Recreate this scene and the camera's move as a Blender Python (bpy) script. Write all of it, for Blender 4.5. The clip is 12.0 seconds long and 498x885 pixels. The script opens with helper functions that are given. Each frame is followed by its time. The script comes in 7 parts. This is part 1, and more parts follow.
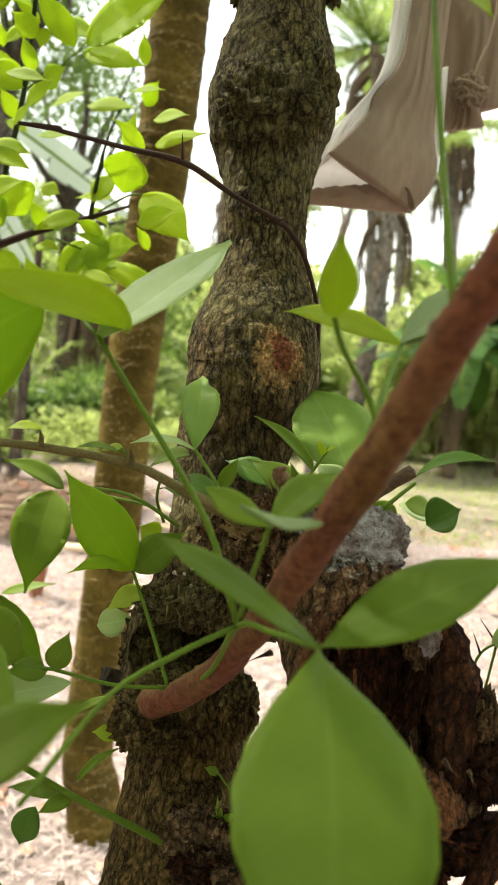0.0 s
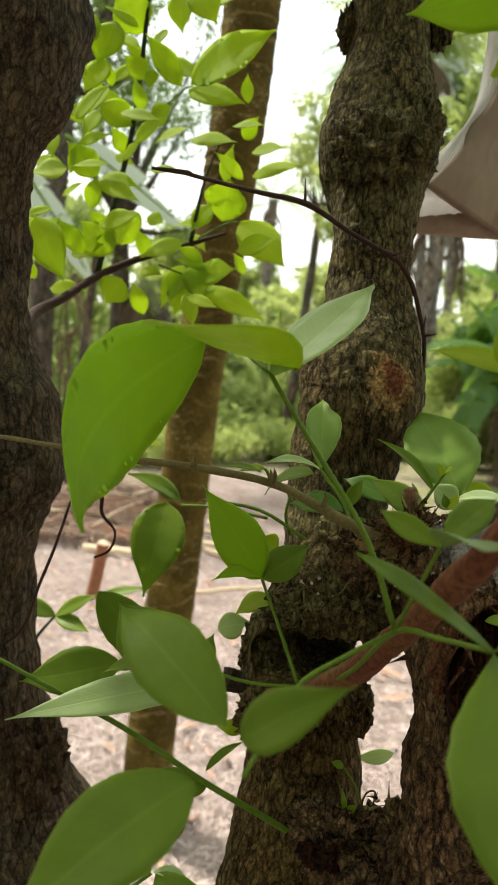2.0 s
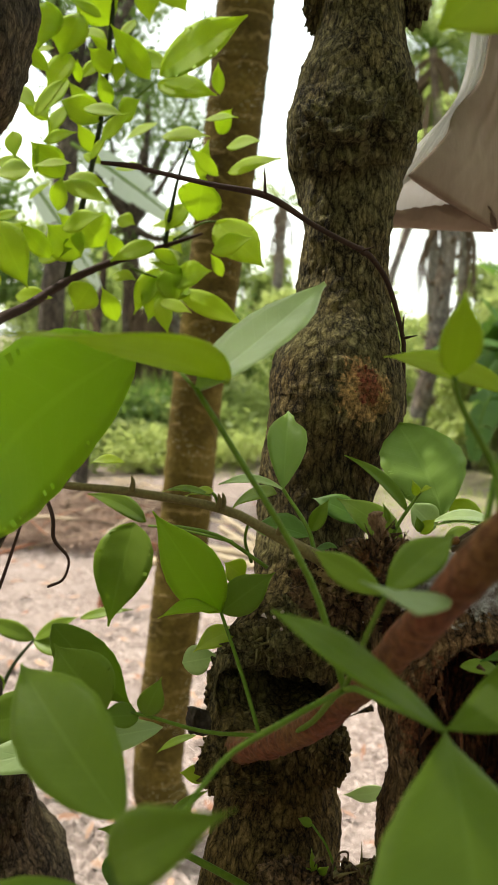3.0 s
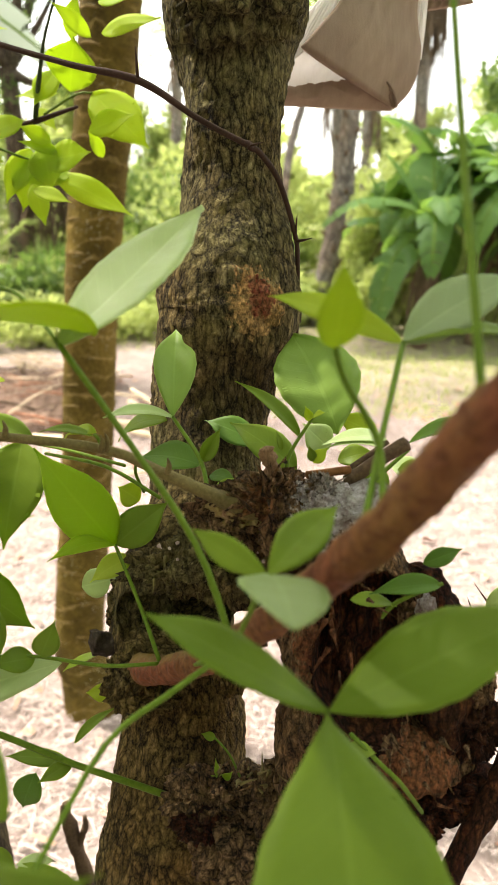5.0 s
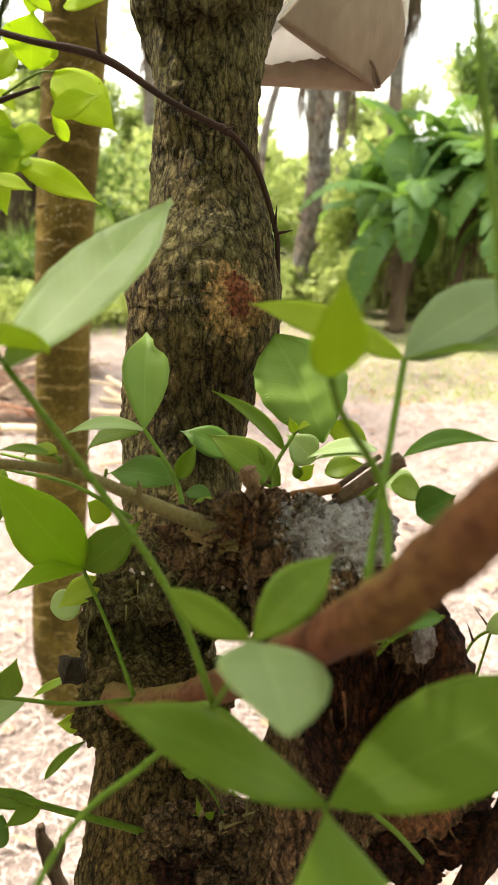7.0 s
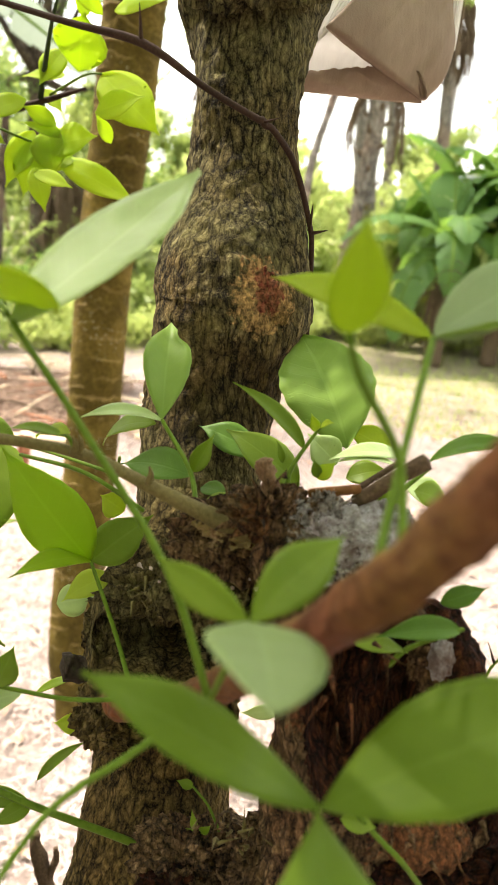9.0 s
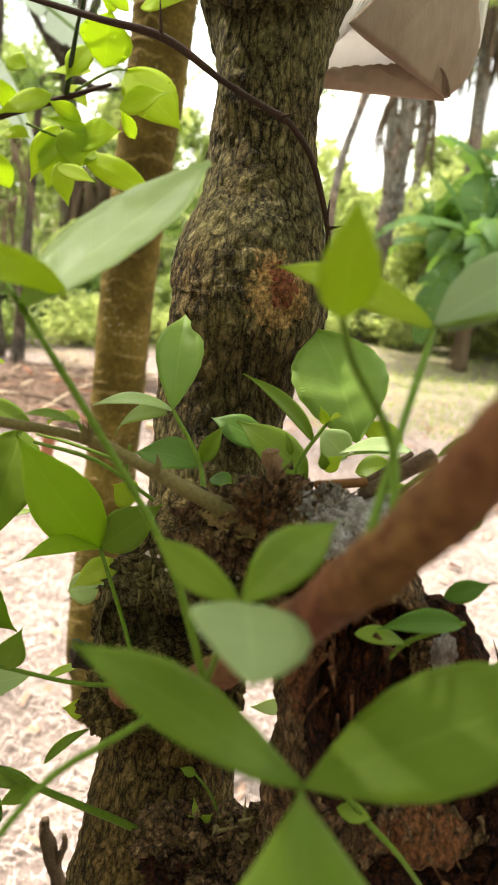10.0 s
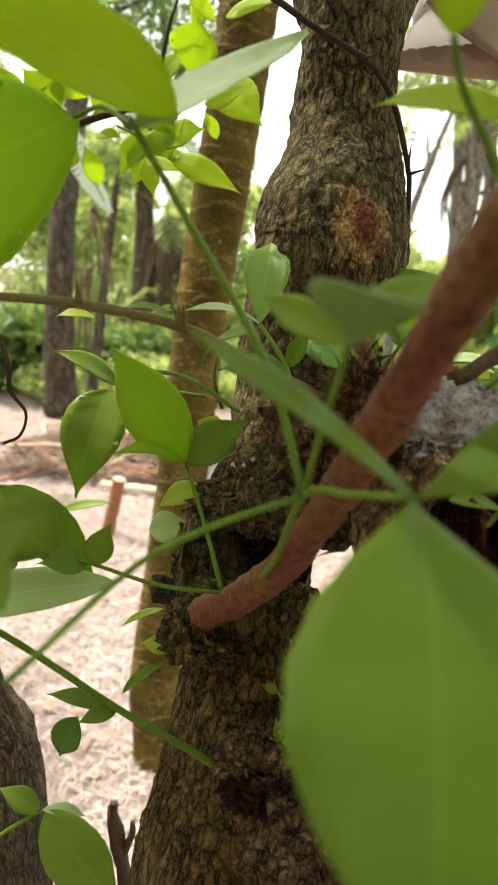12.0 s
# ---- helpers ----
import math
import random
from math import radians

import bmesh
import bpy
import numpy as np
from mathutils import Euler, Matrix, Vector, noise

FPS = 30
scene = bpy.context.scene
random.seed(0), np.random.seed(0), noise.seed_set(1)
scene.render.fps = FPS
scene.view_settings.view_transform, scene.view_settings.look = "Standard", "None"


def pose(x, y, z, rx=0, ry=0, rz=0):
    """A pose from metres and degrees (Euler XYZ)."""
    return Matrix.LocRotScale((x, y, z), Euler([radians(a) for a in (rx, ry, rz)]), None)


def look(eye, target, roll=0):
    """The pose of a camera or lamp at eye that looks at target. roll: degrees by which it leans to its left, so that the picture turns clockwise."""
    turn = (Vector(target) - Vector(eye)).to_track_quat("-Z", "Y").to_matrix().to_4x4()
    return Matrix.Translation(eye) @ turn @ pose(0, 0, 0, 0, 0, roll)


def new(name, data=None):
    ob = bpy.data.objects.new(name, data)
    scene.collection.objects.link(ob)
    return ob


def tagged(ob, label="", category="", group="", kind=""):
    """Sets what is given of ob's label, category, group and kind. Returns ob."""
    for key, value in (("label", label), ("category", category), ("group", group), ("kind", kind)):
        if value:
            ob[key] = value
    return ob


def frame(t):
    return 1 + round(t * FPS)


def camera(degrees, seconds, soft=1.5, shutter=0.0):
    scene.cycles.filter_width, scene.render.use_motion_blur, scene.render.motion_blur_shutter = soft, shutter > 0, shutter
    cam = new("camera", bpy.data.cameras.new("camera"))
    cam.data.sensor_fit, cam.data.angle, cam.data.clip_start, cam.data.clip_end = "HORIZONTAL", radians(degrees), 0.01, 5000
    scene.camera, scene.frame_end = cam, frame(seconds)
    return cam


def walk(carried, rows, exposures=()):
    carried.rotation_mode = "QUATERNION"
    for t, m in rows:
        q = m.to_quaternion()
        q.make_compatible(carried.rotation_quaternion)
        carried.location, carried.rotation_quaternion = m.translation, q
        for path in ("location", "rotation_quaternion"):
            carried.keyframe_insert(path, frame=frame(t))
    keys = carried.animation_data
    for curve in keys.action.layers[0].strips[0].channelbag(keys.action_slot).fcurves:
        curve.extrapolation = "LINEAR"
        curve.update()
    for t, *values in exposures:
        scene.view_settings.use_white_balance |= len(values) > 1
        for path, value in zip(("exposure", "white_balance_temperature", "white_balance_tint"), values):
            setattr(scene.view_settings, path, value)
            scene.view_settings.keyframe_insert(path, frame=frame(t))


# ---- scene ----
# A bael tree with a thorny, knotted trunk in a shady palm and banana garden.
cam = camera(38.4, 12.0, soft=1.6)
# a phone lens close to its subject: a small real aperture, focused near the trunk
cam.data.dof.use_dof = True
cam.data.dof.focus_distance = 0.43
cam.data.dof.aperture_fstop = 17.5
PATH = [
    (0, (0.0282, 0.2315, 1.4972), (-0.0119, 2.1969, 1.2077), 3.70),
    (0.5, (0.0104, 0.2220, 1.5020), (-0.0971, 2.1851, 1.1969), 3.25),
    (1, (-0.0183, 0.2055, 1.5038), (-0.1773, 2.1673, 1.2031), 3.91),
    (1.5, (-0.0221, 0.1859, 1.5035), (-0.1905, 2.1475, 1.2023), 3.07),
    (2, (-0.0208, 0.1914, 1.5083), (-0.1857, 2.1577, 1.2275), 3.72),
    (2.5, (-0.0205, 0.2254, 1.5177), (-0.2613, 2.1882, 1.2834), 1.71),
    (3, (0.0107, 0.2414, 1.5122), (-0.1990, 2.2007, 1.2394), 2.39),
    (3.5, (0.0260, 0.2494, 1.5076), (-0.0606, 2.1972, 1.1333), 1.38),
    (5.5, (0.0184, 0.2751, 1.5540), (0.0851, 2.1431, 0.8903), 2.08),
    (6, (0.0196, 0.2823, 1.5592), (0.0923, 2.1428, 0.8749), 2.19),
    (6.5, (0.0219, 0.2905, 1.5575), (0.0974, 2.1485, 0.8666), 2.11),
    (7, (0.0201, 0.3047, 1.5447), (0.1346, 2.1722, 0.8842), 1.62),
    (9, (0.0265, 0.3121, 1.5267), (0.0547, 2.2035, 0.9321), 4.21),
    (9.5, (0.0300, 0.3075, 1.5258), (-0.0337, 2.2042, 0.9493), 5.16),
    (10, (0.0335, 0.3089, 1.5239), (-0.0022, 2.1979, 0.9255), 4.92),
    (10.5, (0.0290, 0.3033, 1.5080), (-0.0366, 2.1955, 0.9227), 6.07),
    (11, (0.0343, 0.2998, 1.4874), (-0.1368, 2.2157, 0.9994), 5.19),
    (11.5, (0.0327, 0.2923, 1.4627), (-0.1939, 2.2208, 1.0461), 4.32),
    (12, (0.0301, 0.2848, 1.4491), (-0.1980, 2.2089, 1.0158), 4.04),
]
EXPOSURES = [(0.0, 0.84, 6500, 10), (0.5, 0.95, 6500, 10), (1.0, 0.7, 6500, 10), (1.5, 0.38, 6500, 10), (2.5, 0.28, 6450, 9), (3.5, 0.50, 6500, 11), (5.5, 1.12, 6700, 15), (6.5, 0.98, 6700, 14), (7.5, 0.98, 6650, 13),
             (9.0, 1.27, 6700, 14), (9.5, 0.95, 6650, 13), (10.0, 1.0, 6650, 13), (11.0, 0.92, 6600, 12), (11.5, 1.05, 6600, 12), (12.0, 0.80, 6600, 12)]
walk(cam, [(t, look(eye, target, roll)) for t, eye, target, roll in PATH], EXPOSURES)

# ---- light: high hazy sun beyond the tree, bright milky sky ----
SUN_ELEVATION, SUN_AZIMUTH = 60.0, -62.0   # azimuth from +y towards +x, degrees
world = bpy.data.worlds.new("sky")
scene.world = world
world.use_nodes = True
wn = world.node_tree.nodes
sky = wn.new("ShaderNodeTexSky")
sky.sky_type = 'NISHITA'
sky.sun_disc = False
sky.sun_elevation = radians(SUN_ELEVATION)
sky.sun_rotation = radians(SUN_AZIMUTH)
sky.air_density, sky.dust_density, sky.ozone_density = 1.3, 6.0, 0.6
haze = wn.new("ShaderNodeMix")
haze.data_type = 'RGBA'
haze.inputs[0].default_value = 0.55
haze.inputs[7].default_value = (13.2, 13.7, 12.6, 1)
world.node_tree.links.new(sky.outputs[0], haze.inputs[6])
world.node_tree.links.new(haze.outputs[2], wn["Background"].inputs[0])
wn["Background"].inputs[1].default_value = 0.17
sun_data = bpy.data.lights.new("sun", 'SUN')
sun_data.energy, sun_data.angle, sun_data.color = 5.0, radians(3.0), (1.0, 0.95, 0.86)
sun = new("sun", sun_data)
se, sa = radians(SUN_ELEVATION), radians(SUN_AZIMUTH)
sun_from = Vector((math.sin(sa) * math.cos(se), math.cos(sa) * math.cos(se), math.sin(se)))
sun.matrix_world = look(sun_from * 40, (0, 0, 0))

# ---- materials ----
class Mat:
    """A node material with short-hands for its nodes."""
    def __init__(self, name):
        self.m = bpy.data.materials.new(name)
        self.m.use_nodes = True
        self.t = self.m.node_tree
        self.t.nodes.clear()
        self.out = self.n("ShaderNodeOutputMaterial")

    def n(self, kind, **sets):
        node = self.t.nodes.new(kind)
        for k, v in sets.items():
            if k == "noise_type": node.noise_type = v
            elif k == "operation": node.operation = v
            elif k == "blend": node.blend_type = v
            elif k == "feature": node.feature = v
            elif k == "wave_type": node.wave_type = v
            elif k == "bands": node.bands_direction = v
        return node

    def link(self, a, b):
        self.t.links.new(a, b)

    def pos(self, scale=(1, 1, 1)):
        g = self.n("ShaderNodeNewGeometry")
        mp = self.n("ShaderNodeMapping")
        mp.inputs["Scale"].default_value = scale
        self.link(g.outputs["Position"], mp.inputs["Vector"])
        return mp.outputs[0]

    def obj(self, scale=(1, 1, 1)):
        g = self.n("ShaderNodeTexCoord")
        mp = self.n("ShaderNodeMapping")
        mp.inputs["Scale"].default_value = scale
        self.link(g.outputs["Object"], mp.inputs["Vector"])
        return mp.outputs[0]

    def noise(self, vec, scale, detail=5, rough=0.6):
        x = self.n("ShaderNodeTexNoise")
        x.inputs["Scale"].default_value, x.inputs["Detail"].default_value, x.inputs["Roughness"].default_value = scale, detail, rough
        self.link(vec, x.inputs["Vector"])
        return x.outputs["Fac"]

    def voro(self, vec, scale, feature='DISTANCE_TO_EDGE', random=1.0):
        x = self.n("ShaderNodeTexVoronoi", feature=feature)
        x.inputs["Scale"].default_value, x.inputs["Randomness"].default_value = scale, random
        self.link(vec, x.inputs["Vector"])
        return x.outputs["Distance"]

    def ramp(self, fac, stops):
        r = self.n("ShaderNodeValToRGB")
        e = r.color_ramp.elements
        while len(e) < len(stops):
            e.new(0.5)
        for el, (p, c) in zip(e, stops):
            el.position = p
            el.color = (*c, 1) if len(c) == 3 else c
        self.link(fac, r.inputs[0])
        return r.outputs[0]

    def mixc(self, fac, a, b, blend='MIX'):
        x = self.n("ShaderNodeMix")
        x.data_type, x.blend_type = 'RGBA', blend
        for s, i in ((fac, 0), (a, 6), (b, 7)):
            if isinstance(s, (int, float)):
                x.inputs[i].default_value = s
            elif isinstance(s, tuple):
                x.inputs[i].default_value = (*s, 1)
            else:
                self.link(s, x.inputs[i])
        return x.outputs[2]

    def math(self, op, a, b=0.0, clamp=False):
        x = self.n("ShaderNodeMath", operation=op)
        x.use_clamp = clamp
        for s, i in ((a, 0), (b, 1)):
            if isinstance(s, (int, float)):
                x.inputs[i].default_value = s
            else:
                self.link(s, x.inputs[i])
        return x.outputs[0]

    def near(self, p, r, ragged=0.3, scale=150.0):
        """1 inside a ragged blot of radius r round the point p, 0 outside."""
        g = self.n("ShaderNodeNewGeometry")
        d = self.n("ShaderNodeVectorMath", operation='DISTANCE')
        self.link(g.outputs["Position"], d.inputs[0])
        d.inputs[1].default_value = p
        w = self.noise(g.outputs["Position"], scale, 4)
        v = self.math('ADD', d.outputs["Value"], self.math('MULTIPLY', self.math('SUBTRACT', w, 0.5), r * ragged * 4))
        x = self.n("ShaderNodeMapRange")
        x.inputs["From Min"].default_value, x.inputs["From Max"].default_value = (r * 1.25, r * 0.65) if r > 0.03 else (r * 1.10, r * 0.85)
        self.link(v, x.inputs["Value"])
        return x.outputs[0]

    def bump(self, height, strength, dist):
        b = self.n("ShaderNodeBump")
        b.inputs["Strength"].default_value, b.inputs["Distance"].default_value = strength, dist
        self.link(height, b.inputs["Height"])
        return b.outputs[0]

    def surface(self, colour, rough=0.85, normal=None, spec=0.3):
        p = self.n("ShaderNodeBsdfPrincipled")
        if isinstance(colour, tuple):
            p.inputs["Base Color"].default_value = (*colour, 1)
        else:
            self.link(colour, p.inputs["Base Color"])
        if isinstance(rough, (int, float)):
            p.inputs["Roughness"].default_value = rough
        else:
            self.link(rough, p.inputs["Roughness"])
        p.inputs["Specular IOR Level"].default_value = spec
        if normal is not None:
            self.link(normal, p.inputs["Normal"])
        self.last = p
        self.link(p.outputs[0], self.out.inputs[0])
        return self

    def thin(self, colour, amount=0.4):
        """Lets light through a thin sheet such as a leaf."""
        tr = self.n("ShaderNodeBsdfTranslucent")
        if isinstance(colour, tuple):
            tr.inputs[0].default_value = (*colour, 1)
        else:
            self.link(colour, tr.inputs[0])
        mx = self.n("ShaderNodeMixShader")
        mx.inputs[0].default_value = amount
        self.link(self.last.outputs[0], mx.inputs[1])
        self.link(tr.outputs[0], mx.inputs[2])
        self.link(mx.outputs[0], self.out.inputs[0])
        return self


def leaf_material(name, dark, light, glow, amount=0.45, rough=0.43, vein=True, spec=0.2):
    """Leaf: soft mottling, fine veins as relief, light shining through. Each leaf varies a little."""
    k = Mat(name)
    info = k.n("ShaderNodeObjectInfo")
    v = k.pos()
    mott = k.noise(v, 60, 4)
    fine = k.noise(v, 500, 3)
    mixed = k.math('ADD', k.math('MULTIPLY', mott, 0.55), k.math('MULTIPLY', info.outputs["Random"], 0.45))
    col = k.ramp(mixed, [(0.25, dark), (0.75, light)])
    isl = k.n("ShaderNodeNewGeometry")
    col = k.mixc(k.math('MULTIPLY', isl.outputs["Random Per Island"], 0.4), col, light)
    spots = k.ramp(k.noise(v, 170, 2), [(0.73, (0, 0, 0)), (0.77, (1, 1, 1))])
    col = k.mixc(k.math('MULTIPLY', spots, 0.35), col, (0.10, 0.09, 0.02))
    veins = None
    if vein:
        uv = k.n("ShaderNodeTexCoord")
        sep = k.n("ShaderNodeSeparateXYZ")
        k.link(uv.outputs["UV"], sep.inputs[0])
        across = k.math('ABSOLUTE', k.math('SUBTRACT', sep.outputs[0], 0.5))
        rib = k.ramp(across, [(0.012, (1, 1, 1)), (0.035, (0, 0, 0))])
        slant = k.math('SUBTRACT', sep.outputs[1], k.math('MULTIPLY', across, 0.38))
        wave = k.math('ABSOLUTE', k.math('SINE', k.math('ADD', k.math('MULTIPLY', slant, 34.0), k.math('MULTIPLY', mott, 2.0))))
        lat = k.ramp(wave, [(0.06, (1, 1, 1)), (0.22, (0, 0, 0))])
        veins = k.math('MAXIMUM', rib, k.math('MULTIPLY', lat, 0.35))
        col = k.mixc(k.math('MULTIPLY', veins, 0.14), col, tuple(min(1, x * 1.7 + 0.03) for x in light))
    specks = k.ramp(k.voro(v, 240, 'F1'), [(0.05, (1, 1, 1)), (0.085, (0, 0, 0))])
    sparse = k.ramp(k.noise(v, 45, 2), [(0.56, (0, 0, 0)), (0.62, (1, 1, 1))])
    col = k.mixc(k.math('MULTIPLY', k.math('MULTIPLY', specks, sparse), 0.75), col, (0.05, 0.035, 0.012))
    if vein:
        rim = k.ramp(across, [(0.455, (0, 0, 0)), (0.495, (1, 1, 1))])
        col = k.mixc(k.math('MULTIPLY', rim, 0.35), col, tuple(min(1, x * 1.6 + 0.02) for x in light))
    height = k.math('ADD', k.math('MULTIPLY', mott, 0.7), k.math('MULTIPLY', fine, 0.3))
    if veins is not None:
        height = k.math('SUBTRACT', height, k.math('MULTIPLY', veins, 0.6))
    nrm = k.bump(height, 0.3, 0.0010)
    k.surface(col, rough, nrm, spec)
    k.thin(k.mixc(0.35, glow, col, 'MIX'), amount)
    return k.m


def bark_material(name, pal, size=1.0, relief=0.003, moss=(0.12, 0.115, 0.03), mossy=0.45, blots=()):
    """Fissured bark: wandering upright cracks with short cross breaks between corky ridges, moss film, lichen.
    blots are wounds: point, radius, colour; wide ones only tint the bark."""
    k = Mat(name)
    v = k.pos()
    bent = k.n("ShaderNodeVectorMath", operation='ADD')
    nz = k.n("ShaderNodeTexNoise")
    nz.inputs["Scale"].default_value = 45 * size
    nz.inputs["Detail"].default_value = 3
    k.link(v, nz.inputs["Vector"])
    sc = k.n("ShaderNodeVectorMath", operation='SCALE')
    sc.inputs["Scale"].default_value = 0.0085 / size
    k.link(nz.outputs["Color"], sc.inputs[0])
    k.link(v, bent.inputs[0])
    k.link(sc.outputs[0], bent.inputs[1])
    mp = k.n("ShaderNodeMapping")
    mp.inputs["Scale"].default_value = (1, 1, 0.33)
    k.link(bent.outputs[0], mp.inputs["Vector"])

    def crack(vec, scale, detail):
        x = k.math('ABSOLUTE', k.math('SUBTRACT', k.noise(vec, scale * size, detail, 0.6), 0.5))
        return k.math('MULTIPLY', x, 6.0, True)

    fine = k.noise(v, 800 * size, 6, 0.75)
    broad = k.noise(v, 26 * size, 5)
    up1 = k.math('POWER', crack(mp.outputs[0], 125, 3), 0.55)
    up2 = k.math('POWER', crack(mp.outputs[0], 330, 3), 0.6)
    cross = k.math('POWER', crack(bent.outputs[0], 135, 3), 0.5)
    plate = k.math('POWER', k.math('MULTIPLY', k.voro(mp.outputs[0], 120 * size), 5.0, True), 0.6)
    ridge = k.math('MULTIPLY', k.math('ADD', 0.24, k.math('MULTIPLY', up1, 0.76)), k.math('ADD', 0.62, k.math('MULTIPLY', up2, 0.38)))
    ridge = k.math('MULTIPLY', ridge, k.math('ADD', 0.60, k.math('MULTIPLY', cross, 0.40)))
    ridge = k.math('MULTIPLY', ridge, k.math('ADD', 0.34, k.math('MULTIPLY', plate, 0.66)))
    cell = k.n("ShaderNodeTexVoronoi", feature='F1')
    cell.inputs["Scale"].default_value = 120 * size
    k.link(mp.outputs[0], cell.inputs["Vector"])
    chip = k.n("ShaderNodeSeparateColor")
    k.link(cell.outputs["Color"], chip.inputs[0])
    ridge = k.math('MULTIPLY', ridge, k.math('ADD', 0.72, k.math('MULTIPLY', chip.outputs[0], 0.28)))
    tone = k.math('ADD', k.math('MULTIPLY', ridge, 0.58), k.math('ADD', k.math('MULTIPLY', fine, 0.40), k.math('MULTIPLY', broad, 0.20)))
    col = k.ramp(tone, [(0.35, pal[0]), (0.57, pal[1]), (0.90, pal[2])])
    stain = k.ramp(k.noise(v, 9 * size, 3), [(0.46, (0, 0, 0)), (0.60, (1, 1, 1))])
    col = k.mixc(k.math('MULTIPLY', stain, 0.45), col, k.mixc(1.0, col, (1.0, 0.66, 0.48), 'MULTIPLY'))
    film = k.ramp(k.math('ADD', k.math('MULTIPLY', broad, 0.7), k.math('MULTIPLY', fine, 0.3)), [(0.42, (0, 0, 0)), (0.64, (1, 1, 1))])
    col = k.mixc(k.math('MULTIPLY', k.math('MULTIPLY', film, ridge), mossy * 1.6, True), col, moss)
    lich = k.ramp(k.noise(v, 110 * size, 4), [(0.60, (0, 0, 0)), (0.68, (1, 1, 1))])
    col = k.mixc(k.math('MULTIPLY', k.math('MULTIPLY', lich, ridge), 0.4), col, tuple(x * 1.25 for x in pal[2]))
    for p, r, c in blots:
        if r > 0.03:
            wide_tint = k.near(p, r, 0.34, 30.0)
            col = k.mixc(k.math('MULTIPLY', wide_tint, 0.85), col, k.mixc(1.0, col, c, 'MULTIPLY'))
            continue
        m = k.near(p, r, 0.55, 260.0)
        spot = k.mixc(k.ramp(k.noise(v, 380, 5, 0.7), [(0.38, (0, 0, 0)), (0.62, (1, 1, 1))]), tuple(x * 0.22 for x in c), tuple(min(1, x * 1.35) for x in c))
        col = k.mixc(k.math('MULTIPLY', m, k.math('ADD', 0.15 if r > 0.009 else 0.4, k.math('MULTIPLY', ridge, 1.15)), True), col, spot)
    h = k.math('ADD', ridge, k.math('MULTIPLY', fine, 0.55))
    k.surface(col, 0.92, k.bump(h, 1.0, relief / size), 0.12)
    return k.m


def wood_material(name, a, b, grain=(30, 30, 4), rough=0.8, relief=0.002):
    k = Mat(name)
    g = k.obj(grain)
    x = k.noise(g, 6, 6, 0.65)
    y = k.noise(k.pos(), 40, 4)
    col = k.ramp(k.math('ADD', k.math('MULTIPLY', x, 0.6), k.math('MULTIPLY', y, 0.4)), [(0.3, a), (0.7, b)])
    k.surface(col, rough, k.bump(k.math('ADD', x, k.math('MULTIPLY', y, 0.3)), 0.6, relief), 0.15)
    return k.m


SCAR = (0.0361, 0.7120, 1.4827)
SCAR2 = (0.0323, 0.7120, 1.4997)
SCAR_CORE = (0.0379, 0.7150, 1.4844)
SCAR_CORE2 = (0.0360, 0.7150, 1.4958)
FUNGUS = (0.0730, 0.5850, 1.4046)
FUNGUS2 = (0.0896, 0.5800, 1.3998)
ROT = (0.0710, 0.5550, 1.3467)
ROT2 = (0.1203, 0.5500, 1.2800)
ROT3 = (0.0373, 0.5950, 1.4027)
# centre of a browner tint low on the trunk
TRUNK_TINT = (-0.0070, 0.6400, 1.1944)
# shade under the scar's swelling, painted onto the bark as a dark tint
SWELL_SHADE = (0.0150, 0.7150, 1.4200)
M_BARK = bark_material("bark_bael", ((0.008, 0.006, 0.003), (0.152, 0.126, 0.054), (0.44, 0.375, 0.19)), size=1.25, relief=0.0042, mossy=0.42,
                       blots=[(TRUNK_TINT, 0.090, (1.0, 0.76, 0.58)), (SWELL_SHADE, 0.036, (0.55, 0.46, 0.40)), (SCAR, 0.0185, (0.62, 0.36, 0.14)), (SCAR2, 0.0115, (0.55, 0.30, 0.12)), (SCAR_CORE, 0.0085, (0.17, 0.034, 0.022)), (SCAR_CORE2, 0.0075, (0.19, 0.042, 0.026))])
M_STUMP = bark_material("bark_decayed", ((0.005, 0.003, 0.002), (0.135, 0.080, 0.040), (0.46, 0.32, 0.18)), size=1.25, relief=0.0024, mossy=0.2,
                        blots=[(ROT, 0.024, (0.17, 0.05, 0.02)), (ROT2, 0.024, (0.22, 0.075, 0.028)), (ROT3, 0.012, (0.20, 0.085, 0.035)), (FUNGUS, 0.020, (0.52, 0.49, 0.46)), (FUNGUS2, 0.012, (0.52, 0.49, 0.46))])

M_ROT = bark_material("rotten_wood", ((0.003, 0.0015, 0.001), (0.045, 0.014, 0.007), (0.20, 0.068, 0.026)), size=1.4, relief=0.0034, mossy=0.12)


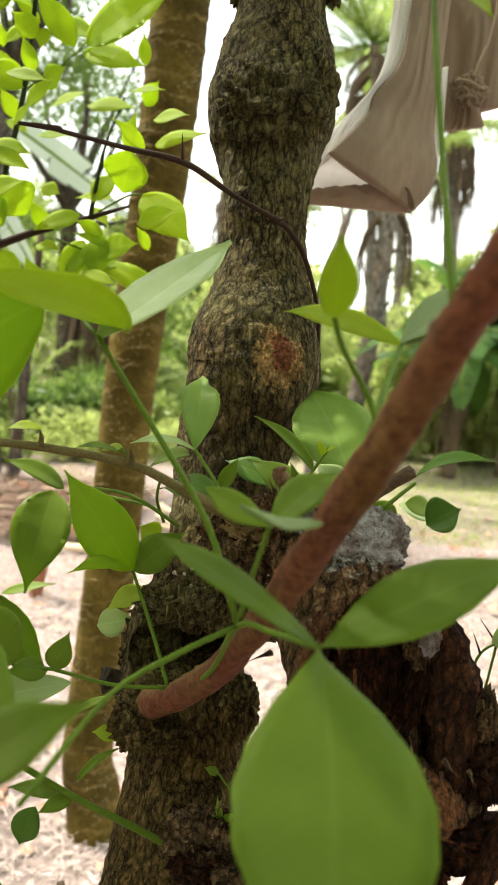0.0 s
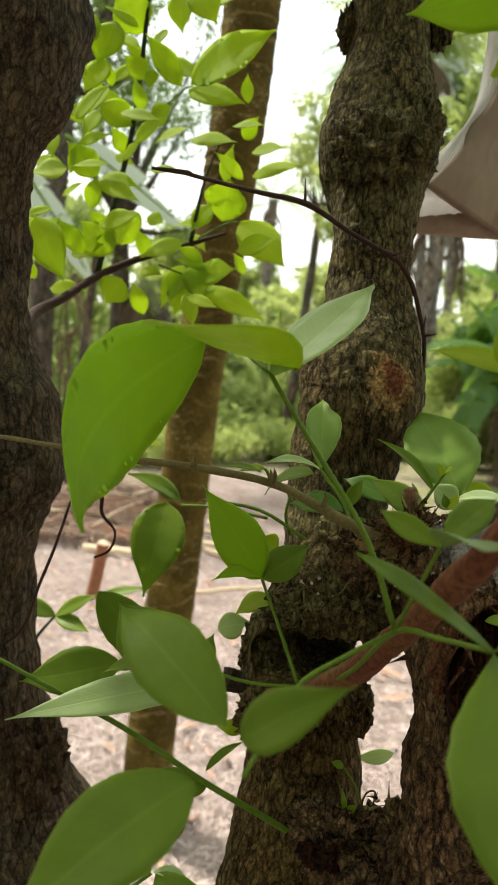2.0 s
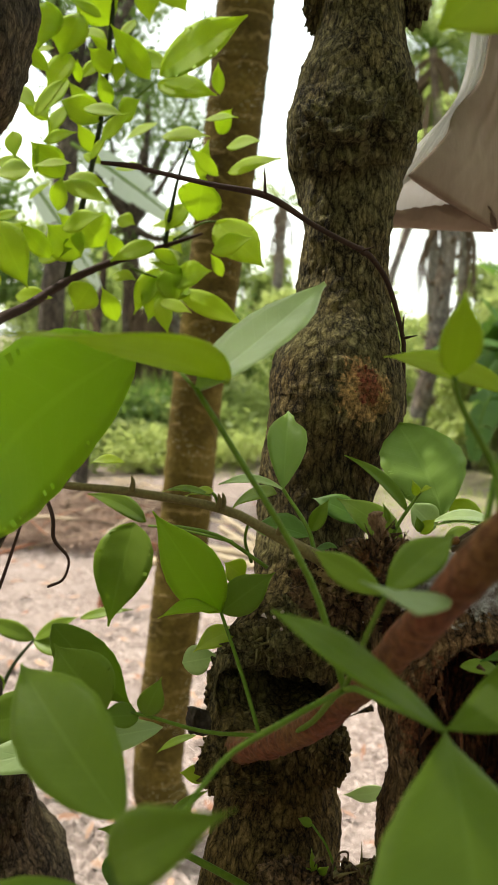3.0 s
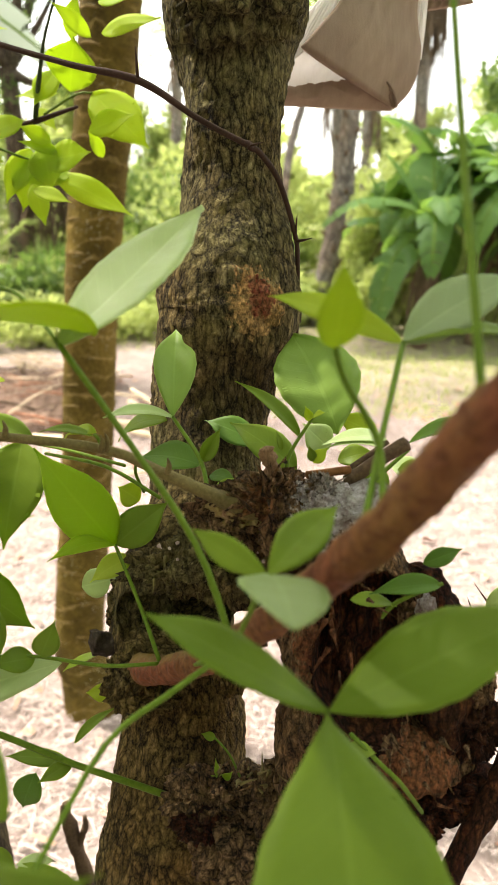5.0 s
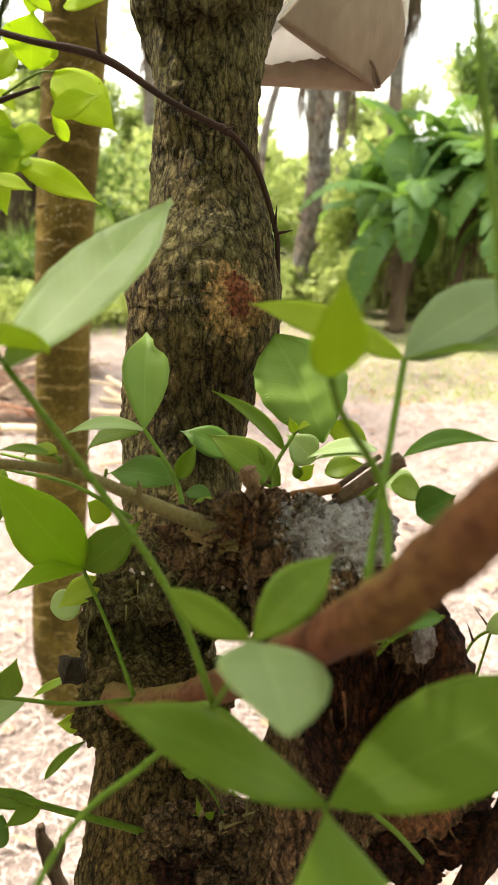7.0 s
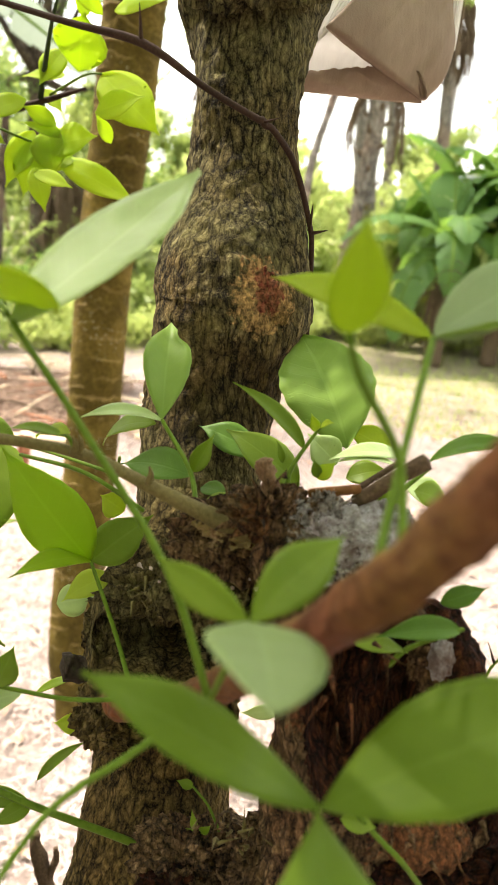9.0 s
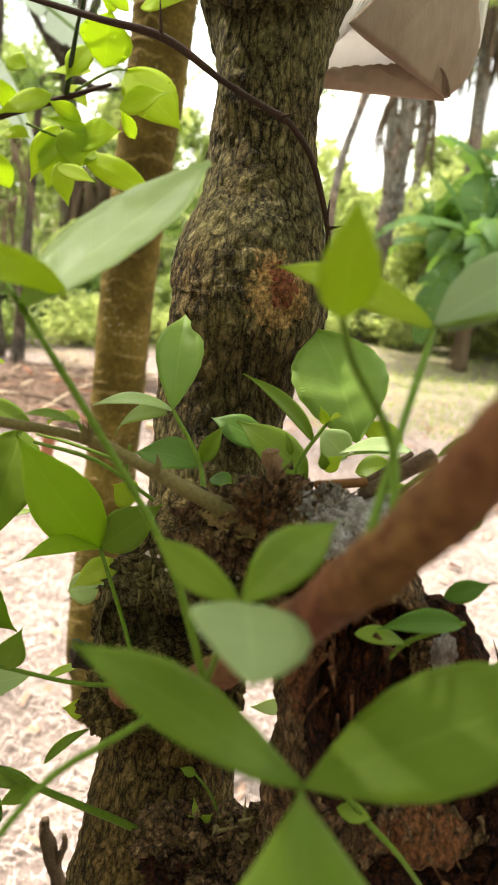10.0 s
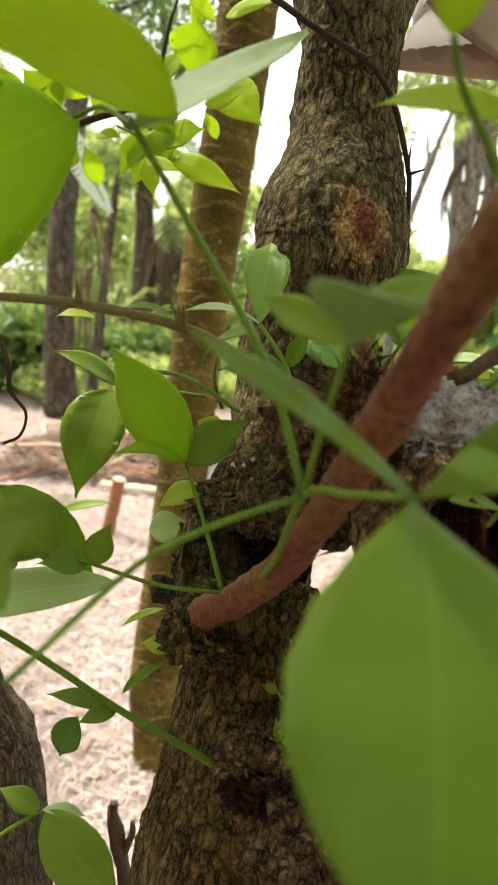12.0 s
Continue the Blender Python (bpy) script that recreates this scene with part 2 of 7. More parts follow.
def fungus_material():
    """Dusty grey-white crust with dark specks and brown dirt showing through."""
    k = Mat("fungus_crust")
    v = k.pos()
    a, b = k.noise(v, 130, 5, 0.65), k.noise(v, 620, 4, 0.7)
    col = k.ramp(k.math('ADD', k.math('MULTIPLY', a, 0.6), k.math('MULTIPLY', b, 0.4)), [(0.33, (0.10, 0.068, 0.052)), (0.46, (0.27, 0.24, 0.23)), (0.68, (0.52, 0.51, 0.515))])
    dots = k.ramp(k.noise(v, 420, 2), [(0.62, (0, 0, 0)), (0.68, (1, 1, 1))])
    col = k.mixc(k.math('MULTIPLY', dots, 0.8), col, (0.05, 0.035, 0.03))
    soil = k.ramp(k.noise(v, 48, 4, 0.6), [(0.49, (0, 0, 0)), (0.62, (1, 1, 1))])
    col = k.mixc(k.math('MULTIPLY', soil, 0.75), col, (0.085, 0.045, 0.028))
    k.surface(col, 0.95, k.bump(k.math('ADD', a, k.math('MULTIPLY', b, 0.6)), 1.0, 0.0035), 0.05)
    return k.m


M_FUNGUS = fungus_material()
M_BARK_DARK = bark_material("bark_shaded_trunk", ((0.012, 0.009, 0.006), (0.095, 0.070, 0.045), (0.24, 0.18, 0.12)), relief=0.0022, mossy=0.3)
M_BARK_FAR = bark_material("bark_garden_trees", ((0.03, 0.025, 0.02), (0.12, 0.10, 0.08), (0.25, 0.22, 0.18)), size=0.12, relief=0.003, mossy=0.25)
M_STEM_BROWN = wood_material("young_branch_brown", (0.065, 0.026, 0.007), (0.21, 0.092, 0.029), grain=(45, 45, 45), rough=0.75, relief=0.0008)


def young_bark_material():
    """Smooth red-brown rind, olive where it is youngest, with pale pores."""
    k = Mat("young_branch_brown")
    v = k.pos()
    a, b = k.noise(v, 18, 3), k.noise(v, 260, 5, 0.65)
    col = k.mixc(k.ramp(a, [(0.42, (0, 0, 0)), (0.62, (1, 1, 1))]), (0.155, 0.054, 0.026), (0.150, 0.076, 0.026))
    col = k.mixc(k.ramp(b, [(0.36, (0.85, 0.85, 0.85)), (0.60, (0, 0, 0))]), col, (0.062, 0.022, 0.011))
    pores = k.ramp(k.voro(k.pos((1, 1, 1)), 330, 'F1'), [(0.10, (1, 1, 1)), (0.18, (0, 0, 0))])
    col = k.mixc(k.math('MULTIPLY', pores, 0.22), col, (0.30, 0.19, 0.10))
    # light along the branch's upper side, painted olive where faces look up
    up = k.n("ShaderNodeSeparateXYZ")
    k.link(k.n("ShaderNodeNewGeometry").outputs["Normal"], up.inputs[0])
    lit_rim = k.ramp(k.math('ADD', up.outputs[2], k.math('MULTIPLY', a, 0.5)), [(0.62, (0, 0, 0)), (1.05, (1, 1, 1))])
    col = k.mixc(k.math('MULTIPLY', lit_rim, 0.6), col, (0.150, 0.118, 0.030))
    wrinkle = k.noise(k.pos((1.0, 0.35, 1.0)), 190, 4, 0.6)
    k.surface(col, 0.62, k.bump(k.math('ADD', k.math('ADD', b, pores), k.math('MULTIPLY', wrinkle, 1.6)), 0.7, 0.0011), 0.12)
    return k.m


M_RIND = young_bark_material()
M_TWIG = wood_material("twig_green_brown", (0.065, 0.053, 0.017), (0.18, 0.145, 0.055), grain=(90, 90, 90), rough=0.7, relief=0.0008)
M_PEG = wood_material("broken_wood", (0.06, 0.032, 0.016), (0.29, 0.18, 0.10), grain=(160, 160, 30), rough=0.9, relief=0.002)
M_THORN = wood_material("thorny_twig_dark", (0.016, 0.009, 0.006), (0.060, 0.032, 0.022), grain=(120, 120, 120), rough=0.8, relief=0.0006)
M_DEAD = wood_material("dead_twig", (0.022, 0.014, 0.008), (0.125, 0.082, 0.048), grain=(80, 80, 80), relief=0.001)
M_PETIOLE = wood_material("green_petiole", (0.055, 0.105, 0.006), (0.115, 0.185, 0.015), grain=(80, 80, 80), rough=0.6, relief=0.0004)
M_STEM_DARK = wood_material("dark_green_stem", (0.012, 0.02, 0.006), (0.04, 0.055, 0.015), grain=(80, 80, 80), rough=0.7)
M_CHARRED = wood_material("charred_stub", (0.010, 0.007, 0.005), (0.070, 0.052, 0.036), grain=(80, 80, 80), relief=0.001)
M_LICHEN = bark_material("bark_lichened", ((0.085, 0.060, 0.025), (0.27, 0.20, 0.085), (0.44, 0.36, 0.19)), size=0.012, relief=0.0012, mossy=0.3)
M_LEAF = leaf_material("leaf_mid_green", (0.094, 0.154, 0.011), (0.180, 0.258, 0.026), (0.37, 0.56, 0.03), 0.42)
# M_LEAF darkened: the crown's shade on the near spray, put into its colour
M_LEAF_SHADED = leaf_material("leaf_shaded_green", (0.072, 0.122, 0.008), (0.130, 0.198, 0.017), (0.28, 0.45, 0.022), 0.38, 0.5, spec=0.14)
# sky sheen on upturned leaves, painted into the colour as paleness
M_LEAF_PALE = leaf_material("leaf_sky_sheen", (0.31, 0.42, 0.14), (0.46, 0.56, 0.25), (0.50, 0.66, 0.16), 0.36, 0.38, spec=0.6)
# the same painted sky sheen for the leaf at the right
M_LEAF_SHEEN = leaf_material("leaf_sky_sheen_strong", (0.23, 0.31, 0.145), (0.33, 0.41, 0.225), (0.38, 0.52, 0.17), 0.36, 0.46, spec=0.4)
M_LEAF_DULL = leaf_material("leaf_dull_waxy", (0.145, 0.205, 0.072), (0.21, 0.275, 0.11), (0.36, 0.52, 0.10), 0.38, 0.5, spec=0.35)
M_LEAF_SOFT = leaf_material("leaf_soft_green", (0.135, 0.225, 0.035), (0.23, 0.34, 0.07), (0.34, 0.56, 0.05), 0.38)
M_LEAF_YELLOW = leaf_material("leaf_young_yellow_green", (0.21, 0.28, 0.02), (0.33, 0.40, 0.04), (0.66, 0.84, 0.05), 0.55)
M_LEAF_HANG = leaf_material("leaf_fresh_green", (0.16, 0.26, 0.015), (0.26, 0.365, 0.026), (0.62, 0.88, 0.045), 0.57)
# light shining through the far twig's leaves, partly put into this brighter colour
M_LEAF_BACKLIT = leaf_material("leaf_backlit_thin", (0.25, 0.35, 0.03), (0.40, 0.49, 0.06), (0.76, 0.94, 0.10), 0.66, 0.6)
M_LEAF_DARK = leaf_material("leaf_dark_curled", (0.045, 0.10, 0.012), (0.10, 0.19, 0.025), (0.18, 0.36, 0.03), 0.35)
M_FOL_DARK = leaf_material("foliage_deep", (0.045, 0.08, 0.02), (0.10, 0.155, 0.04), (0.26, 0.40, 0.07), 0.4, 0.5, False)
# M_FOL and M_FOL_LIGHT: distance haze painted in as paler green
M_FOL = leaf_material("foliage_hazed", (0.11, 0.155, 0.04), (0.23, 0.285, 0.09), (0.50, 0.62, 0.16), 0.48, 0.5, False)
# this one has sunlight painted into its colour as well
M_FOL_LIGHT = leaf_material("foliage_sunlit_hazed", (0.23, 0.28, 0.078), (0.39, 0.44, 0.16), (0.65, 0.75, 0.22), 0.48, 0.5, False)
M_BANANA = leaf_material("banana_blade", (0.030, 0.078, 0.020), (0.085, 0.165, 0.045), (0.32, 0.54, 0.07), 0.42, 0.6, False)
# sunlight on two far blades, painted in as a whitish copy of M_BANANA
M_BANANA_SUNLIT = leaf_material("banana_blade_sunlit", (0.30, 0.36, 0.27), (0.45, 0.50, 0.40), (0.40, 0.5, 0.3), 0.35, 0.5, False)
M_PALM_TRUNK = bark_material("bark_old_palm", ((0.07, 0.06, 0.052), (0.28, 0.25, 0.215), (0.50, 0.46, 0.41)), size=0.14, relief=0.003, mossy=0.1)
M_DRY = wood_material("dry_fibrous_leaf", (0.045, 0.032, 0.02), (0.20, 0.14, 0.09), grain=(25, 25, 5), rough=0.9)
M_BAMBOO = wood_material("weathered_bamboo", (0.44, 0.33, 0.21), (0.72, 0.59, 0.42), grain=(12, 12, 12), rough=0.6)
M_POST = wood_material("reddish_stake", (0.16, 0.06, 0.03), (0.33, 0.15, 0.085), grain=(25, 25, 4))


def areca_material():
    """Smooth palm stem: ring scars, lichen speckles, weathered ochre."""
    k = Mat("areca_stem")
    v = k.pos()
    b = k.noise(v, 9, 5)
    f = k.noise(v, 120, 5)
    col = k.ramp(k.math('ADD', k.math('MULTIPLY', b, 0.6), k.math('MULTIPLY', f, 0.4)), [(0.3, (0.022, 0.015, 0.005)), (0.52, (0.085, 0.060, 0.013)), (0.75, (0.21, 0.15, 0.036))])
    sep = k.n("ShaderNodeSeparateXYZ")
    k.link(v, sep.inputs[0])
    ring = k.math('ABSOLUTE', k.math('SINE', k.math('ADD', k.math('MULTIPLY', sep.outputs[2], 54.0), k.math('MULTIPLY', b, 7.0))))
    band = k.ramp(ring, [(0.10, (1, 1, 1)), (0.26, (0, 0, 0))])
    col = k.mixc(k.math('MULTIPLY', k.math('MULTIPLY', band, k.ramp(k.noise(v, 14, 4), [(0.40, (0, 0, 0)), (0.6, (1, 1, 1))])), 0.5), col, (0.30, 0.215, 0.085))
    spk = k.ramp(k.voro(v, 90, 'F1'), [(0.16, (1, 1, 1)), (0.24, (0, 0, 0))])
    patch = k.ramp(k.noise(v, 7, 3), [(0.5, (0, 0, 0)), (0.6, (1, 1, 1))])
    col = k.mixc(k.math('MULTIPLY', k.math('MULTIPLY', spk, patch), 0.6), col, (0.40, 0.38, 0.27))
    k.surface(col, 0.9, k.bump(k.math('ADD', f, b), 0.5, 0.003), 0.08)
    return k.m


def ground_material():
    """Trodden pale soil under straw litter, turning to thin grass farther off."""
    k = Mat("litter_soil")
    v = k.pos()
    fine = k.noise(v, 38, 8, 0.75)
    mid = k.noise(v, 5, 5)
    broad = k.noise(v, 0.7, 4)
    col = k.ramp(k.math('ADD', k.math('MULTIPLY', fine, 0.6), k.math('MULTIPLY', mid, 0.4)), [(0.3, (0.085, 0.062, 0.052)), (0.5, (0.25, 0.194, 0.168)), (0.72, (0.45, 0.375, 0.335))])
    fleck = k.ramp(k.voro(k.pos((1, 1.7, 1)), 45, 'F1'), [(0.22, (1, 1, 1)), (0.34, (0, 0, 0))])
    col = k.mixc(k.math('MULTIPLY', fleck, 0.45), col, (0.57, 0.48, 0.42))
    sep = k.n("ShaderNodeSeparateXYZ")
    k.link(v, sep.inputs[0])
    far = k.n("ShaderNodeMapRange")
    far.inputs["From Min"].default_value, far.inputs["From Max"].default_value = 7.0, 10.5
    side = k.math('ADD', sep.outputs[1], k.math('MULTIPLY', sep.outputs[0], 0.9))
    k.link(k.math('ADD', side, k.math('MULTIPLY', k.math('SUBTRACT', broad, 0.5), 5.0)), far.inputs["Value"])
    grass = k.ramp(k.math('ADD', k.math('MULTIPLY', fine, 0.5), k.math('MULTIPLY', mid, 0.5)), [(0.35, (0.12, 0.125, 0.05)), (0.55, (0.27, 0.25, 0.13)), (0.75, (0.42, 0.37, 0.25))])
    col = k.mixc(k.math('MULTIPLY', far.outputs[0], 0.6), col, grass)
    k.surface(col, 0.95, k.bump(k.math('ADD', fine, fleck), 0.8, 0.012), 0.15)
    return k.m


def straw_material(name, a, b):
    k = Mat(name)
    g = k.n("ShaderNodeNewGeometry")
    col = k.mixc(g.outputs["Random Per Island"], a, b)
    col = k.mixc(k.math('MULTIPLY', k.noise(k.pos(), 60, 4), 0.5), col, tuple(x * 0.6 for x in a))
    k.surface(col, 0.85)
    return k.m


def sack_material(name="sacking", dark=(0.20, 0.140, 0.098), light=(0.36, 0.275, 0.205), glow=(0.45, 0.32, 0.25), amount=0.18):
    """Thin woven sacking with creases."""
    k = Mat(name)
    v = k.pos()
    w1 = k.noise(k.pos((1, 1, 0.25)), 90, 5)
    w2 = k.noise(v, 900, 2)
    st = k.noise(v, 14, 4)
    col = k.ramp(k.math('ADD', k.math('MULTIPLY', w1, 0.4), k.math('MULTIPLY', st, 0.6)), [(0.3, dark), (0.7, light)])
    k.surface(col, 0.75, k.bump(k.math('ADD', w1, k.math('MULTIPLY', w2, 0.3)), 0.5, 0.0025), 0.25)
    k.thin(glow, amount)
    return k.m


M_ARECA = areca_material()
M_ARECA_RING = wood_material("areca_ring_scar", (0.10, 0.070, 0.022), (0.22, 0.155, 0.055), grain=(30, 30, 30))
M_GROUND = ground_material()
M_STRAW = straw_material("straw", (0.68, 0.56, 0.505), (0.34, 0.255, 0.222))
M_LITTER = straw_material("dry_leaf_litter", (0.30, 0.14, 0.085), (0.52, 0.36, 0.25))
M_BRUSH = straw_material("dry_brushwood", (0.085, 0.045, 0.028), (0.34, 0.23, 0.16))
M_SACK = sack_material()
# sunlit sacking: the light is painted in as a white copy of M_SACK
M_SACK_SUNLIT = sack_material("sacking_sunlit", (0.74, 0.72, 0.70), (0.86, 0.85, 0.83), (0.9, 0.88, 0.85), 0.4)
M_TWINE = wood_material("twine", (0.35, 0.25, 0.18), (0.5, 0.4, 0.3), grain=(300, 300, 300))

# ---- builders ----
rng = np.random.default_rng(7)


def mesh_from(name, verts, faces, material, smooth=True):
    me = bpy.data.meshes.new(name)
    me.from_pydata([tuple(v) for v in verts], [], faces)
    me.materials.append(material)
    if smooth:
        me.shade_smooth()
    me.update()
    return me


def thing(name, base, label, category, group="", kind=""):
    """An empty at the base of a thing that carries its parts."""
    ob = new(name)
    ob.location = base
    ob.empty_display_size = 0.05
    return tagged(ob, label, category, group, kind)


def put(name, me, parent=None, label=""):
    """A mesh in world coordinates as a part under its thing (or under a part whose own mesh is in world coordinates)."""
    ob = new(name, me)
    if parent is not None:
        ob.parent = parent
        top = parent if parent.type == 'EMPTY' else None
        if top is not None:
            ob.matrix_parent_inverse = Matrix.Translation(-Vector(top.location))
    return tagged(ob, label) if label else ob


def spline(pts, n):
    """Catmull-Rom through the rows of pts (any number of columns), n steps a span."""
    p = np.array(pts, float)
    p = np.vstack([2 * p[0] - p[1], p, 2 * p[-1] - p[-2]])
    out = []
    for i in range(1, len(p) - 2):
        a, b, c, d = p[i - 1:i + 3]
        for t in np.linspace(0, 1, n, endpoint=False):
            out.append(0.5 * (2 * b + (c - a) * t + (2 * a - 5 * b + 4 * c - d) * t * t + (3 * b - a - 3 * c + d) * t ** 3))
    out.append(p[-2])
    return np.array(out)


def tube(path, seg=8, steps=4, rough=0.0, freq=60.0, flute=0.0, close=True):
    """Verts and faces of a round limb. path rows: x, y, z, radius. rough: bark relief in metres."""
    s = spline(path, steps) if steps > 1 else np.array(path, float)
    P, R = s[:, :3], s[:, 3]
    T = np.gradient(P, axis=0)
    T /= np.linalg.norm(T, axis=1)[:, None] + 1e-12
    ref = np.array([0.0, 1.0, 0.0]) if abs(T[0][1]) < 0.8 else np.array([1.0, 0.0, 0.0])
    verts = []
    u = np.cross(T[0], ref)
    for i in range(len(P)):
        u = u - T[i] * (u @ T[i])
        u /= np.linalg.norm(u)
        w = np.cross(T[i], u)
        for k in range(seg):
            a = 2 * math.pi * k / seg
            d = u * math.cos(a) + w * math.sin(a)
            r = R[i]
            q = P[i] + d * r
            if rough:
                v = Vector(q)
                r += rough * (noise.fractal(v * freq, 1.0, 2.0, 4) + 0.6 * noise.noise(Vector((q[0] * freq * 2.2, q[1] * freq * 2.2, q[2] * freq * 0.55))))
                if flute:
                    r += flute * noise.noise(v * freq * 0.22)
                q = P[i] + d * r
            verts.append(q)
    faces = [(i * seg + k, i * seg + (k + 1) % seg, (i + 1) * seg + (k + 1) % seg, (i + 1) * seg + k) for i in range(len(P) - 1) for k in range(seg)]
    if close:
        verts += [P[0] - T[0] * R[0] * 0.3, P[-1] + T[-1] * R[-1] * 0.3]
        a, b, last = len(verts) - 2, len(verts) - 1, (len(P) - 1) * seg
        faces += [(a, (k + 1) % seg, k) for k in range(seg)] + [(b, last + k, last + (k + 1) % seg) for k in range(seg)]
    return verts, faces


def limb(name, path, material, parent, label="", **kw):
    v, f = tube(path, **kw)
    return put(name, mesh_from(name, v, f, material), parent, label)


def leaf_mesh(base, tip, width, face=(0.0, -1.0, 0.7), turn=0.0, droop=0.12, fold=0.11, shape=0.42, point=1.6, wave=0.03, n=16, notch=0.0, quilt=0.012):
    """An ovate, pointed leaflet from base to tip as a curved sheet of 0.25 mm with a pressed-in midrib.
    face: where its upper side looks; turn: degrees it is rolled round its length; shape: where it is widest."""
    b, t = Vector(base), Vector(tip)
    ax = t - b
    L = ax.length
    ax.normalize()
    nrm = Vector(face) - ax * Vector(face).dot(ax)
    if nrm.length < 1e-4:
        nrm = Vector((0.3, -0.2, 1)) - ax * Vector((0.3, -0.2, 1)).dot(ax)
    nrm.normalize()
    nrm = Matrix.Rotation(radians(turn), 3, ax) @ nrm
    side = ax.cross(nrm)
    ph = (b.x * 917 + b.z * 531) % 6.28
    cols = (-1.0, -0.72, -0.36, 0.0, 0.36, 0.72, 1.0)
    up, lo, faces = [], [], []
    a = math.log(0.5) / math.log(shape)
    for i in range(n + 1):
        s = i / n
        w = max(0.0, math.sin(math.pi * s ** a)) ** (0.88 if s < shape else 0.88 + 0.40 * point * (s - shape) / (1 - shape)) * width / 2
        w = max(w, width * 0.012)
        bend = -4 * droop * L * (s * (1 - s)) * -1
        for c in cols:
            edge = 1 + 0.016 * math.sin(s * 46 + c * 3 + ph) * abs(c) - (notch * math.exp(-((s - 0.78) / 0.07) ** 2) if c > 0.5 else 0)
            z = fold * w * abs(c) ** 1.3 + wave * width * math.sin(s * 7 + ph + c * 1.7) * abs(c) + bend - (0.02 * width if c == 0 else 0) * math.sin(math.pi * s)
            z += quilt * width * math.sin(s * 30 - abs(c) * 6) * (1 if 0.1 < abs(c) < 0.95 else 0)
            p = b + ax * (L * s) + side * (c * w * edge) + nrm * z
            up.append(p)
            lo.append(p - nrm * 0.00025)
    m = len(cols)
    N = len(up)
    for i in range(n):
        for k in range(m - 1):
            q = (i * m + k, i * m + k + 1, (i + 1) * m + k + 1, (i + 1) * m + k)
            faces.append(q)
            faces.append(tuple(N + j for j in reversed(q)))
        for k in (0, m - 1):
            q = (i * m + k, (i + 1) * m + k, N + (i + 1) * m + k, N + i * m + k)
            faces.append(q if k == 0 else tuple(reversed(q)))
    return up + lo, faces


def leaflet(parent, base, tip, width, material=None, label="", **kw):
    v, f = leaf_mesh(base, tip, width, **kw)
    me = mesh_from("leaflet", v, f, material or M_LEAF)
    half = len(v) // 2
    rows = half // 7
    uv = me.uv_layers.new(name="blade")
    at = np.zeros(len(me.loops), np.int32)
    me.loops.foreach_get("vertex_index", at)
    i = at % half
    uv.data.foreach_set("uv", np.stack([(i % 7) / 6.0, (i // 7) / (rows - 1.0)], 1).astype(np.float32).ravel())
    return put("leaflet", me, parent, label)


def shoot(tree, name, path, material, label="", seg=8, **kw):
    """A stem under the tree; its leaflets are put under it."""
    return limb(name, path, material, tree, label, seg=seg, **kw)


def join(*meshes):
    """Several (verts, faces) as one."""
    V, Fs = [], []
    for v, f in meshes:
        o = len(V)
        V += list(v)
        Fs += [tuple(i + o for i in q) for q in f]
    return V, Fs


def scatter_leaves(centres, spread, n, size, seed, aspect=0.45, hang=0.3):
    """n small folded leaves strewn round clump centres: verts and faces for one crown."""
    r = np.random.default_rng(seed)
    centres = np.asarray(centres, float)
    c = centres[r.integers(0, len(centres), n)]
    d = r.normal(size=(n, 3))
    d /= np.linalg.norm(d, axis=1)[:, None]
    p = c + d * (r.random(n) ** 0.5)[:, None] * np.asarray(spread)
    ax = r.normal(size=(n, 3))
    ax[:, 2] -= hang
    ax /= np.linalg.norm(ax, axis=1)[:, None]
    sd = np.cross(ax, r.normal(size=(n, 3)))
    sd /= np.linalg.norm(sd, axis=1)[:, None] + 1e-9
    up = np.cross(sd, ax)
    L = size * (0.6 + 0.8 * r.random(n))[:, None]
    W = L * aspect * 0.5
    a, t = p, p + ax * L
    m = p + ax * L * 0.45
    l, q = m + sd * W + up * W * 0.35, m - sd * W + up * W * 0.35
    V = np.stack([a, l, t, q], 1).reshape(-1, 3)
    i = np.arange(n) * 4
    Fc = np.concatenate([np.stack([i, i + 1, i + 2], 1), np.stack([i, i + 2, i + 3], 1)])
    return V, Fc


def np_mesh(name, V, Fc, material, smooth=False):
    me = bpy.data.meshes.new(name)
    me.vertices.add(len(V))
    me.vertices.foreach_set("co", np.asarray(V, np.float32).ravel())
    k = Fc.shape[1]
    me.loops.add(Fc.size)
    me.loops.foreach_set("vertex_index", Fc.astype(np.int32).ravel())
    me.polygons.add(len(Fc))
    me.polygons.foreach_set("loop_start", (np.arange(len(Fc)) * k).astype(np.int32))
    me.materials.append(material)
    me.update()
    me.validate()
    return me

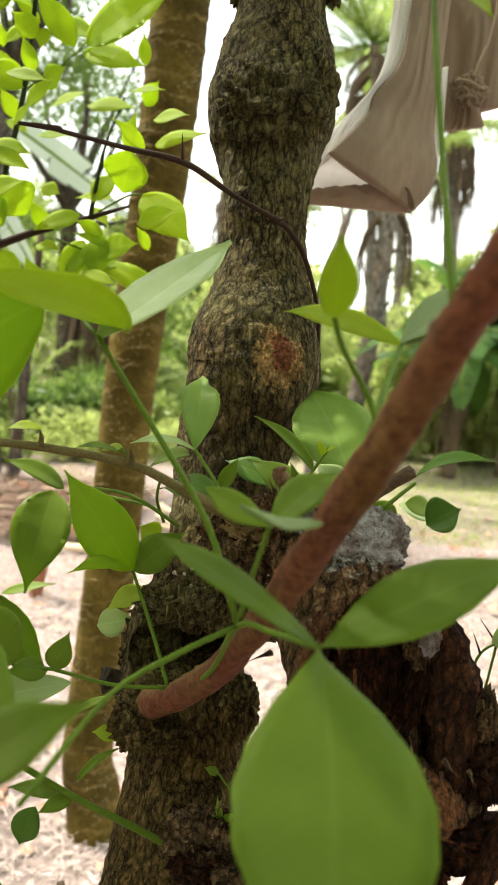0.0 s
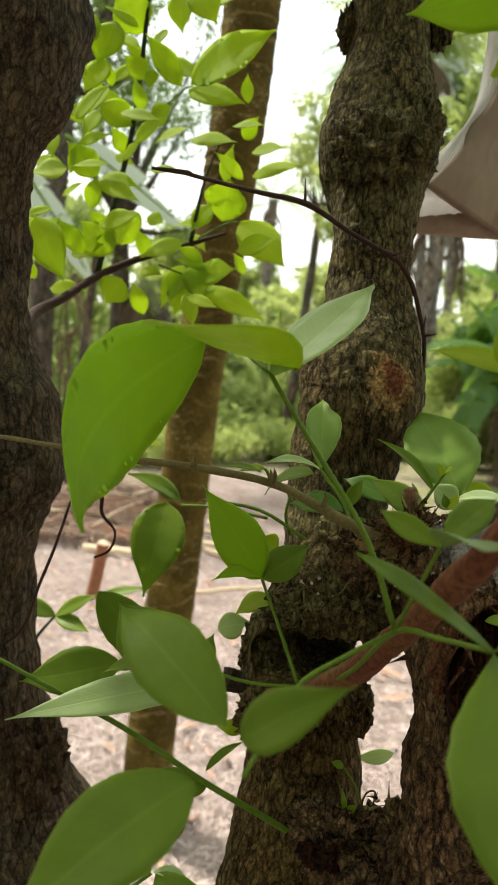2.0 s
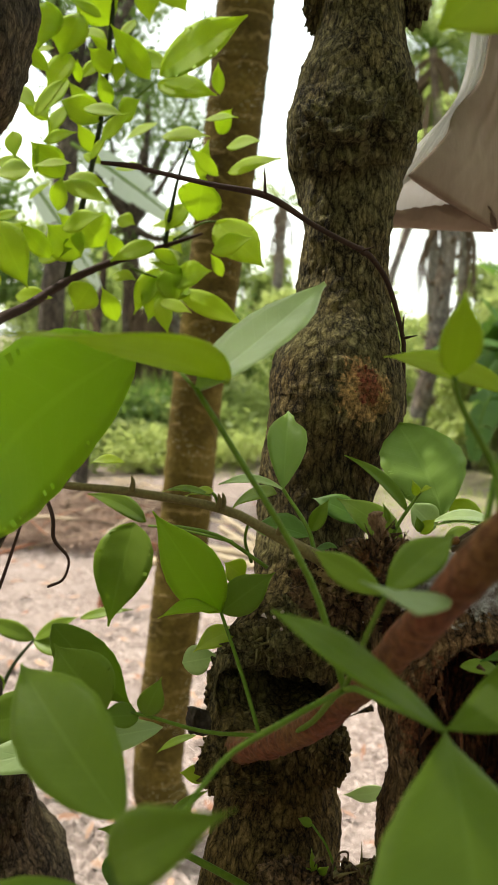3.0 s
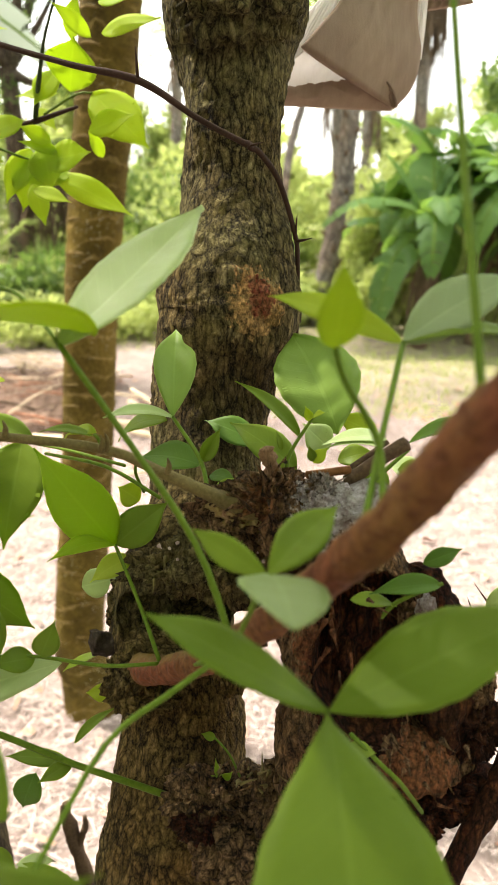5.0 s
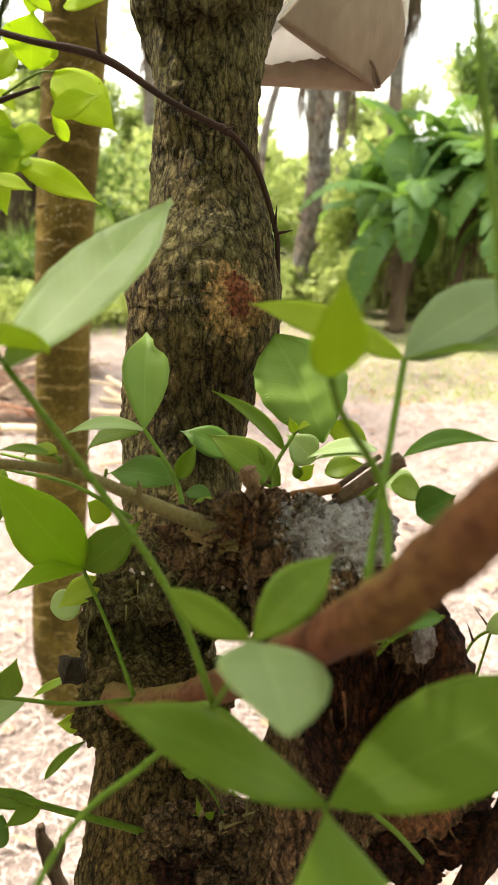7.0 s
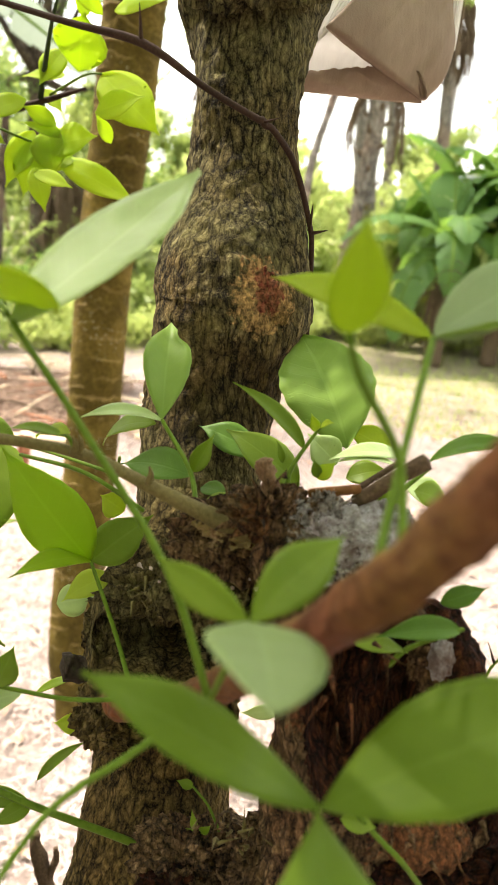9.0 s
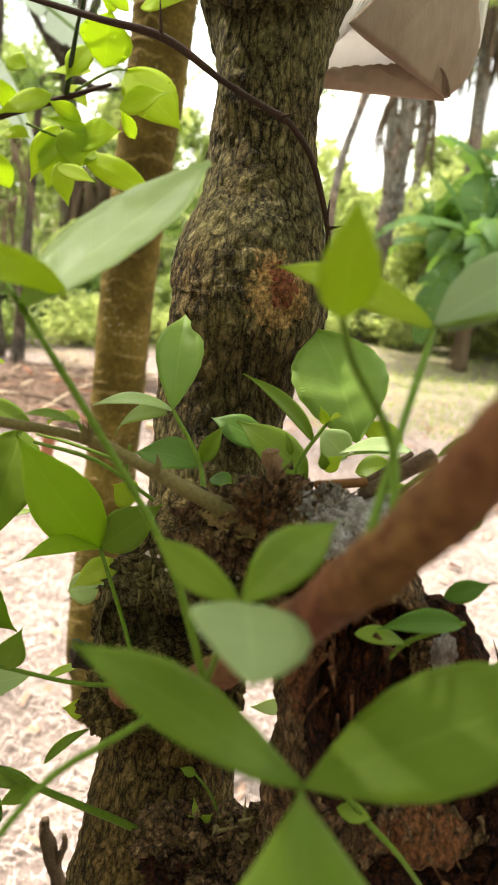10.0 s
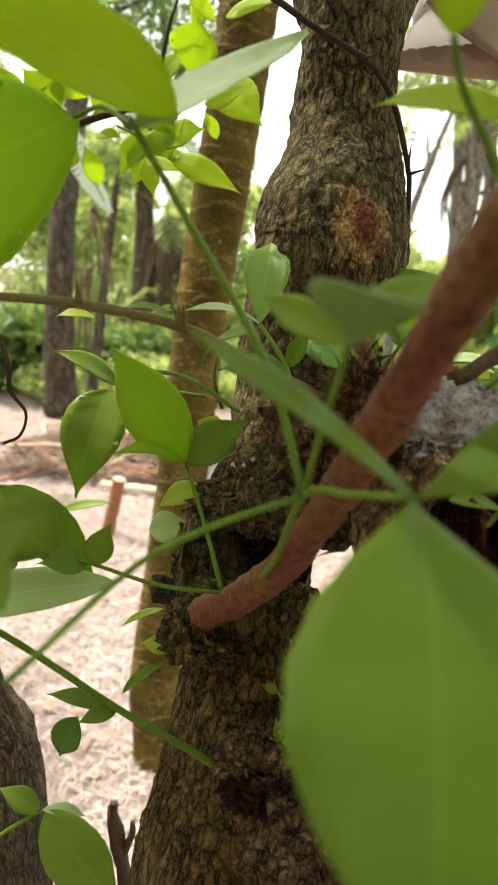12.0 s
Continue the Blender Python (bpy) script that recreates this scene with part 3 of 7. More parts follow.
# ---- ground ----
def build_ground():
    """One sheet to the horizon, gently uneven near the camera."""
    bm = bmesh.new()
    xs = np.concatenate([np.linspace(-300, -8, 12), np.linspace(-7, 7, 57), np.linspace(8, 300, 12)])
    ys = np.concatenate([np.linspace(-200, -5, 8), np.linspace(-4, 12, 65), np.linspace(14, 500, 16)])
    grid = [[bm.verts.new((x, y, 0.0 if abs(x) > 9 or y > 13 or y < -5 else 0.03 * noise.noise(Vector((x * 0.8, y * 0.8, 0))) + 0.01 * noise.noise(Vector((x * 4, y * 4, 3))) - 0.01)) for x in xs] for y in ys]
    for j in range(len(ys) - 1):
        for i in range(len(xs) - 1):
            bm.faces.new((grid[j][i], grid[j][i + 1], grid[j + 1][i + 1], grid[j + 1][i]))
    me = bpy.data.meshes.new("ground")
    bm.to_mesh(me)
    bm.free()
    me.materials.append(M_GROUND)
    me.shade_smooth()
    tagged(new("ground", me), "pale trodden soil under straw litter, grassy farther off", "ground", kind="structure")


def build_litter(name, n, box, length, width, material, label, seed, lift=0.012):
    """Loose flat slivers lying over one another on the ground."""
    r = np.random.default_rng(seed)
    x, y = r.uniform(box[0], box[1], n), r.uniform(box[2], box[3], n)
    a = r.uniform(0, 2 * math.pi, n)
    L = length * (0.4 + r.random(n) * 1.2)
    W = width * (0.5 + r.random(n))
    tilt = r.normal(0, 0.14, n)
    z = r.uniform(0.0, lift, n) + 0.008
    d = np.stack([np.cos(a), np.sin(a), tilt], 1)
    s = np.stack([-np.sin(a), np.cos(a), r.normal(0, 0.3, n)], 1)
    c = np.stack([x, y, z + np.abs(tilt) * L * 0.5], 1)
    bow = np.stack([np.zeros(n), np.zeros(n), L * r.uniform(0.0, 0.12, n)], 1)
    A, B = c - d * L[:, None] / 2, c + d * L[:, None] / 2
    M = c + bow
    w = s * W[:, None] / 2
    V = np.stack([A - w * 0.5, A + w * 0.5, M + w, M - w, B + w * 0.3, B - w * 0.3], 1).reshape(-1, 3)
    i = np.arange(n) * 6
    Fc = np.concatenate([np.stack([i, i + 1, i + 2, i + 3], 1), np.stack([i + 3, i + 2, i + 4, i + 5], 1)])
    tagged(new(name, np_mesh(name, V, Fc, material)), label, "litter", kind="stuff")


build_ground()
build_litter("straw_litter", 46000, (-2.4, 2.2, 1.0, 5.6), 0.046, 0.0033, M_STRAW, "pale dry straw strewn over trodden soil", 11)
build_litter("leaf_litter", 1500, (-3.0, 3.0, 1.0, 7.0), 0.055, 0.028, M_LITTER, "dry brown fallen leaves scattered on soil", 12, 0.006)
build_litter("brush_pile", 5200, (-2.4, -0.95, 4.9, 6.6), 0.17, 0.009, M_BRUSH, "heap of dry reddish-brown leaves and brushwood", 13, 0.09)

# ---- the bael tree ----
bael = thing("bael_tree", (0.02, 0.66, 0.0), "knotted bael tree with mossy cracked bark and leafy sprouts", "tree")
TRUNK = [
    (-0.050, 0.60, -0.02, 0.095), (-0.045, 0.61, 0.4, 0.084), (-0.032, 0.63, 0.8, 0.072),
    (-0.0115, 0.6500, 1.0980, 0.0550),
    (-0.0100, 0.6580, 1.1400, 0.0485),
    (-0.0085, 0.6670, 1.1800, 0.0445),
    (-0.0060, 0.6760, 1.2150, 0.0405),
    (-0.0075, 0.6800, 1.2350, 0.0380),
    (*(-0.0147, 0.6850, 1.2663), 0.0400),
    (*(-0.0144, 0.6900, 1.2950), 0.0400),
    (*(-0.0057, 0.7000, 1.3215), 0.0355),
    (0.0038, 0.7150, 1.3463, 0.0350), (0.0042, 0.7300, 1.3750, 0.0378), (0.0058, 0.7400, 1.4035, 0.0397), (0.0066, 0.7465, 1.4200, 0.0411),
    (0.0092, 0.7500, 1.4370, 0.0418), (0.0125, 0.7530, 1.4530, 0.0446), (0.0150, 0.7560, 1.4630, 0.0470), (0.0165, 0.7590, 1.4730, 0.0484), (0.0171, 0.7625, 1.4880, 0.0482),
    (0.0177, 0.7680, 1.5050, 0.0450), (0.0187, 0.7735, 1.5217, 0.0402), (0.0183, 0.7770, 1.5385, 0.0355), (0.0181, 0.7800, 1.5550, 0.0330), (0.0176, 0.7825, 1.5710, 0.0322),
    (0.0174, 0.7850, 1.5870, 0.0325), (0.0175, 0.7875, 1.6030, 0.0332), (0.0175, 0.7920, 1.6185, 0.0352), (0.0172, 0.8000, 1.6340, 0.0402), (0.0168, 0.8040, 1.6515, 0.0458),
    (0.0176, 0.8060, 1.6680, 0.0487), (0.0190, 0.8090, 1.6840, 0.0477), (0.0195, 0.8110, 1.7000, 0.0442), (0.0203, 0.8140, 1.7175, 0.0402), (0.0207, 0.8160, 1.7290, 0.0365),
    (0.0190, 0.8200, 1.7577, 0.0322), (0.0195, 0.8250, 1.8080, 0.0335), (0.0186, 0.8300, 1.8805, 0.0345),
    (0.05, 0.85, 2.3, 0.032), (0.09, 0.88, 2.8, 0.028), (0.10, 0.90, 3.4, 0.02),
]
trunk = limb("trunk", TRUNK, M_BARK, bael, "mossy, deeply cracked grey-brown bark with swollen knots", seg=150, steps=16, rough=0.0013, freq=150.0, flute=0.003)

# the dark hollow above the collar
hollow = np.array((-0.0040, 0.6550, 1.2955))
axis_at = np.array((-0.0144, 0.6900, 1.2783))
for vert in trunk.data.vertices:
    q = (np.array(vert.co) - hollow) / np.array([0.040, 0.06, 0.0200])
    d = float(q @ q) * (1 + 0.9 * noise.noise(vert.co * 55))
    if d < 1 and vert.co.y < axis_at[1]:
        vert.co.y += 0.074 * (1 - d) ** 0.3


def burl(name, centre, radius, squash, material, parent, seed, rough=0.25, freq=40.0, label=""):
    """A lumpy outgrowth."""
    bm = bmesh.new()
    bmesh.ops.create_icosphere(bm, subdivisions=5, radius=1.0)
    c = Vector(centre)
    for v in bm.verts:
        d = v.co.normalized()
        k = 1 + rough * noise.fractal(d * freq * 0.05 + Vector((seed, 0, 0)), 1.0, 2.0, 5) + rough * 0.10 * noise.fractal(d * freq * 0.2 + Vector((0, seed, 0)), 1.0, 2.0, 3)
        v.co = c + Vector((d.x * squash[0], d.y * squash[1], d.z * squash[2])) * radius * k
    me = bpy.data.meshes.new(name)
    bm.to_mesh(me)
    bm.free()
    me.materials.append(material)
    me.shade_smooth()
    return put(name, me, parent, label)


# pruning scar on the trunk, ring knots of the upper swelling, collar with its hollow
burl("pruning_scar", (0.0363, 0.7240, 1.4823), 0.0150, (1.1, 0.62, 1.15), M_BARK, bael, 3.0, 0.12, 60, "healed reddish pruning scar")
burl("knot", (0.0165, 0.7650, 1.6575), 0.028, (1.25, 0.9, 0.95), M_BARK, bael, 5.0, 0.35, 70)
burl("knot", (0.0370, 0.7880, 1.6799), 0.026, (1.0, 1.0, 1.2), M_BARK, bael, 8.0, 0.3, 70)
burl("bark_flake", (-0.0140, 0.8160, 1.7620), 0.0085, (0.9, 1.0, 2.0), M_BARK, bael, 10.0, 0.5, 90, "lifted flake of dark bark")
burl("bark_flake", (0.0585, 0.8180, 1.7680), 0.0095, (1.15, 1.0, 1.9), M_BARK, bael, 13.0, 0.4, 80, "broken dark bark stub")
burl("collar", (-0.0382, 0.6900, 1.2842), 0.018, (1.1, 1.0, 1.3), M_BARK, bael, 11.0, 0.35, 70, "rough swollen collar round an old cut")
burl("collar", (-0.0049, 0.6550, 1.3310), 0.020, (1.7, 0.8, 0.75), M_BARK, bael, 12.0, 0.4, 80)
limb("dead_stub", [(-0.0398, 0.6800, 1.2626, 0.0105), (-0.0500, 0.6760, 1.2670, 0.0088), (-0.0580, 0.6740, 1.2665, 0.0084), (-0.0655, 0.6725, 1.2685, 0.0086), (-0.0672, 0.6720, 1.2687, 0.0078)], M_CHARRED, bael, "dark dead branch stub", seg=40, steps=8, rough=0.0022, freq=170, flute=0.003)
limb("dead_stub", [(*(-0.0324, 0.6650, 1.2416), 0.003), (*(-0.0436, 0.6550, 1.2381), 0.0026)], M_DEAD, bael, seg=10, rough=0.0006, freq=300)
snag = limb("dead_stub", [(-0.08, 0.68, 0.72, 0.012), (*(-0.0891, 0.8000, 0.7296), 0.0085), (*(-0.1043, 0.8000, 0.8776), 0.0072), (*(-0.1158, 0.8000, 0.9443), 0.0062), (*(-0.1202, 0.8000, 0.9634), 0.0068), (*(-0.1266, 0.8000, 0.9958), 0.0046), (*(-0.1257, 0.8000, 1.0060), 0.0030)], M_DEAD, bael, "dead forked snag", seg=22, rough=0.0022, freq=190)
limb("dead_stub", [(*(-0.1180, 0.8000, 0.9519), 0.0045), (*(-0.1091, 0.8000, 0.9766), 0.0032), (*(-0.1084, 0.8000, 0.9908), 0.0018)], M_DEAD, bael, seg=12, rough=0.001, freq=250)

# the decayed second stem with its white fungus
stump = limb("cut_stem", [(-0.02, 0.62, 0.95, 0.03), (*(0.0610, 0.6200, 1.1153), 0.030), (*(0.0809, 0.5900, 1.2204), 0.031), (*(0.0828, 0.5850, 1.2680), 0.034),
             (*(0.0849, 0.5850, 1.3105), 0.036), (*(0.0839, 0.5900, 1.3402), 0.037), (*(0.0780, 0.6000, 1.3627), 0.034), (*(0.0658, 0.6100, 1.3821), 0.029), (*(0.0602, 0.6120, 1.3964), 0.022), (*(0.0580, 0.6130, 1.4042), 0.012)],
             M_STUMP, bael, "decayed reddish-brown cut stem with white fungus on top", seg=130, steps=16, rough=0.0026, freq=120, flute=0.007)
# the rotten hollow that opens below its top
stump.data.materials.append(M_ROT)
pit, sunk = np.array((0.0915, 0.548, 1.3340)), set()
for vert in stump.data.vertices:
    q = (np.array(vert.co) - pit) / np.array([0.030, 0.050, 0.048])
    d = float(q @ q)
    if d < 1 and vert.co.y < 0.585:
        fibre = noise.noise(Vector((vert.co.x * 260, vert.co.y * 60, vert.co.z * 45)))
        vert.co.y += (0.036 + 0.009 * fibre) * min(1.0, 2.2 * (1 - d)) ** 0.7
        sunk.add(vert.index)
for face in stump.data.polygons:
    if any(i in sunk for i in face.vertices):
        face.material_index = 1
limb("rotten_wall", [(0.1130, 0.590, 1.3700, 0.009), (0.1250, 0.584, 1.3520, 0.013), (0.1330, 0.581, 1.3250, 0.016), (0.1370, 0.580, 1.2950, 0.0180), (0.1380, 0.578, 1.2620, 0.017), (0.1300, 0.580, 1.2350, 0.012)], M_ROT, bael, "ragged dark red rotten wall", seg=64, steps=12, rough=0.0038, freq=100, flute=0.010)
burl("rotten_lump", (0.1510, 0.572, 1.2880), 0.0125, (1.0, 0.9, 1.5), M_ROT, bael, 81.0, 0.45, 95)
burl("rotten_lump", (0.1470, 0.570, 1.3160), 0.0085, (0.9, 0.9, 1.6), M_STUMP, bael, 82.0, 0.45, 95)
burl("rotten_lump", (0.1261, 0.6070, 1.2859), 0.0150, (1.0, 0.7, 1.9), M_ROT, bael, 85.0, 0.3, 80)
burl("rotten_lump", (0.1042, 0.5780, 1.2712), 0.018, (1.5, 1.0, 1.0), M_STUMP, bael, 21.0, 0.3, 70, "crumbling red-brown rotten wood")
limb("rotten_flank", [(*(0.0860, 0.5900, 1.2772), 0.022), (*(0.1045, 0.5800, 1.2709), 0.021), (*(0.1217, 0.5720, 1.2698), 0.019), (*(0.1399, 0.5720, 1.2691), 0.014), (*(0.1535, 0.5760, 1.2719), 0.007)], M_STUMP, bael, "crumbling red-brown rotten wood", seg=60, steps=12, rough=0.0035, freq=90, flute=0.008)
burl("rotten_lump", (0.1001, 0.5680, 1.2469), 0.021, (1.3, 0.9, 1.0), M_ROT, bael, 61.0, 0.4, 75)
burl("rotten_lump", (0.1211, 0.5600, 1.2398), 0.0125, (1.1, 1.0, 0.9), M_ROT, bael, 62.0, 0.35, 90)
burl("rotten_lump", (0.1437, 0.5700, 1.2489), 0.0165, (1.5, 1.0, 0.8), M_ROT, bael, 63.0, 0.4, 80)
burl("rotten_lump", (0.0394, 0.5920, 1.1870), 0.027, (1.3, 0.9, 1.0), M_STUMP, bael, 64.0, 0.4, 60)
burl("rotten_lump", (0.0217, 0.6000, 1.1996), 0.016, (1.2, 1.0, 1.0), M_STUMP, bael, 65.0, 0.45, 80)
burl("rotten_lump", (0.0555, 0.5880, 1.2192), 0.017, (1.0, 0.9, 1.4), M_STUMP, bael, 66.0, 0.4, 80)
burl("rotten_lump", (0.0134, 0.6277, 1.1775), 0.0095, (1.0, 0.9, 1.5), M_STUMP, bael, 69.0, 0.45, 110)
burl("rotten_lump", (0.0117, 0.6000, 1.2118), 0.0185, (1.3, 0.9, 0.9), M_STUMP, bael, 71.0, 0.45, 80)
burl("rotten_lump", (0.0079, 0.5900, 1.2061), 0.0115, (1.2, 0.9, 1.0), M_ROT, bael, 72.0, 0.5, 110)
burl("swelling", (0.0230, 0.6550, 1.2655), 0.0150, (0.9, 1.0, 1.4), M_BARK, bael, 73.0, 0.25, 70, "small bark swelling")
burl("branch_collar", (-0.0341, 0.6508, 1.2618), 0.0155, (1.1, 1.0, 0.9), M_BARK, bael, 67.0, 0.35, 90, "gnarled bark collar round the young branch")
burl("branch_collar", (-0.0400, 0.6480, 1.2520), 0.0130, (1.15, 1.0, 1.15), M_BARK, bael, 83.0, 0.4, 90)
burl("branch_collar", (-0.0250, 0.6400, 1.2500), 0.0110, (1.5, 0.9, 0.8), M_BARK, bael, 84.0, 0.45, 90)
burl("branch_collar", (-0.0385, 0.6560, 1.2570), 0.0142, (1.0, 1.15, 1.0), M_BARK, bael, 86.0, 0.35, 90)
burl("branch_collar", (-0.0365, 0.6440, 1.2640), 0.0120, (0.85, 1.1, 1.05), M_BARK, bael, 87.0, 0.35, 90)
burl("rotten_lump", (0.0515, 0.6000, 1.2126), 0.020, (1.4, 1.0, 0.8), M_STUMP, bael, 22.0, 0.5, 80)
burl("rotten_lump", (0.0272, 0.6120, 1.3854), 0.017, (1.6, 1.0, 1.1), M_STUMP, bael, 23.0, 0.4, 80)
burl("rotten_lump", (0.0255, 0.6350, 1.3490), 0.022, (1.6, 1.0, 1.2), M_BARK, bael, 26.0, 0.35, 80)
burl("rotten_lump", (0.0422, 0.6000, 1.4037), 0.013, (1.8, 1.0, 0.8), M_STUMP, bael, 27.0, 0.45, 80)
burl("fungus", (0.0770, 0.5960, 1.3930), 0.0180, (1.5, 0.9, 1.1), M_FUNGUS, bael, 24.0, 0.22, 90, "whitish crusty fungus")
burl("fungus", (0.0900, 0.6020, 1.3959), 0.014, (1.3, 0.9, 1.1), M_FUNGUS, bael, 28.0, 0.25, 90)
burl("fungus", (0.0612, 0.5900, 1.4063), 0.009, (1.3, 0.9, 0.8), M_FUNGUS, bael, 29.0, 0.3, 90)
burl("fungus", (0.1173, 0.5720, 1.3554), 0.0058, (0.9, 0.9, 1.6), M_FUNGUS, bael, 25.0, 0.25, 45)
burl("rotten_lump", (0.1157, 0.5800, 1.3510), 0.009, (1.0, 0.9, 1.7), M_STUMP, bael, 68.0, 0.3, 80)
burl("twig_collar", (0.0327, 0.6040, 1.3932), 0.0115, (1.5, 0.9, 0.95), M_LICHEN, bael, 44.0, 0.25, 70, "tan lichened collar where the twig starts")
burl("twig_collar", (0.0226, 0.6020, 1.3974), 0.0075, (1.7, 0.95, 1.0), M_LICHEN, bael, 45.0, 0.25, 70)
burl("shaggy_wood", (0.0461, 0.5920, 1.4010), 0.009, (0.9, 0.7, 1.5), M_STUMP, bael, 46.0, 0.3, 90, "shaggy red-brown decayed wood")
burl("shaggy_wood", (0.0445, 0.5980, 1.3828), 0.007, (1.6, 0.8, 0.7), M_STUMP, bael, 47.0, 0.35, 90)
burl("shaggy_wood", (0.0640, 0.5900, 1.4105), 0.0062, (1.1, 0.7, 1.4), M_STUMP, bael, 48.0, 0.55, 120, "dark upright flake of bark")
burl("rotten_lump", (0.0525, 0.5800, 1.3800), 0.0070, (1.3, 0.8, 1.0), M_ROT, bael, 49.0, 0.55, 120)
limb("shaggy_wood", [(0.0430, 0.5930, 1.4170, 0.0050), (0.0455, 0.5890, 1.4060, 0.0085), (0.0470, 0.5860, 1.3930, 0.0095), (0.0465, 0.5880, 1.3780, 0.0070)], M_STUMP, bael, seg=48, steps=10, rough=0.0016, freq=190, flute=0.006)
# torn wood fibres standing round the rotten top and underside
def shreds(name, spots, n, length, seed, label, material):
    r = np.random.default_rng(seed)
    out = []
    for p, spread, lean in spots:
        for _ in range(n):
            a = np.array(p) + r.normal(0, 1, 3) * np.array(spread)
            d = np.array(lean) + r.normal(0, 0.45, 3)
            d /= np.linalg.norm(d)
            L = length * r.uniform(0.4, 1.3)
            bend = r.normal(0, 0.25, 3) * L
            out.append(tube([(*a, 0.0007 + 0.0012 * r.random()), (*(a + d * L * 0.5 + bend * 0.4), 0.0006), (*(a + d * L + bend), 0.0001)], 5, 3))
    tagged(put(name, mesh_from(name, *join(*out), material), bael, label), kind="stuff")


shreds("torn_wood", [((0.0412, 0.5900, 1.4119), (0.006, 0.006, 0.004), (0, -0.3, 1)), ((0.0302, 0.5970, 1.3996), (0.010, 0.005, 0.004), (-0.3, -0.4, 0.8)), ((0.0512, 0.5880, 1.4086), (0.010, 0.005, 0.005), (0.1, -0.6, 0.5))], 14, 0.012, 5, "torn brown wood fibres", M_STUMP)
shreds("torn_wood", [((0.0644, 0.5530, 1.3606), (0.010, 0.004, 0.012), (0, -0.6, -0.8)), ((0.1069, 0.5350, 1.3000), (0.016, 0.004, 0.010), (0.2, -0.6, -0.8)), ((0.0544, 0.5800, 1.2418), (0.014, 0.004, 0.008), (-0.3, -0.6, 0.3))], 22, 0.010, 6, "torn brown wood fibres", M_STUMP)
shreds("wood_crumb", [((0.0133, 0.6300, 1.3598), (0.012, 0.004, 0.004), (0, -1, 0.3)), ((0.0329, 0.6120, 1.3684), (0.007, 0.004, 0.004), (0, -1, 0.3))], 26, 0.0022, 8, "pale crumbs of wood dust", M_STRAW)
shreds("dry_moss", [((0.0323, 0.6120, 1.3743), (0.014, 0.005, 0.005), (0.2, -0.7, -0.6)), ((-0.0063, 0.6380, 1.3387), (0.014, 0.004, 0.004), (0, -0.8, -0.3)), ((0.0456, 0.5800, 1.2474), (0.010, 0.004, 0.004), (0, -0.4, 1))], 22, 0.009, 7, "dry moss strands", M_TWIG)
shreds("torn_wood", [((0.0500, 0.5810, 1.4000), (0.005, 0.003, 0.006), (0.1, -0.35, -1)), ((0.0440, 0.5860, 1.4120), (0.003, 0.003, 0.005), (0.0, -0.3, 1))], 26, 0.010, 9, "torn brown wood fibres", M_STUMP)
limb("peg", [(*(0.0448, 0.5970, 1.4067), 0.0080), (*(0.0425, 0.5940, 1.4143), 0.0048), (*(0.0406, 0.5920, 1.4221), 0.0034), (*(0.0379, 0.5900, 1.4287), 0.0038), (*(0.0366, 0.5900, 1.4325), 0.0024)], M_PEG, bael, "broken bark-covered peg", seg=28, steps=8, rough=0.0020, freq=260)
limb("dead_twig", [(*(0.0786, 0.6000, 1.4119), 0.0036), (*(0.0934, 0.5980, 1.4249), 0.0034), (*(0.1059, 0.5960, 1.4345), 0.0038)], M_DEAD, bael, "broken dead twig", seg=12, rough=0.0005, freq=300)
limb("dead_twig", [(*(0.0784, 0.6100, 1.4132), 0.0016), (*(0.1009, 0.6150, 1.4288), 0.0014)], M_DEAD, bael, seg=8)
limb("dead_twig", [(*(0.0583, 0.6000, 1.4150), 0.0022), (*(0.0800, 0.6000, 1.4187), 0.0022)], M_STEM_BROWN, bael, seg=10)
limb("dead_twig", [(*(0.1260, 0.5600, 1.1320), 0.0075), (*(0.1337, 0.5500, 1.1921), 0.0068), (*(0.1448, 0.5500, 1.2311), 0.0060), (*(0.1586, 0.5550, 1.2611), 0.0066), (*(0.1614, 0.5580, 1.2754), 0.0042), (*(0.1674, 0.5650, 1.3028), 0.0024)], M_ROT, bael, "dark red-brown dead stick", seg=18, rough=0.0010, freq=220)

# the brown young branch that arches towards the camera
branch = limb("young_branch", [(*(-0.0389, 0.6762, 1.2487), 0.0105), (*(-0.0315, 0.6453, 1.2682), 0.0095), (*(-0.0212, 0.6195, 1.2858), 0.0085), (*(-0.0042, 0.5948, 1.3054), 0.0078), (0.0208, 0.5503, 1.3486, 0.0070), (0.0530, 0.4557, 1.4413, 0.0064), (0.0721, 0.4121, 1.4977, 0.0060), (0.0909, 0.3683, 1.5539, 0.0057)],
              M_RIND, bael, "smooth reddish-brown young branch", seg=40, steps=20, rough=0.0010, freq=210, flute=0.0012)

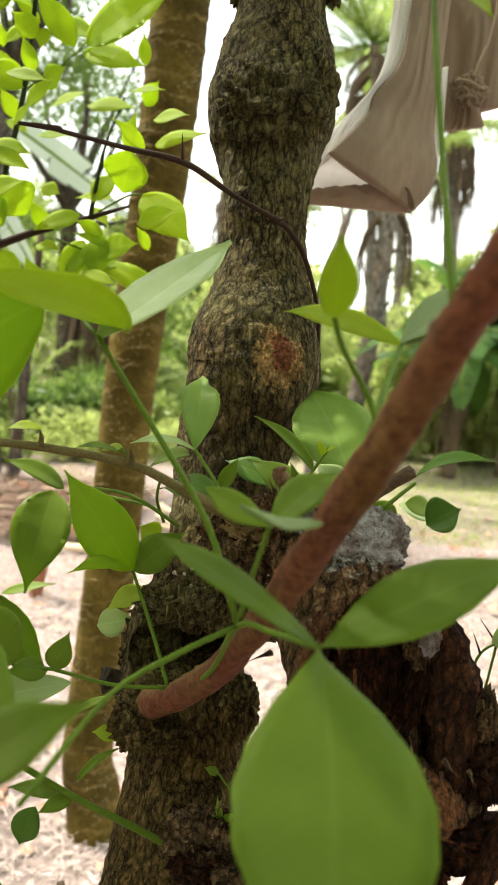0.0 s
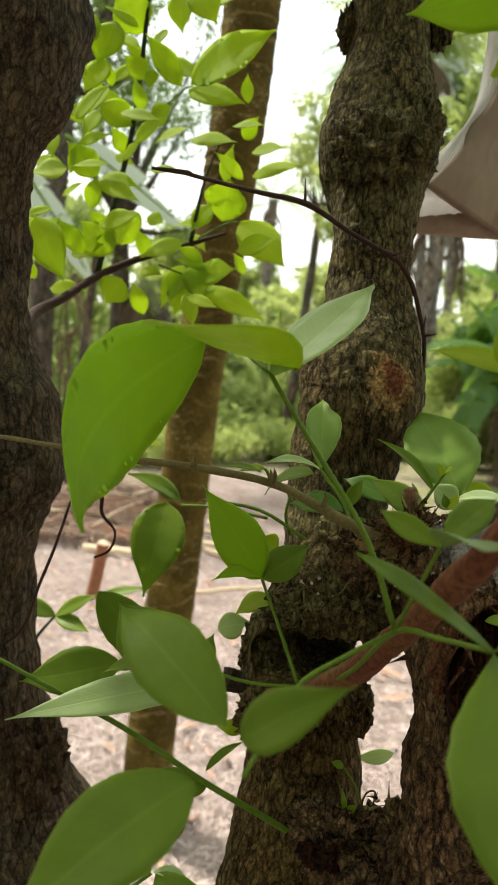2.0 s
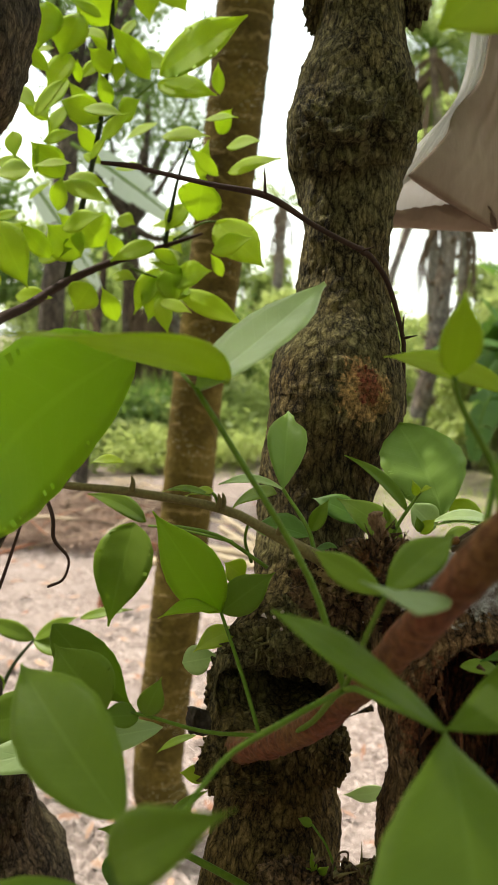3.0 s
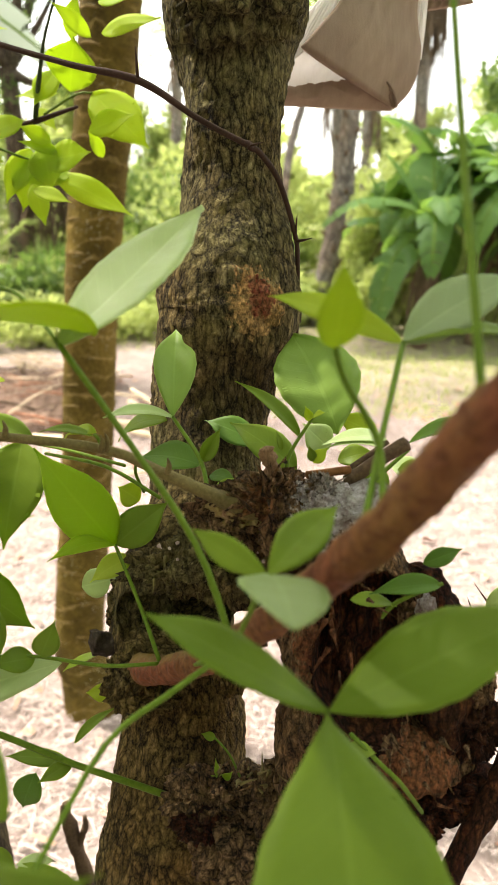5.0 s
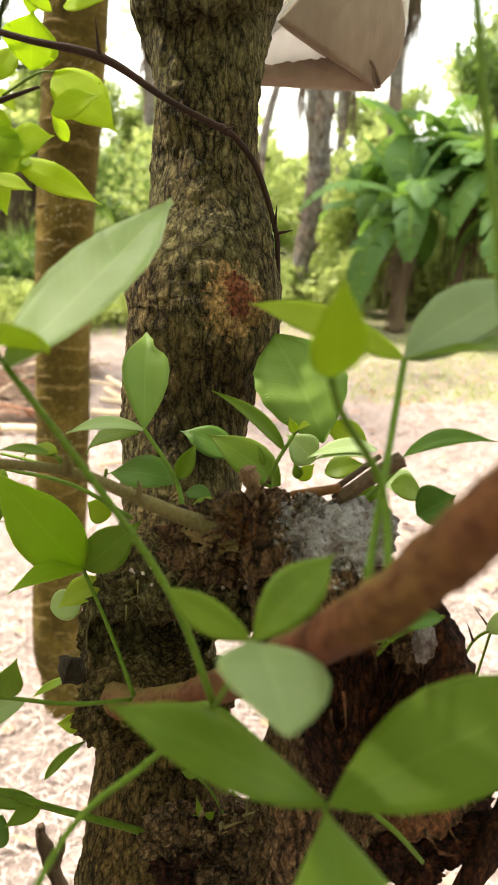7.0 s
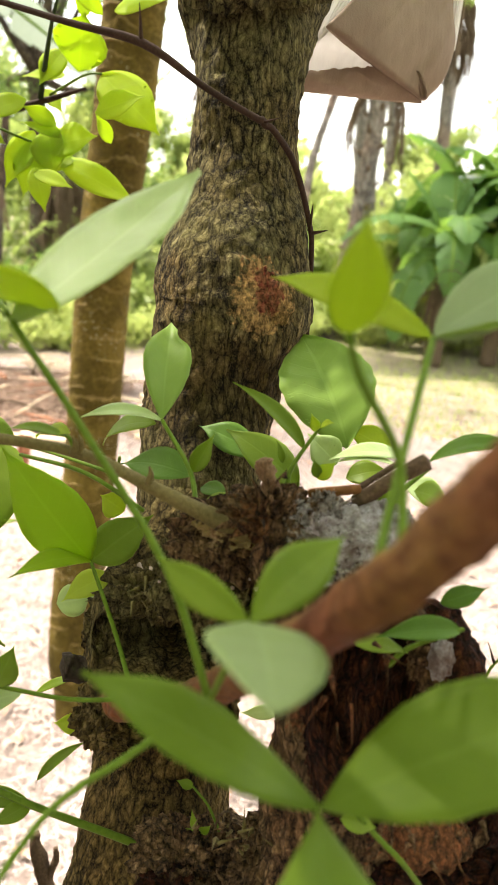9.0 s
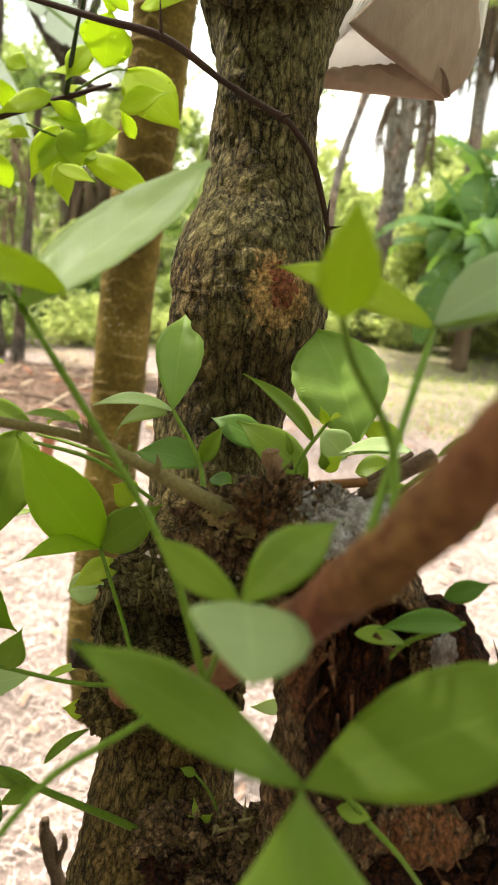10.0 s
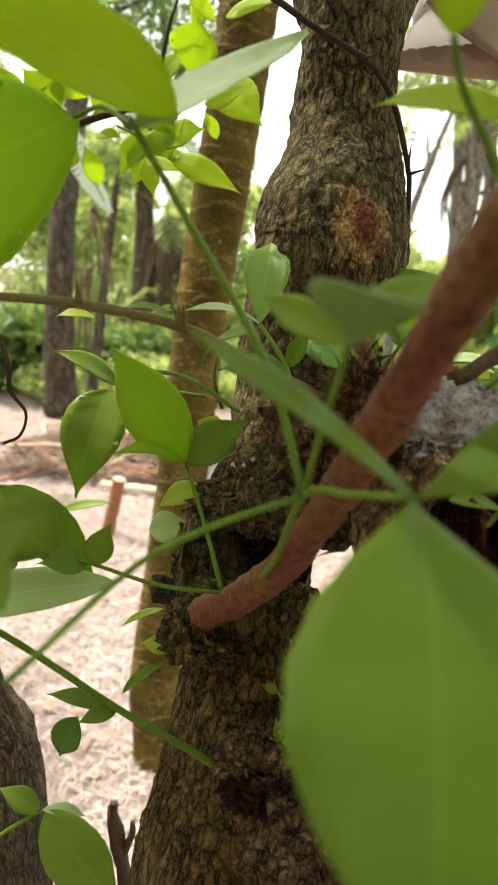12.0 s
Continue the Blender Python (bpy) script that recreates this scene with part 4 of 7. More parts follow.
# thorny dark twig across the trunk
thorny = limb("thorny_twig", [(*(0.0655, 0.7700, 1.4453), 0.0016), (*(0.0624, 0.7570, 1.5067), 0.0016), (*(0.0590, 0.7550, 1.5263), 0.0016), (*(0.0472, 0.7450, 1.5565), 0.0018), (*(0.0339, 0.7300, 1.5718), 0.0018), (*(0.0289, 0.7270, 1.5739), 0.0019), (0.027, 0.725, 1.576, 0.0022), (*(0.0227, 0.7220, 1.5770), 0.0018), (*(-0.0034, 0.7150, 1.5884), 0.0017),
              (-0.035, 0.715, 1.606, 0.0022), (*(-0.0724, 0.7150, 1.6129), 0.0017), (*(-0.1193, 0.7350, 1.6258), 0.0016), (*(-0.1253, 0.7350, 1.6277), 0.0021), (*(-0.1531, 0.7410, 1.6314), 0.0013)], M_THORN, bael, "dark thorny twig", seg=10, steps=6)


def thorn(p, q, r=0.0014):
    limb("thorn", [(*p, r), (*(np.array(p) * 0.4 + np.array(q) * 0.6), r * 0.5), (*q, 0.0002)], M_THORN, thorny, seg=6, steps=2)


thorn((-0.0361, 0.7150, 1.6047), (-0.0368, 0.7100, 1.6227))
thorn((0.0599, 0.7560, 1.5198), (0.0702, 0.7500, 1.5226))
thorn((0.0597, 0.7560, 1.5215), (0.0600, 0.7500, 1.5367))
thorn((0.0264, 0.7250, 1.5746), (0.0359, 0.7200, 1.5771), 0.001)

# ---- sprouts round the cut stem ----
# trifoliate spray nearest the camera
NODE_P, NODE_X, NODE_S = (0.023, 0.494, 1.387), (0.0489, 0.4355, 1.4064), (0.0321, 0.4592, 1.4363)
BIG = (-0.0401, 0.5159, 1.4936)
spray = shoot(bael, "leafy_sprout", [(-0.004, 0.595, 1.305, 0.0014), (0.012, 0.548, 1.343, 0.0013), (*NODE_P, 0.0013), (0.036, 0.466, 1.397, 0.0011), (*NODE_X, 0.0010)], M_PETIOLE, "fresh green sprout with trifoliate leaves")
leaflet(spray, NODE_X, (0.0501, 0.3625, 1.3519), 0.0522, M_LEAF_SHADED, turn=-12, droop=0.105, face=(0, -0.6, 0.8), shape=0.56, point=1.2, fold=0.05, n=30)
leaflet(spray, NODE_X, (0.1110, 0.4416, 1.4383), 0.0280, M_LEAF_SHADED, turn=-40, droop=0.020, face=(0, -0.9, 0.6), shape=0.50, point=1.2, fold=0.05, n=30)
leaflet(spray, NODE_X, (-0.0015, 0.4341, 1.4382), 0.0195, M_LEAF_SHADED, turn=51, droop=0.028, face=(0, -0.9, 0.6), shape=0.51, point=1.2, fold=0.05, n=30)
small = shoot(bael, "leafy_sprout", [(*NODE_P, 0.0011), (0.027, 0.475, 1.412, 0.0010), (*NODE_S, 0.0009)], M_PETIOLE)
leaflet(small, NODE_S, (0.0355, 0.4115, 1.4487), 0.0245, M_LEAF_DULL, turn=-11, droop=0.075, face=(0, -0.6, 1), shape=0.58, point=0.0, fold=0.05, n=26)
leaflet(small, NODE_S, (0.0545, 0.4740, 1.4535), 0.0140, turn=-15, droop=0.10, face=(0, -0.9, 0.6), shape=0.49, n=26)
leaflet(small, NODE_S, (0.0085, 0.4709, 1.4460), 0.0095, turn=-22, droop=0.06, face=(0, -0.9, 0.6), shape=0.49, n=26)
low = shoot(bael, "leafy_sprout", [(*NODE_P, 0.0011), (*(0.0013, 0.4735, 1.3826), 0.0011), (*(-0.0186, 0.4590, 1.3733), 0.0010), (-0.034, 0.415, 1.362, 0.0009)], M_PETIOLE)
leaflet(low, (-0.034, 0.390, 1.390), (-0.003, 0.372, 1.420), 0.016, face=(0, -0.8, 0.6), n=26)
leaflet(low, (-0.043, 0.432, 1.370), (-0.096, 0.481, 1.392), 0.030, face=(0.2, -1, 0.3), turn=15, n=26)
leaflet(low, (-0.052, 0.425, 1.352), (-0.105, 0.385, 1.318), 0.034, face=(0, -0.7, 1), n=26)
# tall sprout with the big leaf
tall = shoot(bael, "leafy_sprout", [(*NODE_P, 0.0013), (0.008, 0.503, 1.425, 0.0013), (-0.020, 0.513, 1.465, 0.0012), (*BIG, 0.0011)], M_PETIOLE, "green sprout with one large pale leaf")
leaflet(tall, BIG, (0.0069, 0.5735, 1.5405), 0.0325, M_LEAF_PALE, "pale green leaf with a frayed tip", face=(-0.1, -0.75, 0.9), turn=-8, droop=0.0, shape=0.49, point=1.2, n=26)
leaflet(tall, (-0.030, 0.524, 1.496), (-0.080, 0.435, 1.512), 0.040, M_LEAF_YELLOW, face=(0.1, 0.42, 0.9), droop=0.05, n=26)
petiolule = limb("petiolule", [(*BIG, 0.0008), (-0.062, 0.548, 1.506, 0.0009), (-0.081, 0.572, 1.507, 0.0009)], M_PETIOLE, tall, seg=6)
leaflet(tall, (-0.081, 0.572, 1.507), (-0.1083, 0.4627, 1.4282), 0.0731, M_LEAF_HANG, face=(0.2, -1, 0.2), turn=-52, droop=-0.195, shape=0.40, point=2.0, fold=0.05, n=26)
# right sprouts
yel = shoot(bael, "leafy_sprout", [(0.063, 0.449, 1.455, 0.0011), (0.064, 0.468, 1.475, 0.0011), (0.052, 0.465, 1.495, 0.0010), (0.048, 0.462, 1.505, 0.0009)], M_PETIOLE)
leaflet(yel, (0.048, 0.462, 1.505), (0.047, 0.449, 1.530), 0.0125, M_LEAF_YELLOW, face=(0, -1, 0.3), n=26)
right = shoot(bael, "leafy_sprout", [(0.058, 0.452, 1.455, 0.0012), (0.066, 0.475, 1.475, 0.0011), (0.079, 0.513, 1.498, 0.0011)], M_PETIOLE)
leaflet(right, (0.079, 0.513, 1.498), (0.033, 0.545, 1.509), 0.011, M_LEAF_YELLOW, face=(0, -1, 0.5), n=26)
leaflet(right, (0.079, 0.513, 1.498), (0.120, 0.515, 1.522), 0.020, M_LEAF_SHEEN, face=(0.0, -0.75, 0.9), n=26)
leaflet(right, (0.079, 0.513, 1.498), (0.120, 0.490, 1.502), 0.012, face=(0.1, -0.3, 1), n=26)
riser = shoot(bael, "leafy_sprout", [(*(0.0773, 0.4256, 1.5000), 0.0013), (*(0.0766, 0.4342, 1.5171), 0.0012), (*(0.0756, 0.4574, 1.5562), 0.0011), (*(0.0740, 0.4788, 1.5987), 0.0010), (*(0.0746, 0.4911, 1.6174), 0.001)], M_PETIOLE)
leaflet(riser, (0.0640, 0.4740, 1.6440), (0.0045, 0.5000, 1.6400), 0.024, M_LEAF_HANG, droop=0.03, face=(0, -1, -0.35), shape=0.5, n=26)
leaflet(riser, (0.098, 0.455, 1.640), (0.041, 0.503, 1.619), 0.042, M_LEAF_YELLOW, face=(0, -1, 0.1), shape=0.5, point=0.8, n=26)
leaflet(riser, (0.0746, 0.4911, 1.6174), (0.0940, 0.4858, 1.6057), 0.02, M_LEAF_YELLOW, face=(0, -0.6, 1), n=26)

# twig to the left of the cut stem, with its hanging leaves
twig = shoot(bael, "leafy_twig", [(*(0.0459, 0.6060, 1.3946), 0.0085), (*(0.0315, 0.5980, 1.3985), 0.0068), (*(0.0188, 0.5950, 1.4027), 0.0042), (-0.0106, 0.5947, 1.4158, 0.0029), (-0.0391, 0.5955, 1.4277, 0.0025), (-0.0844, 0.5900, 1.4347, 0.0022), (-0.1315, 0.5978, 1.4352, 0.0019), (-0.1778, 0.6209, 1.4355, 0.0016), (-0.2489, 0.6543, 1.4340, 0.0014), (-0.3465, 0.7000, 1.4250, 0.0012)],
             M_TWIG, "green-brown twig with buds and hanging leaves", seg=14, rough=0.0003, freq=200)
for bud in ((-0.0395, 0.594, 1.4290), (-0.0415, 0.593, 1.4285), (-0.0850, 0.588, 1.4360), (-0.0100, 0.592, 1.4180)):
    limb("bud", [(*bud, 0.0018), (bud[0] + 0.0012, bud[1] - 0.002, bud[2] + 0.0045, 0.0013), (bud[0] + 0.0005, bud[1] - 0.003, bud[2] + 0.0085, 0.0003)], M_TWIG, twig, seg=8, steps=3)
LN = (-0.044, 0.638, 1.356)
hang = shoot(bael, "leafy_sprout", [(-0.016, 0.604, 1.303, 0.0013), (-0.028, 0.622, 1.325, 0.0012), (*LN, 0.0010)], M_PETIOLE)
leaflet(hang, LN, (-0.085, 0.633, 1.415), 0.032, M_LEAF_HANG, face=(0.3, -1, 0.2))
leaflet(hang, LN, (-0.014, 0.646, 1.380), 0.022, face=(0, -1, 0.4))
leaflet(hang, LN, (-0.072, 0.597, 1.366), 0.014, M_LEAF_HANG, face=(0, -0.5, 1))
leaflet(hang, (-0.0373, 0.6600, 1.3367), (-0.0621, 0.6500, 1.3243), 0.016, M_LEAF_YELLOW, face=(0, -0.6, 1))
drop = shoot(bael, "leafy_sprout", [(*(-0.0468, 0.7000, 1.3811), 0.0012), (*(-0.0904, 0.7400, 1.3763), 0.0011), (*(-0.1247, 0.7850, 1.3650), 0.0010)], M_PETIOLE)
leaflet(drop, (-0.140, 0.796, 1.364), (-0.150, 0.762, 1.288), 0.046, face=(0.15, -1, 0.15), shape=0.38)
leaflet(drop, (-0.1236, 0.7700, 1.3722), (-0.1669, 0.7600, 1.3935), 0.020, face=(0, -0.6, 1))
leaflet(drop, (-0.1413, 0.7700, 1.4179), (-0.1653, 0.7600, 1.4174), 0.012, M_LEAF_YELLOW, face=(0, -0.5, 1))
HN = (-0.012, 0.650, 1.429)
hole = shoot(bael, "leafy_sprout", [(*(0.0093, 0.6150, 1.3979), 0.0013), (*(0.0041, 0.6300, 1.4116), 0.0012), (*HN, 0.0010)], M_PETIOLE)
leaflet(hole, HN, (-0.0134, 0.6900, 1.4708), 0.024, M_LEAF_SOFT, "pale leaf with bitten edges", face=(0.1, -1, 0.2), notch=0.5, shape=0.5, point=0.8, fold=0.3)
leaflet(hole, HN, (-0.0470, 0.6300, 1.4336), 0.012, M_LEAF_PALE, face=(0, -0.35, 1))
leaflet(hole, (-0.0163, 0.6600, 1.4245), (-0.0488, 0.6900, 1.4007), 0.020, face=(0, -0.6, 1))
leaflet(hole, (0.0059, 0.6300, 1.4104), (0.0151, 0.6300, 1.4298), 0.009, face=(0, -1, 0.4), fold=0.5)
leaflet(hole, (0.0049, 0.6400, 1.4043), (-0.0328, 0.6550, 1.4028), 0.022, M_LEAF_DARK, face=(0, -0.5, 1))
leaflet(hole, (0.0112, 0.6250, 1.3910), (0.0315, 0.6300, 1.3992), 0.013, face=(0, -0.5, 1))
leaflet(hole, (0.0089, 0.6500, 1.3949), (0.0244, 0.6400, 1.3950), 0.010, M_LEAF_DARK, face=(0, -0.6, 1))
leaflet(hole, (-0.0378, 0.7000, 1.3572), (-0.0518, 0.7000, 1.3665), 0.018, M_LEAF_YELLOW, face=(0, -0.8, 0.6))
pair = shoot(bael, "leafy_sprout", [(*(-0.0412, 0.5920, 1.4315), 0.001), (*(-0.0429, 0.5920, 1.4351), 0.0009), (*(-0.0444, 0.5920, 1.4367), 0.0008)], M_PETIOLE, seg=6)
leaflet(pair, (-0.0464, 0.6000, 1.4331), (-0.0748, 0.6100, 1.4313), 0.006, face=(0, -0.4, 1))
leaflet(pair, (-0.0449, 0.6000, 1.4350), (-0.0654, 0.6200, 1.4243), 0.009, M_LEAF_YELLOW, face=(0, -0.5, 1))
# petioles behind the twig
limb("petiole", [(*(-0.0182, 0.6400, 1.3844), 0.0012), (*(-0.0498, 0.6500, 1.3987), 0.0012), (*(-0.0915, 0.6800, 1.3952), 0.001)], M_PETIOLE, bael, seg=6)
limb("petiole", [(*(-0.0286, 0.6500, 1.3838), 0.0010), (*(-0.0319, 0.6400, 1.3997), 0.0009), (*(-0.0288, 0.6300, 1.4152), 0.0008)], M_PETIOLE, bael, seg=6)

# leaves crowding behind the cut stem
back = shoot(bael, "leafy_sprout", [(*(0.0539, 0.6250, 1.3987), 0.0014), (*(0.0511, 0.6300, 1.4124), 0.0011), (*(0.0614, 0.6350, 1.4304), 0.0009), (*(0.0647, 0.6350, 1.4356), 0.0007)], M_PETIOLE)
leaflet(back, (0.0871, 0.6900, 1.4092), (0.0595, 0.7350, 1.4615), 0.056, M_LEAF_SOFT, "broad rounded leaf with ribbed veins", face=(0.2, -1, 0.3), shape=0.5, point=0.15, n=40, wave=0.05, quilt=0.014)
leaflet(back, (0.0582, 0.6350, 1.4235), (0.0219, 0.6400, 1.4527), 0.009, face=(-0.3, -0.5, 1), fold=0.4)
leaflet(back, (0.0579, 0.6450, 1.4010), (0.0197, 0.6600, 1.4235), 0.021, face=(0, -0.8, 0.8))
leaflet(back, (0.0366, 0.6700, 1.4074), (0.0045, 0.6800, 1.4185), 0.018, M_LEAF_DARK, face=(0, -0.8, 0.8))
leaflet(back, (0.0777, 0.6600, 1.4090), (0.0611, 0.6600, 1.4242), 0.018, M_LEAF_PALE, face=(0, -1, 0.4))
leaflet(back, (0.1122, 0.6900, 1.4066), (0.0855, 0.7000, 1.4173), 0.017, M_LEAF_YELLOW, face=(0, -0.8, 0.8))
leaflet(back, (0.1059, 0.6500, 1.4141), (0.0747, 0.6500, 1.4131), 0.007, M_LEAF_PALE, face=(0, -0.2, 1))
leaflet(back, (0.0831, 0.6600, 1.4018), (0.1044, 0.6600, 1.4073), 0.014, face=(0, -0.7, 0.8))
leaflet(back, (0.0640, 0.6350, 1.4350), (0.0694, 0.6300, 1.4392), 0.006, M_LEAF_YELLOW, face=(0, -0.6, 1), n=8)
leaflet(back, (0.0626, 0.6350, 1.4331), (0.0589, 0.6300, 1.4428), 0.005, M_LEAF_YELLOW, face=(0, -1, 0.3), n=8)
leaflet(back, (0.0478, 0.6300, 1.4178), (0.0441, 0.6300, 1.4287), 0.004, M_LEAF, face=(0.4, -1, 0.3), n=8)
leaflet(back, (0.0624, 0.6100, 1.4183), (0.0696, 0.6100, 1.4266), 0.007, M_LEAF_YELLOW, face=(0, -0.8, 0.6), n=8)
leaflet(back, (0.0626, 0.6100, 1.4188), (0.0599, 0.6100, 1.4274), 0.005, M_LEAF, face=(0, -1, 0.3), n=8)
side_r = shoot(bael, "leafy_sprout", [(*(0.0877, 0.6050, 1.4053), 0.0014), (*(0.1019, 0.6100, 1.4172), 0.0012), (*(0.1119, 0.6150, 1.4246), 0.0010)], M_PETIOLE)
leaflet(side_r, (0.1113, 0.6150, 1.4278), (0.1514, 0.6000, 1.4412), 0.012, M_LEAF_DARK, "curled dark leaf with mottled spots", face=(0, -0.4, 1), fold=0.5)
leaflet(side_r, (0.0868, 0.6200, 1.4087), (0.1062, 0.6200, 1.3951), 0.020, face=(0.2, -1, 0.3))
leaflet(side_r, (0.1106, 0.6600, 1.4156), (0.0720, 0.6500, 1.4144), 0.013, M_LEAF_PALE, face=(0, -0.35, 1))
leaflet(side_r, (0.1132, 0.6300, 1.3940), (0.0995, 0.6300, 1.3843), 0.016, M_LEAF_YELLOW, face=(0, -0.8, 0.6))
leaflet(side_r, (0.1095, 0.6400, 1.4062), (0.1319, 0.6400, 1.3981), 0.018, M_LEAF_PALE, face=(0, -0.6, 1))
leaflet(side_r, (0.1167, 0.6000, 1.4053), (0.1340, 0.6000, 1.4155), 0.020, M_LEAF_DARK, face=(0, -0.8, 0.6), fold=0.5)
leaflet(side_r, (0.1088, 0.6200, 1.4123), (0.1265, 0.6200, 1.4049), 0.016, face=(0, -0.6, 1))
under = shoot(bael, "leafy_sprout", [(*(0.0900, 0.5500, 1.3660), 0.0012), (*(0.0974, 0.5500, 1.3745), 0.001), (*(0.1164, 0.5500, 1.3839), 0.0008)], M_PETIOLE)
leaflet(under, (0.1159, 0.5500, 1.3831), (0.0838, 0.5500, 1.3779), 0.010, M_LEAF_DARK, face=(0, -0.6, 0.8), fold=0.45)
leaflet(under, (0.0755, 0.5500, 1.3749), (0.0968, 0.5500, 1.3719), 0.008, face=(0, -0.5, 1))
leaflet(under, (0.1126, 0.5700, 1.3831), (0.1305, 0.5700, 1.3913), 0.009, M_LEAF_DARK, "mottled leaf mined by insects", face=(0, -0.9, 0.6))
thin_r = limb("thorny_twig", [(*(0.1193, 0.6000, 1.2983), 0.0009), (*(0.1453, 0.6000, 1.3219), 0.0008), (*(0.1525, 0.6000, 1.3367), 0.0008), (*(0.1607, 0.6000, 1.3435), 0.0008), (*(0.1805, 0.6000, 1.3549), 0.0007)], M_PETIOLE, bael, seg=6)
limb("petiole", [(*(0.1607, 0.6000, 1.3435), 0.0008), (*(0.1566, 0.6000, 1.3137), 0.0007), (*(0.1494, 0.5950, 1.2936), 0.0007), (*(0.1180, 0.5900, 1.2632), 0.0008)], M_PETIOLE, thin_r, seg=6)
leaflet(thin_r, (0.1584, 0.6000, 1.3413), (0.1749, 0.6000, 1.3615), 0.012, M_LEAF_PALE, face=(0, -1, 0.3))
limb("thorn", [(*(0.1525, 0.6000, 1.3367), 0.0008), (*(0.1476, 0.6000, 1.3480), 0.0001)], M_THORN, thin_r, seg=5, steps=1)
limb("thorn", [(*(0.1605, 0.6000, 1.3431), 0.0008), (*(0.1501, 0.6000, 1.3566), 0.0001)], M_THORN, thin_r, seg=5, steps=1)
tiny = shoot(bael, "leafy_sprout", [(*(0.0747, 0.5200, 1.3270), 0.0011), (*(0.0872, 0.5200, 1.3130), 0.0011), (*(0.0985, 0.5200, 1.3010), 0.0011), (*(0.1136, 0.5300, 1.2745), 0.001)], M_PETIOLE)
leaflet(tiny, (0.0731, 0.5200, 1.3203), (0.0866, 0.5200, 1.3169), 0.007, face=(0, -0.8, 0.8))

# low sprouts on the left of the trunk
ls = shoot(bael, "leafy_sprout", [(*(0.0201, 0.6375, 1.1629), 0.0022), (*(-0.0025, 0.6279, 1.1811), 0.0022), (*(-0.0306, 0.6201, 1.2012), 0.0021), (*(-0.0679, 0.6113, 1.2256), 0.0019), (*(-0.0973, 0.6031, 1.2489), 0.0018), (*(-0.1234, 0.5947, 1.2695), 0.0017), (*(-0.1619, 0.5811, 1.2961), 0.0014), (-0.215, 0.565, 1.332, 0.0010)], M_PETIOLE, "long straight green sprout")
leaflet(ls, (-0.0697, 0.6050, 1.3001), (-0.1812, 0.5600, 1.2853), 0.023, M_LEAF_PALE, face=(0, -0.8, 0.7), droop=0.05, n=26)
leaflet(ls, (-0.1330, 0.6320, 1.2908), (-0.1998, 0.6250, 1.2744), 0.031, face=(0, -0.9, 0.5), droop=0.05, n=26)
leaflet(ls, (-0.1708, 0.7000, 1.3126), (-0.1180, 0.7200, 1.2467), 0.036, M_LEAF, face=(0.2, -1, 0.3), droop=0.05, n=26)
leaflet(ls, (-0.0706, 0.6155, 1.2225), (-0.1111, 0.6213, 1.2215), 0.011, face=(0, -0.6, 1))
leaflet(ls, (-0.0925, 0.6164, 1.2138), (-0.1011, 0.6151, 1.1891), 0.018, M_LEAF_DARK, face=(0, -0.9, 0.5))
leaflet(ls, (-0.0692, 0.6159, 1.2235), (-0.0875, 0.6027, 1.2193), 0.010, face=(0, -0.8, 0.7))
leaflet(ls, (-0.0728, 0.6352, 1.2195), (-0.0490, 0.6513, 1.2341), 0.007, face=(-0.3, -0.6, 1), fold=0.4)
petl = shoot(bael, "leafy_sprout", [(*(-0.0142, 0.6032, 1.3020), 0.0011), (*(-0.0450, 0.5956, 1.3054), 0.0011), (*(-0.0764, 0.5892, 1.3150), 0.0010), (*(-0.0959, 0.5830, 1.3192), 0.0009)], M_PETIOLE)
leaflet(petl, (-0.0764, 0.5892, 1.3150), (-0.0675, 0.5899, 1.3367), 0.014, face=(0.3, -1, 0.4))
leaflet(petl, (-0.0790, 0.5888, 1.3142), (-0.0982, 0.5771, 1.3171), 0.014, face=(0, -0.7, 0.8))
leaflet(petl, (-0.0947, 0.5833, 1.3201), (-0.1252, 0.5871, 1.3515), 0.034, face=(0.2, -1, 0.3))
leaflet(petl, (-0.0959, 0.5830, 1.3192), (-0.1314, 0.5772, 1.3101), 0.012, face=(0, -0.4, 1))
leaflet(petl, (-0.0515, 0.6618, 1.2360), (-0.0699, 0.6602, 1.2379), 0.012, M_LEAF_YELLOW, face=(0, -0.7, 0.8))
leaflet(petl, (-0.0781, 0.7000, 1.2935), (-0.0522, 0.7000, 1.3008), 0.020, M_LEAF_PALE, face=(0, -1, 0.4), notch=0.6)
leaflet(petl, (-0.0668, 0.7000, 1.2412), (-0.0943, 0.7000, 1.2248), 0.006, face=(0, -0.6, 1))
bl = shoot(bael, "leafy_sprout", [(*(-0.1179, 0.5490, 1.1783), 0.0011), (*(-0.1077, 0.5618, 1.1843), 0.0011), (*(-0.0949, 0.5744, 1.1886), 0.001)], M_PETIOLE)
leaflet(bl, (-0.0949, 0.5744, 1.1886), (-0.1166, 0.5743, 1.1984), 0.012, face=(0, -0.5, 1))
leaflet(bl, (-0.0922, 0.5748, 1.1889), (-0.0509, 0.5701, 1.1486), 0.030, face=(0, -0.9, 0.6))
leaflet(bl, (-0.0936, 0.5747, 1.1893), (-0.0742, 0.5850, 1.1802), 0.008, M_LEAF_PALE, face=(0, -0.3, 1))
leaflet(petl, (0.0783, 0.8100, 1.1444), (0.0425, 0.8100, 1.1357), 0.014, M_LEAF_PALE, face=(0, -1, 0.2))
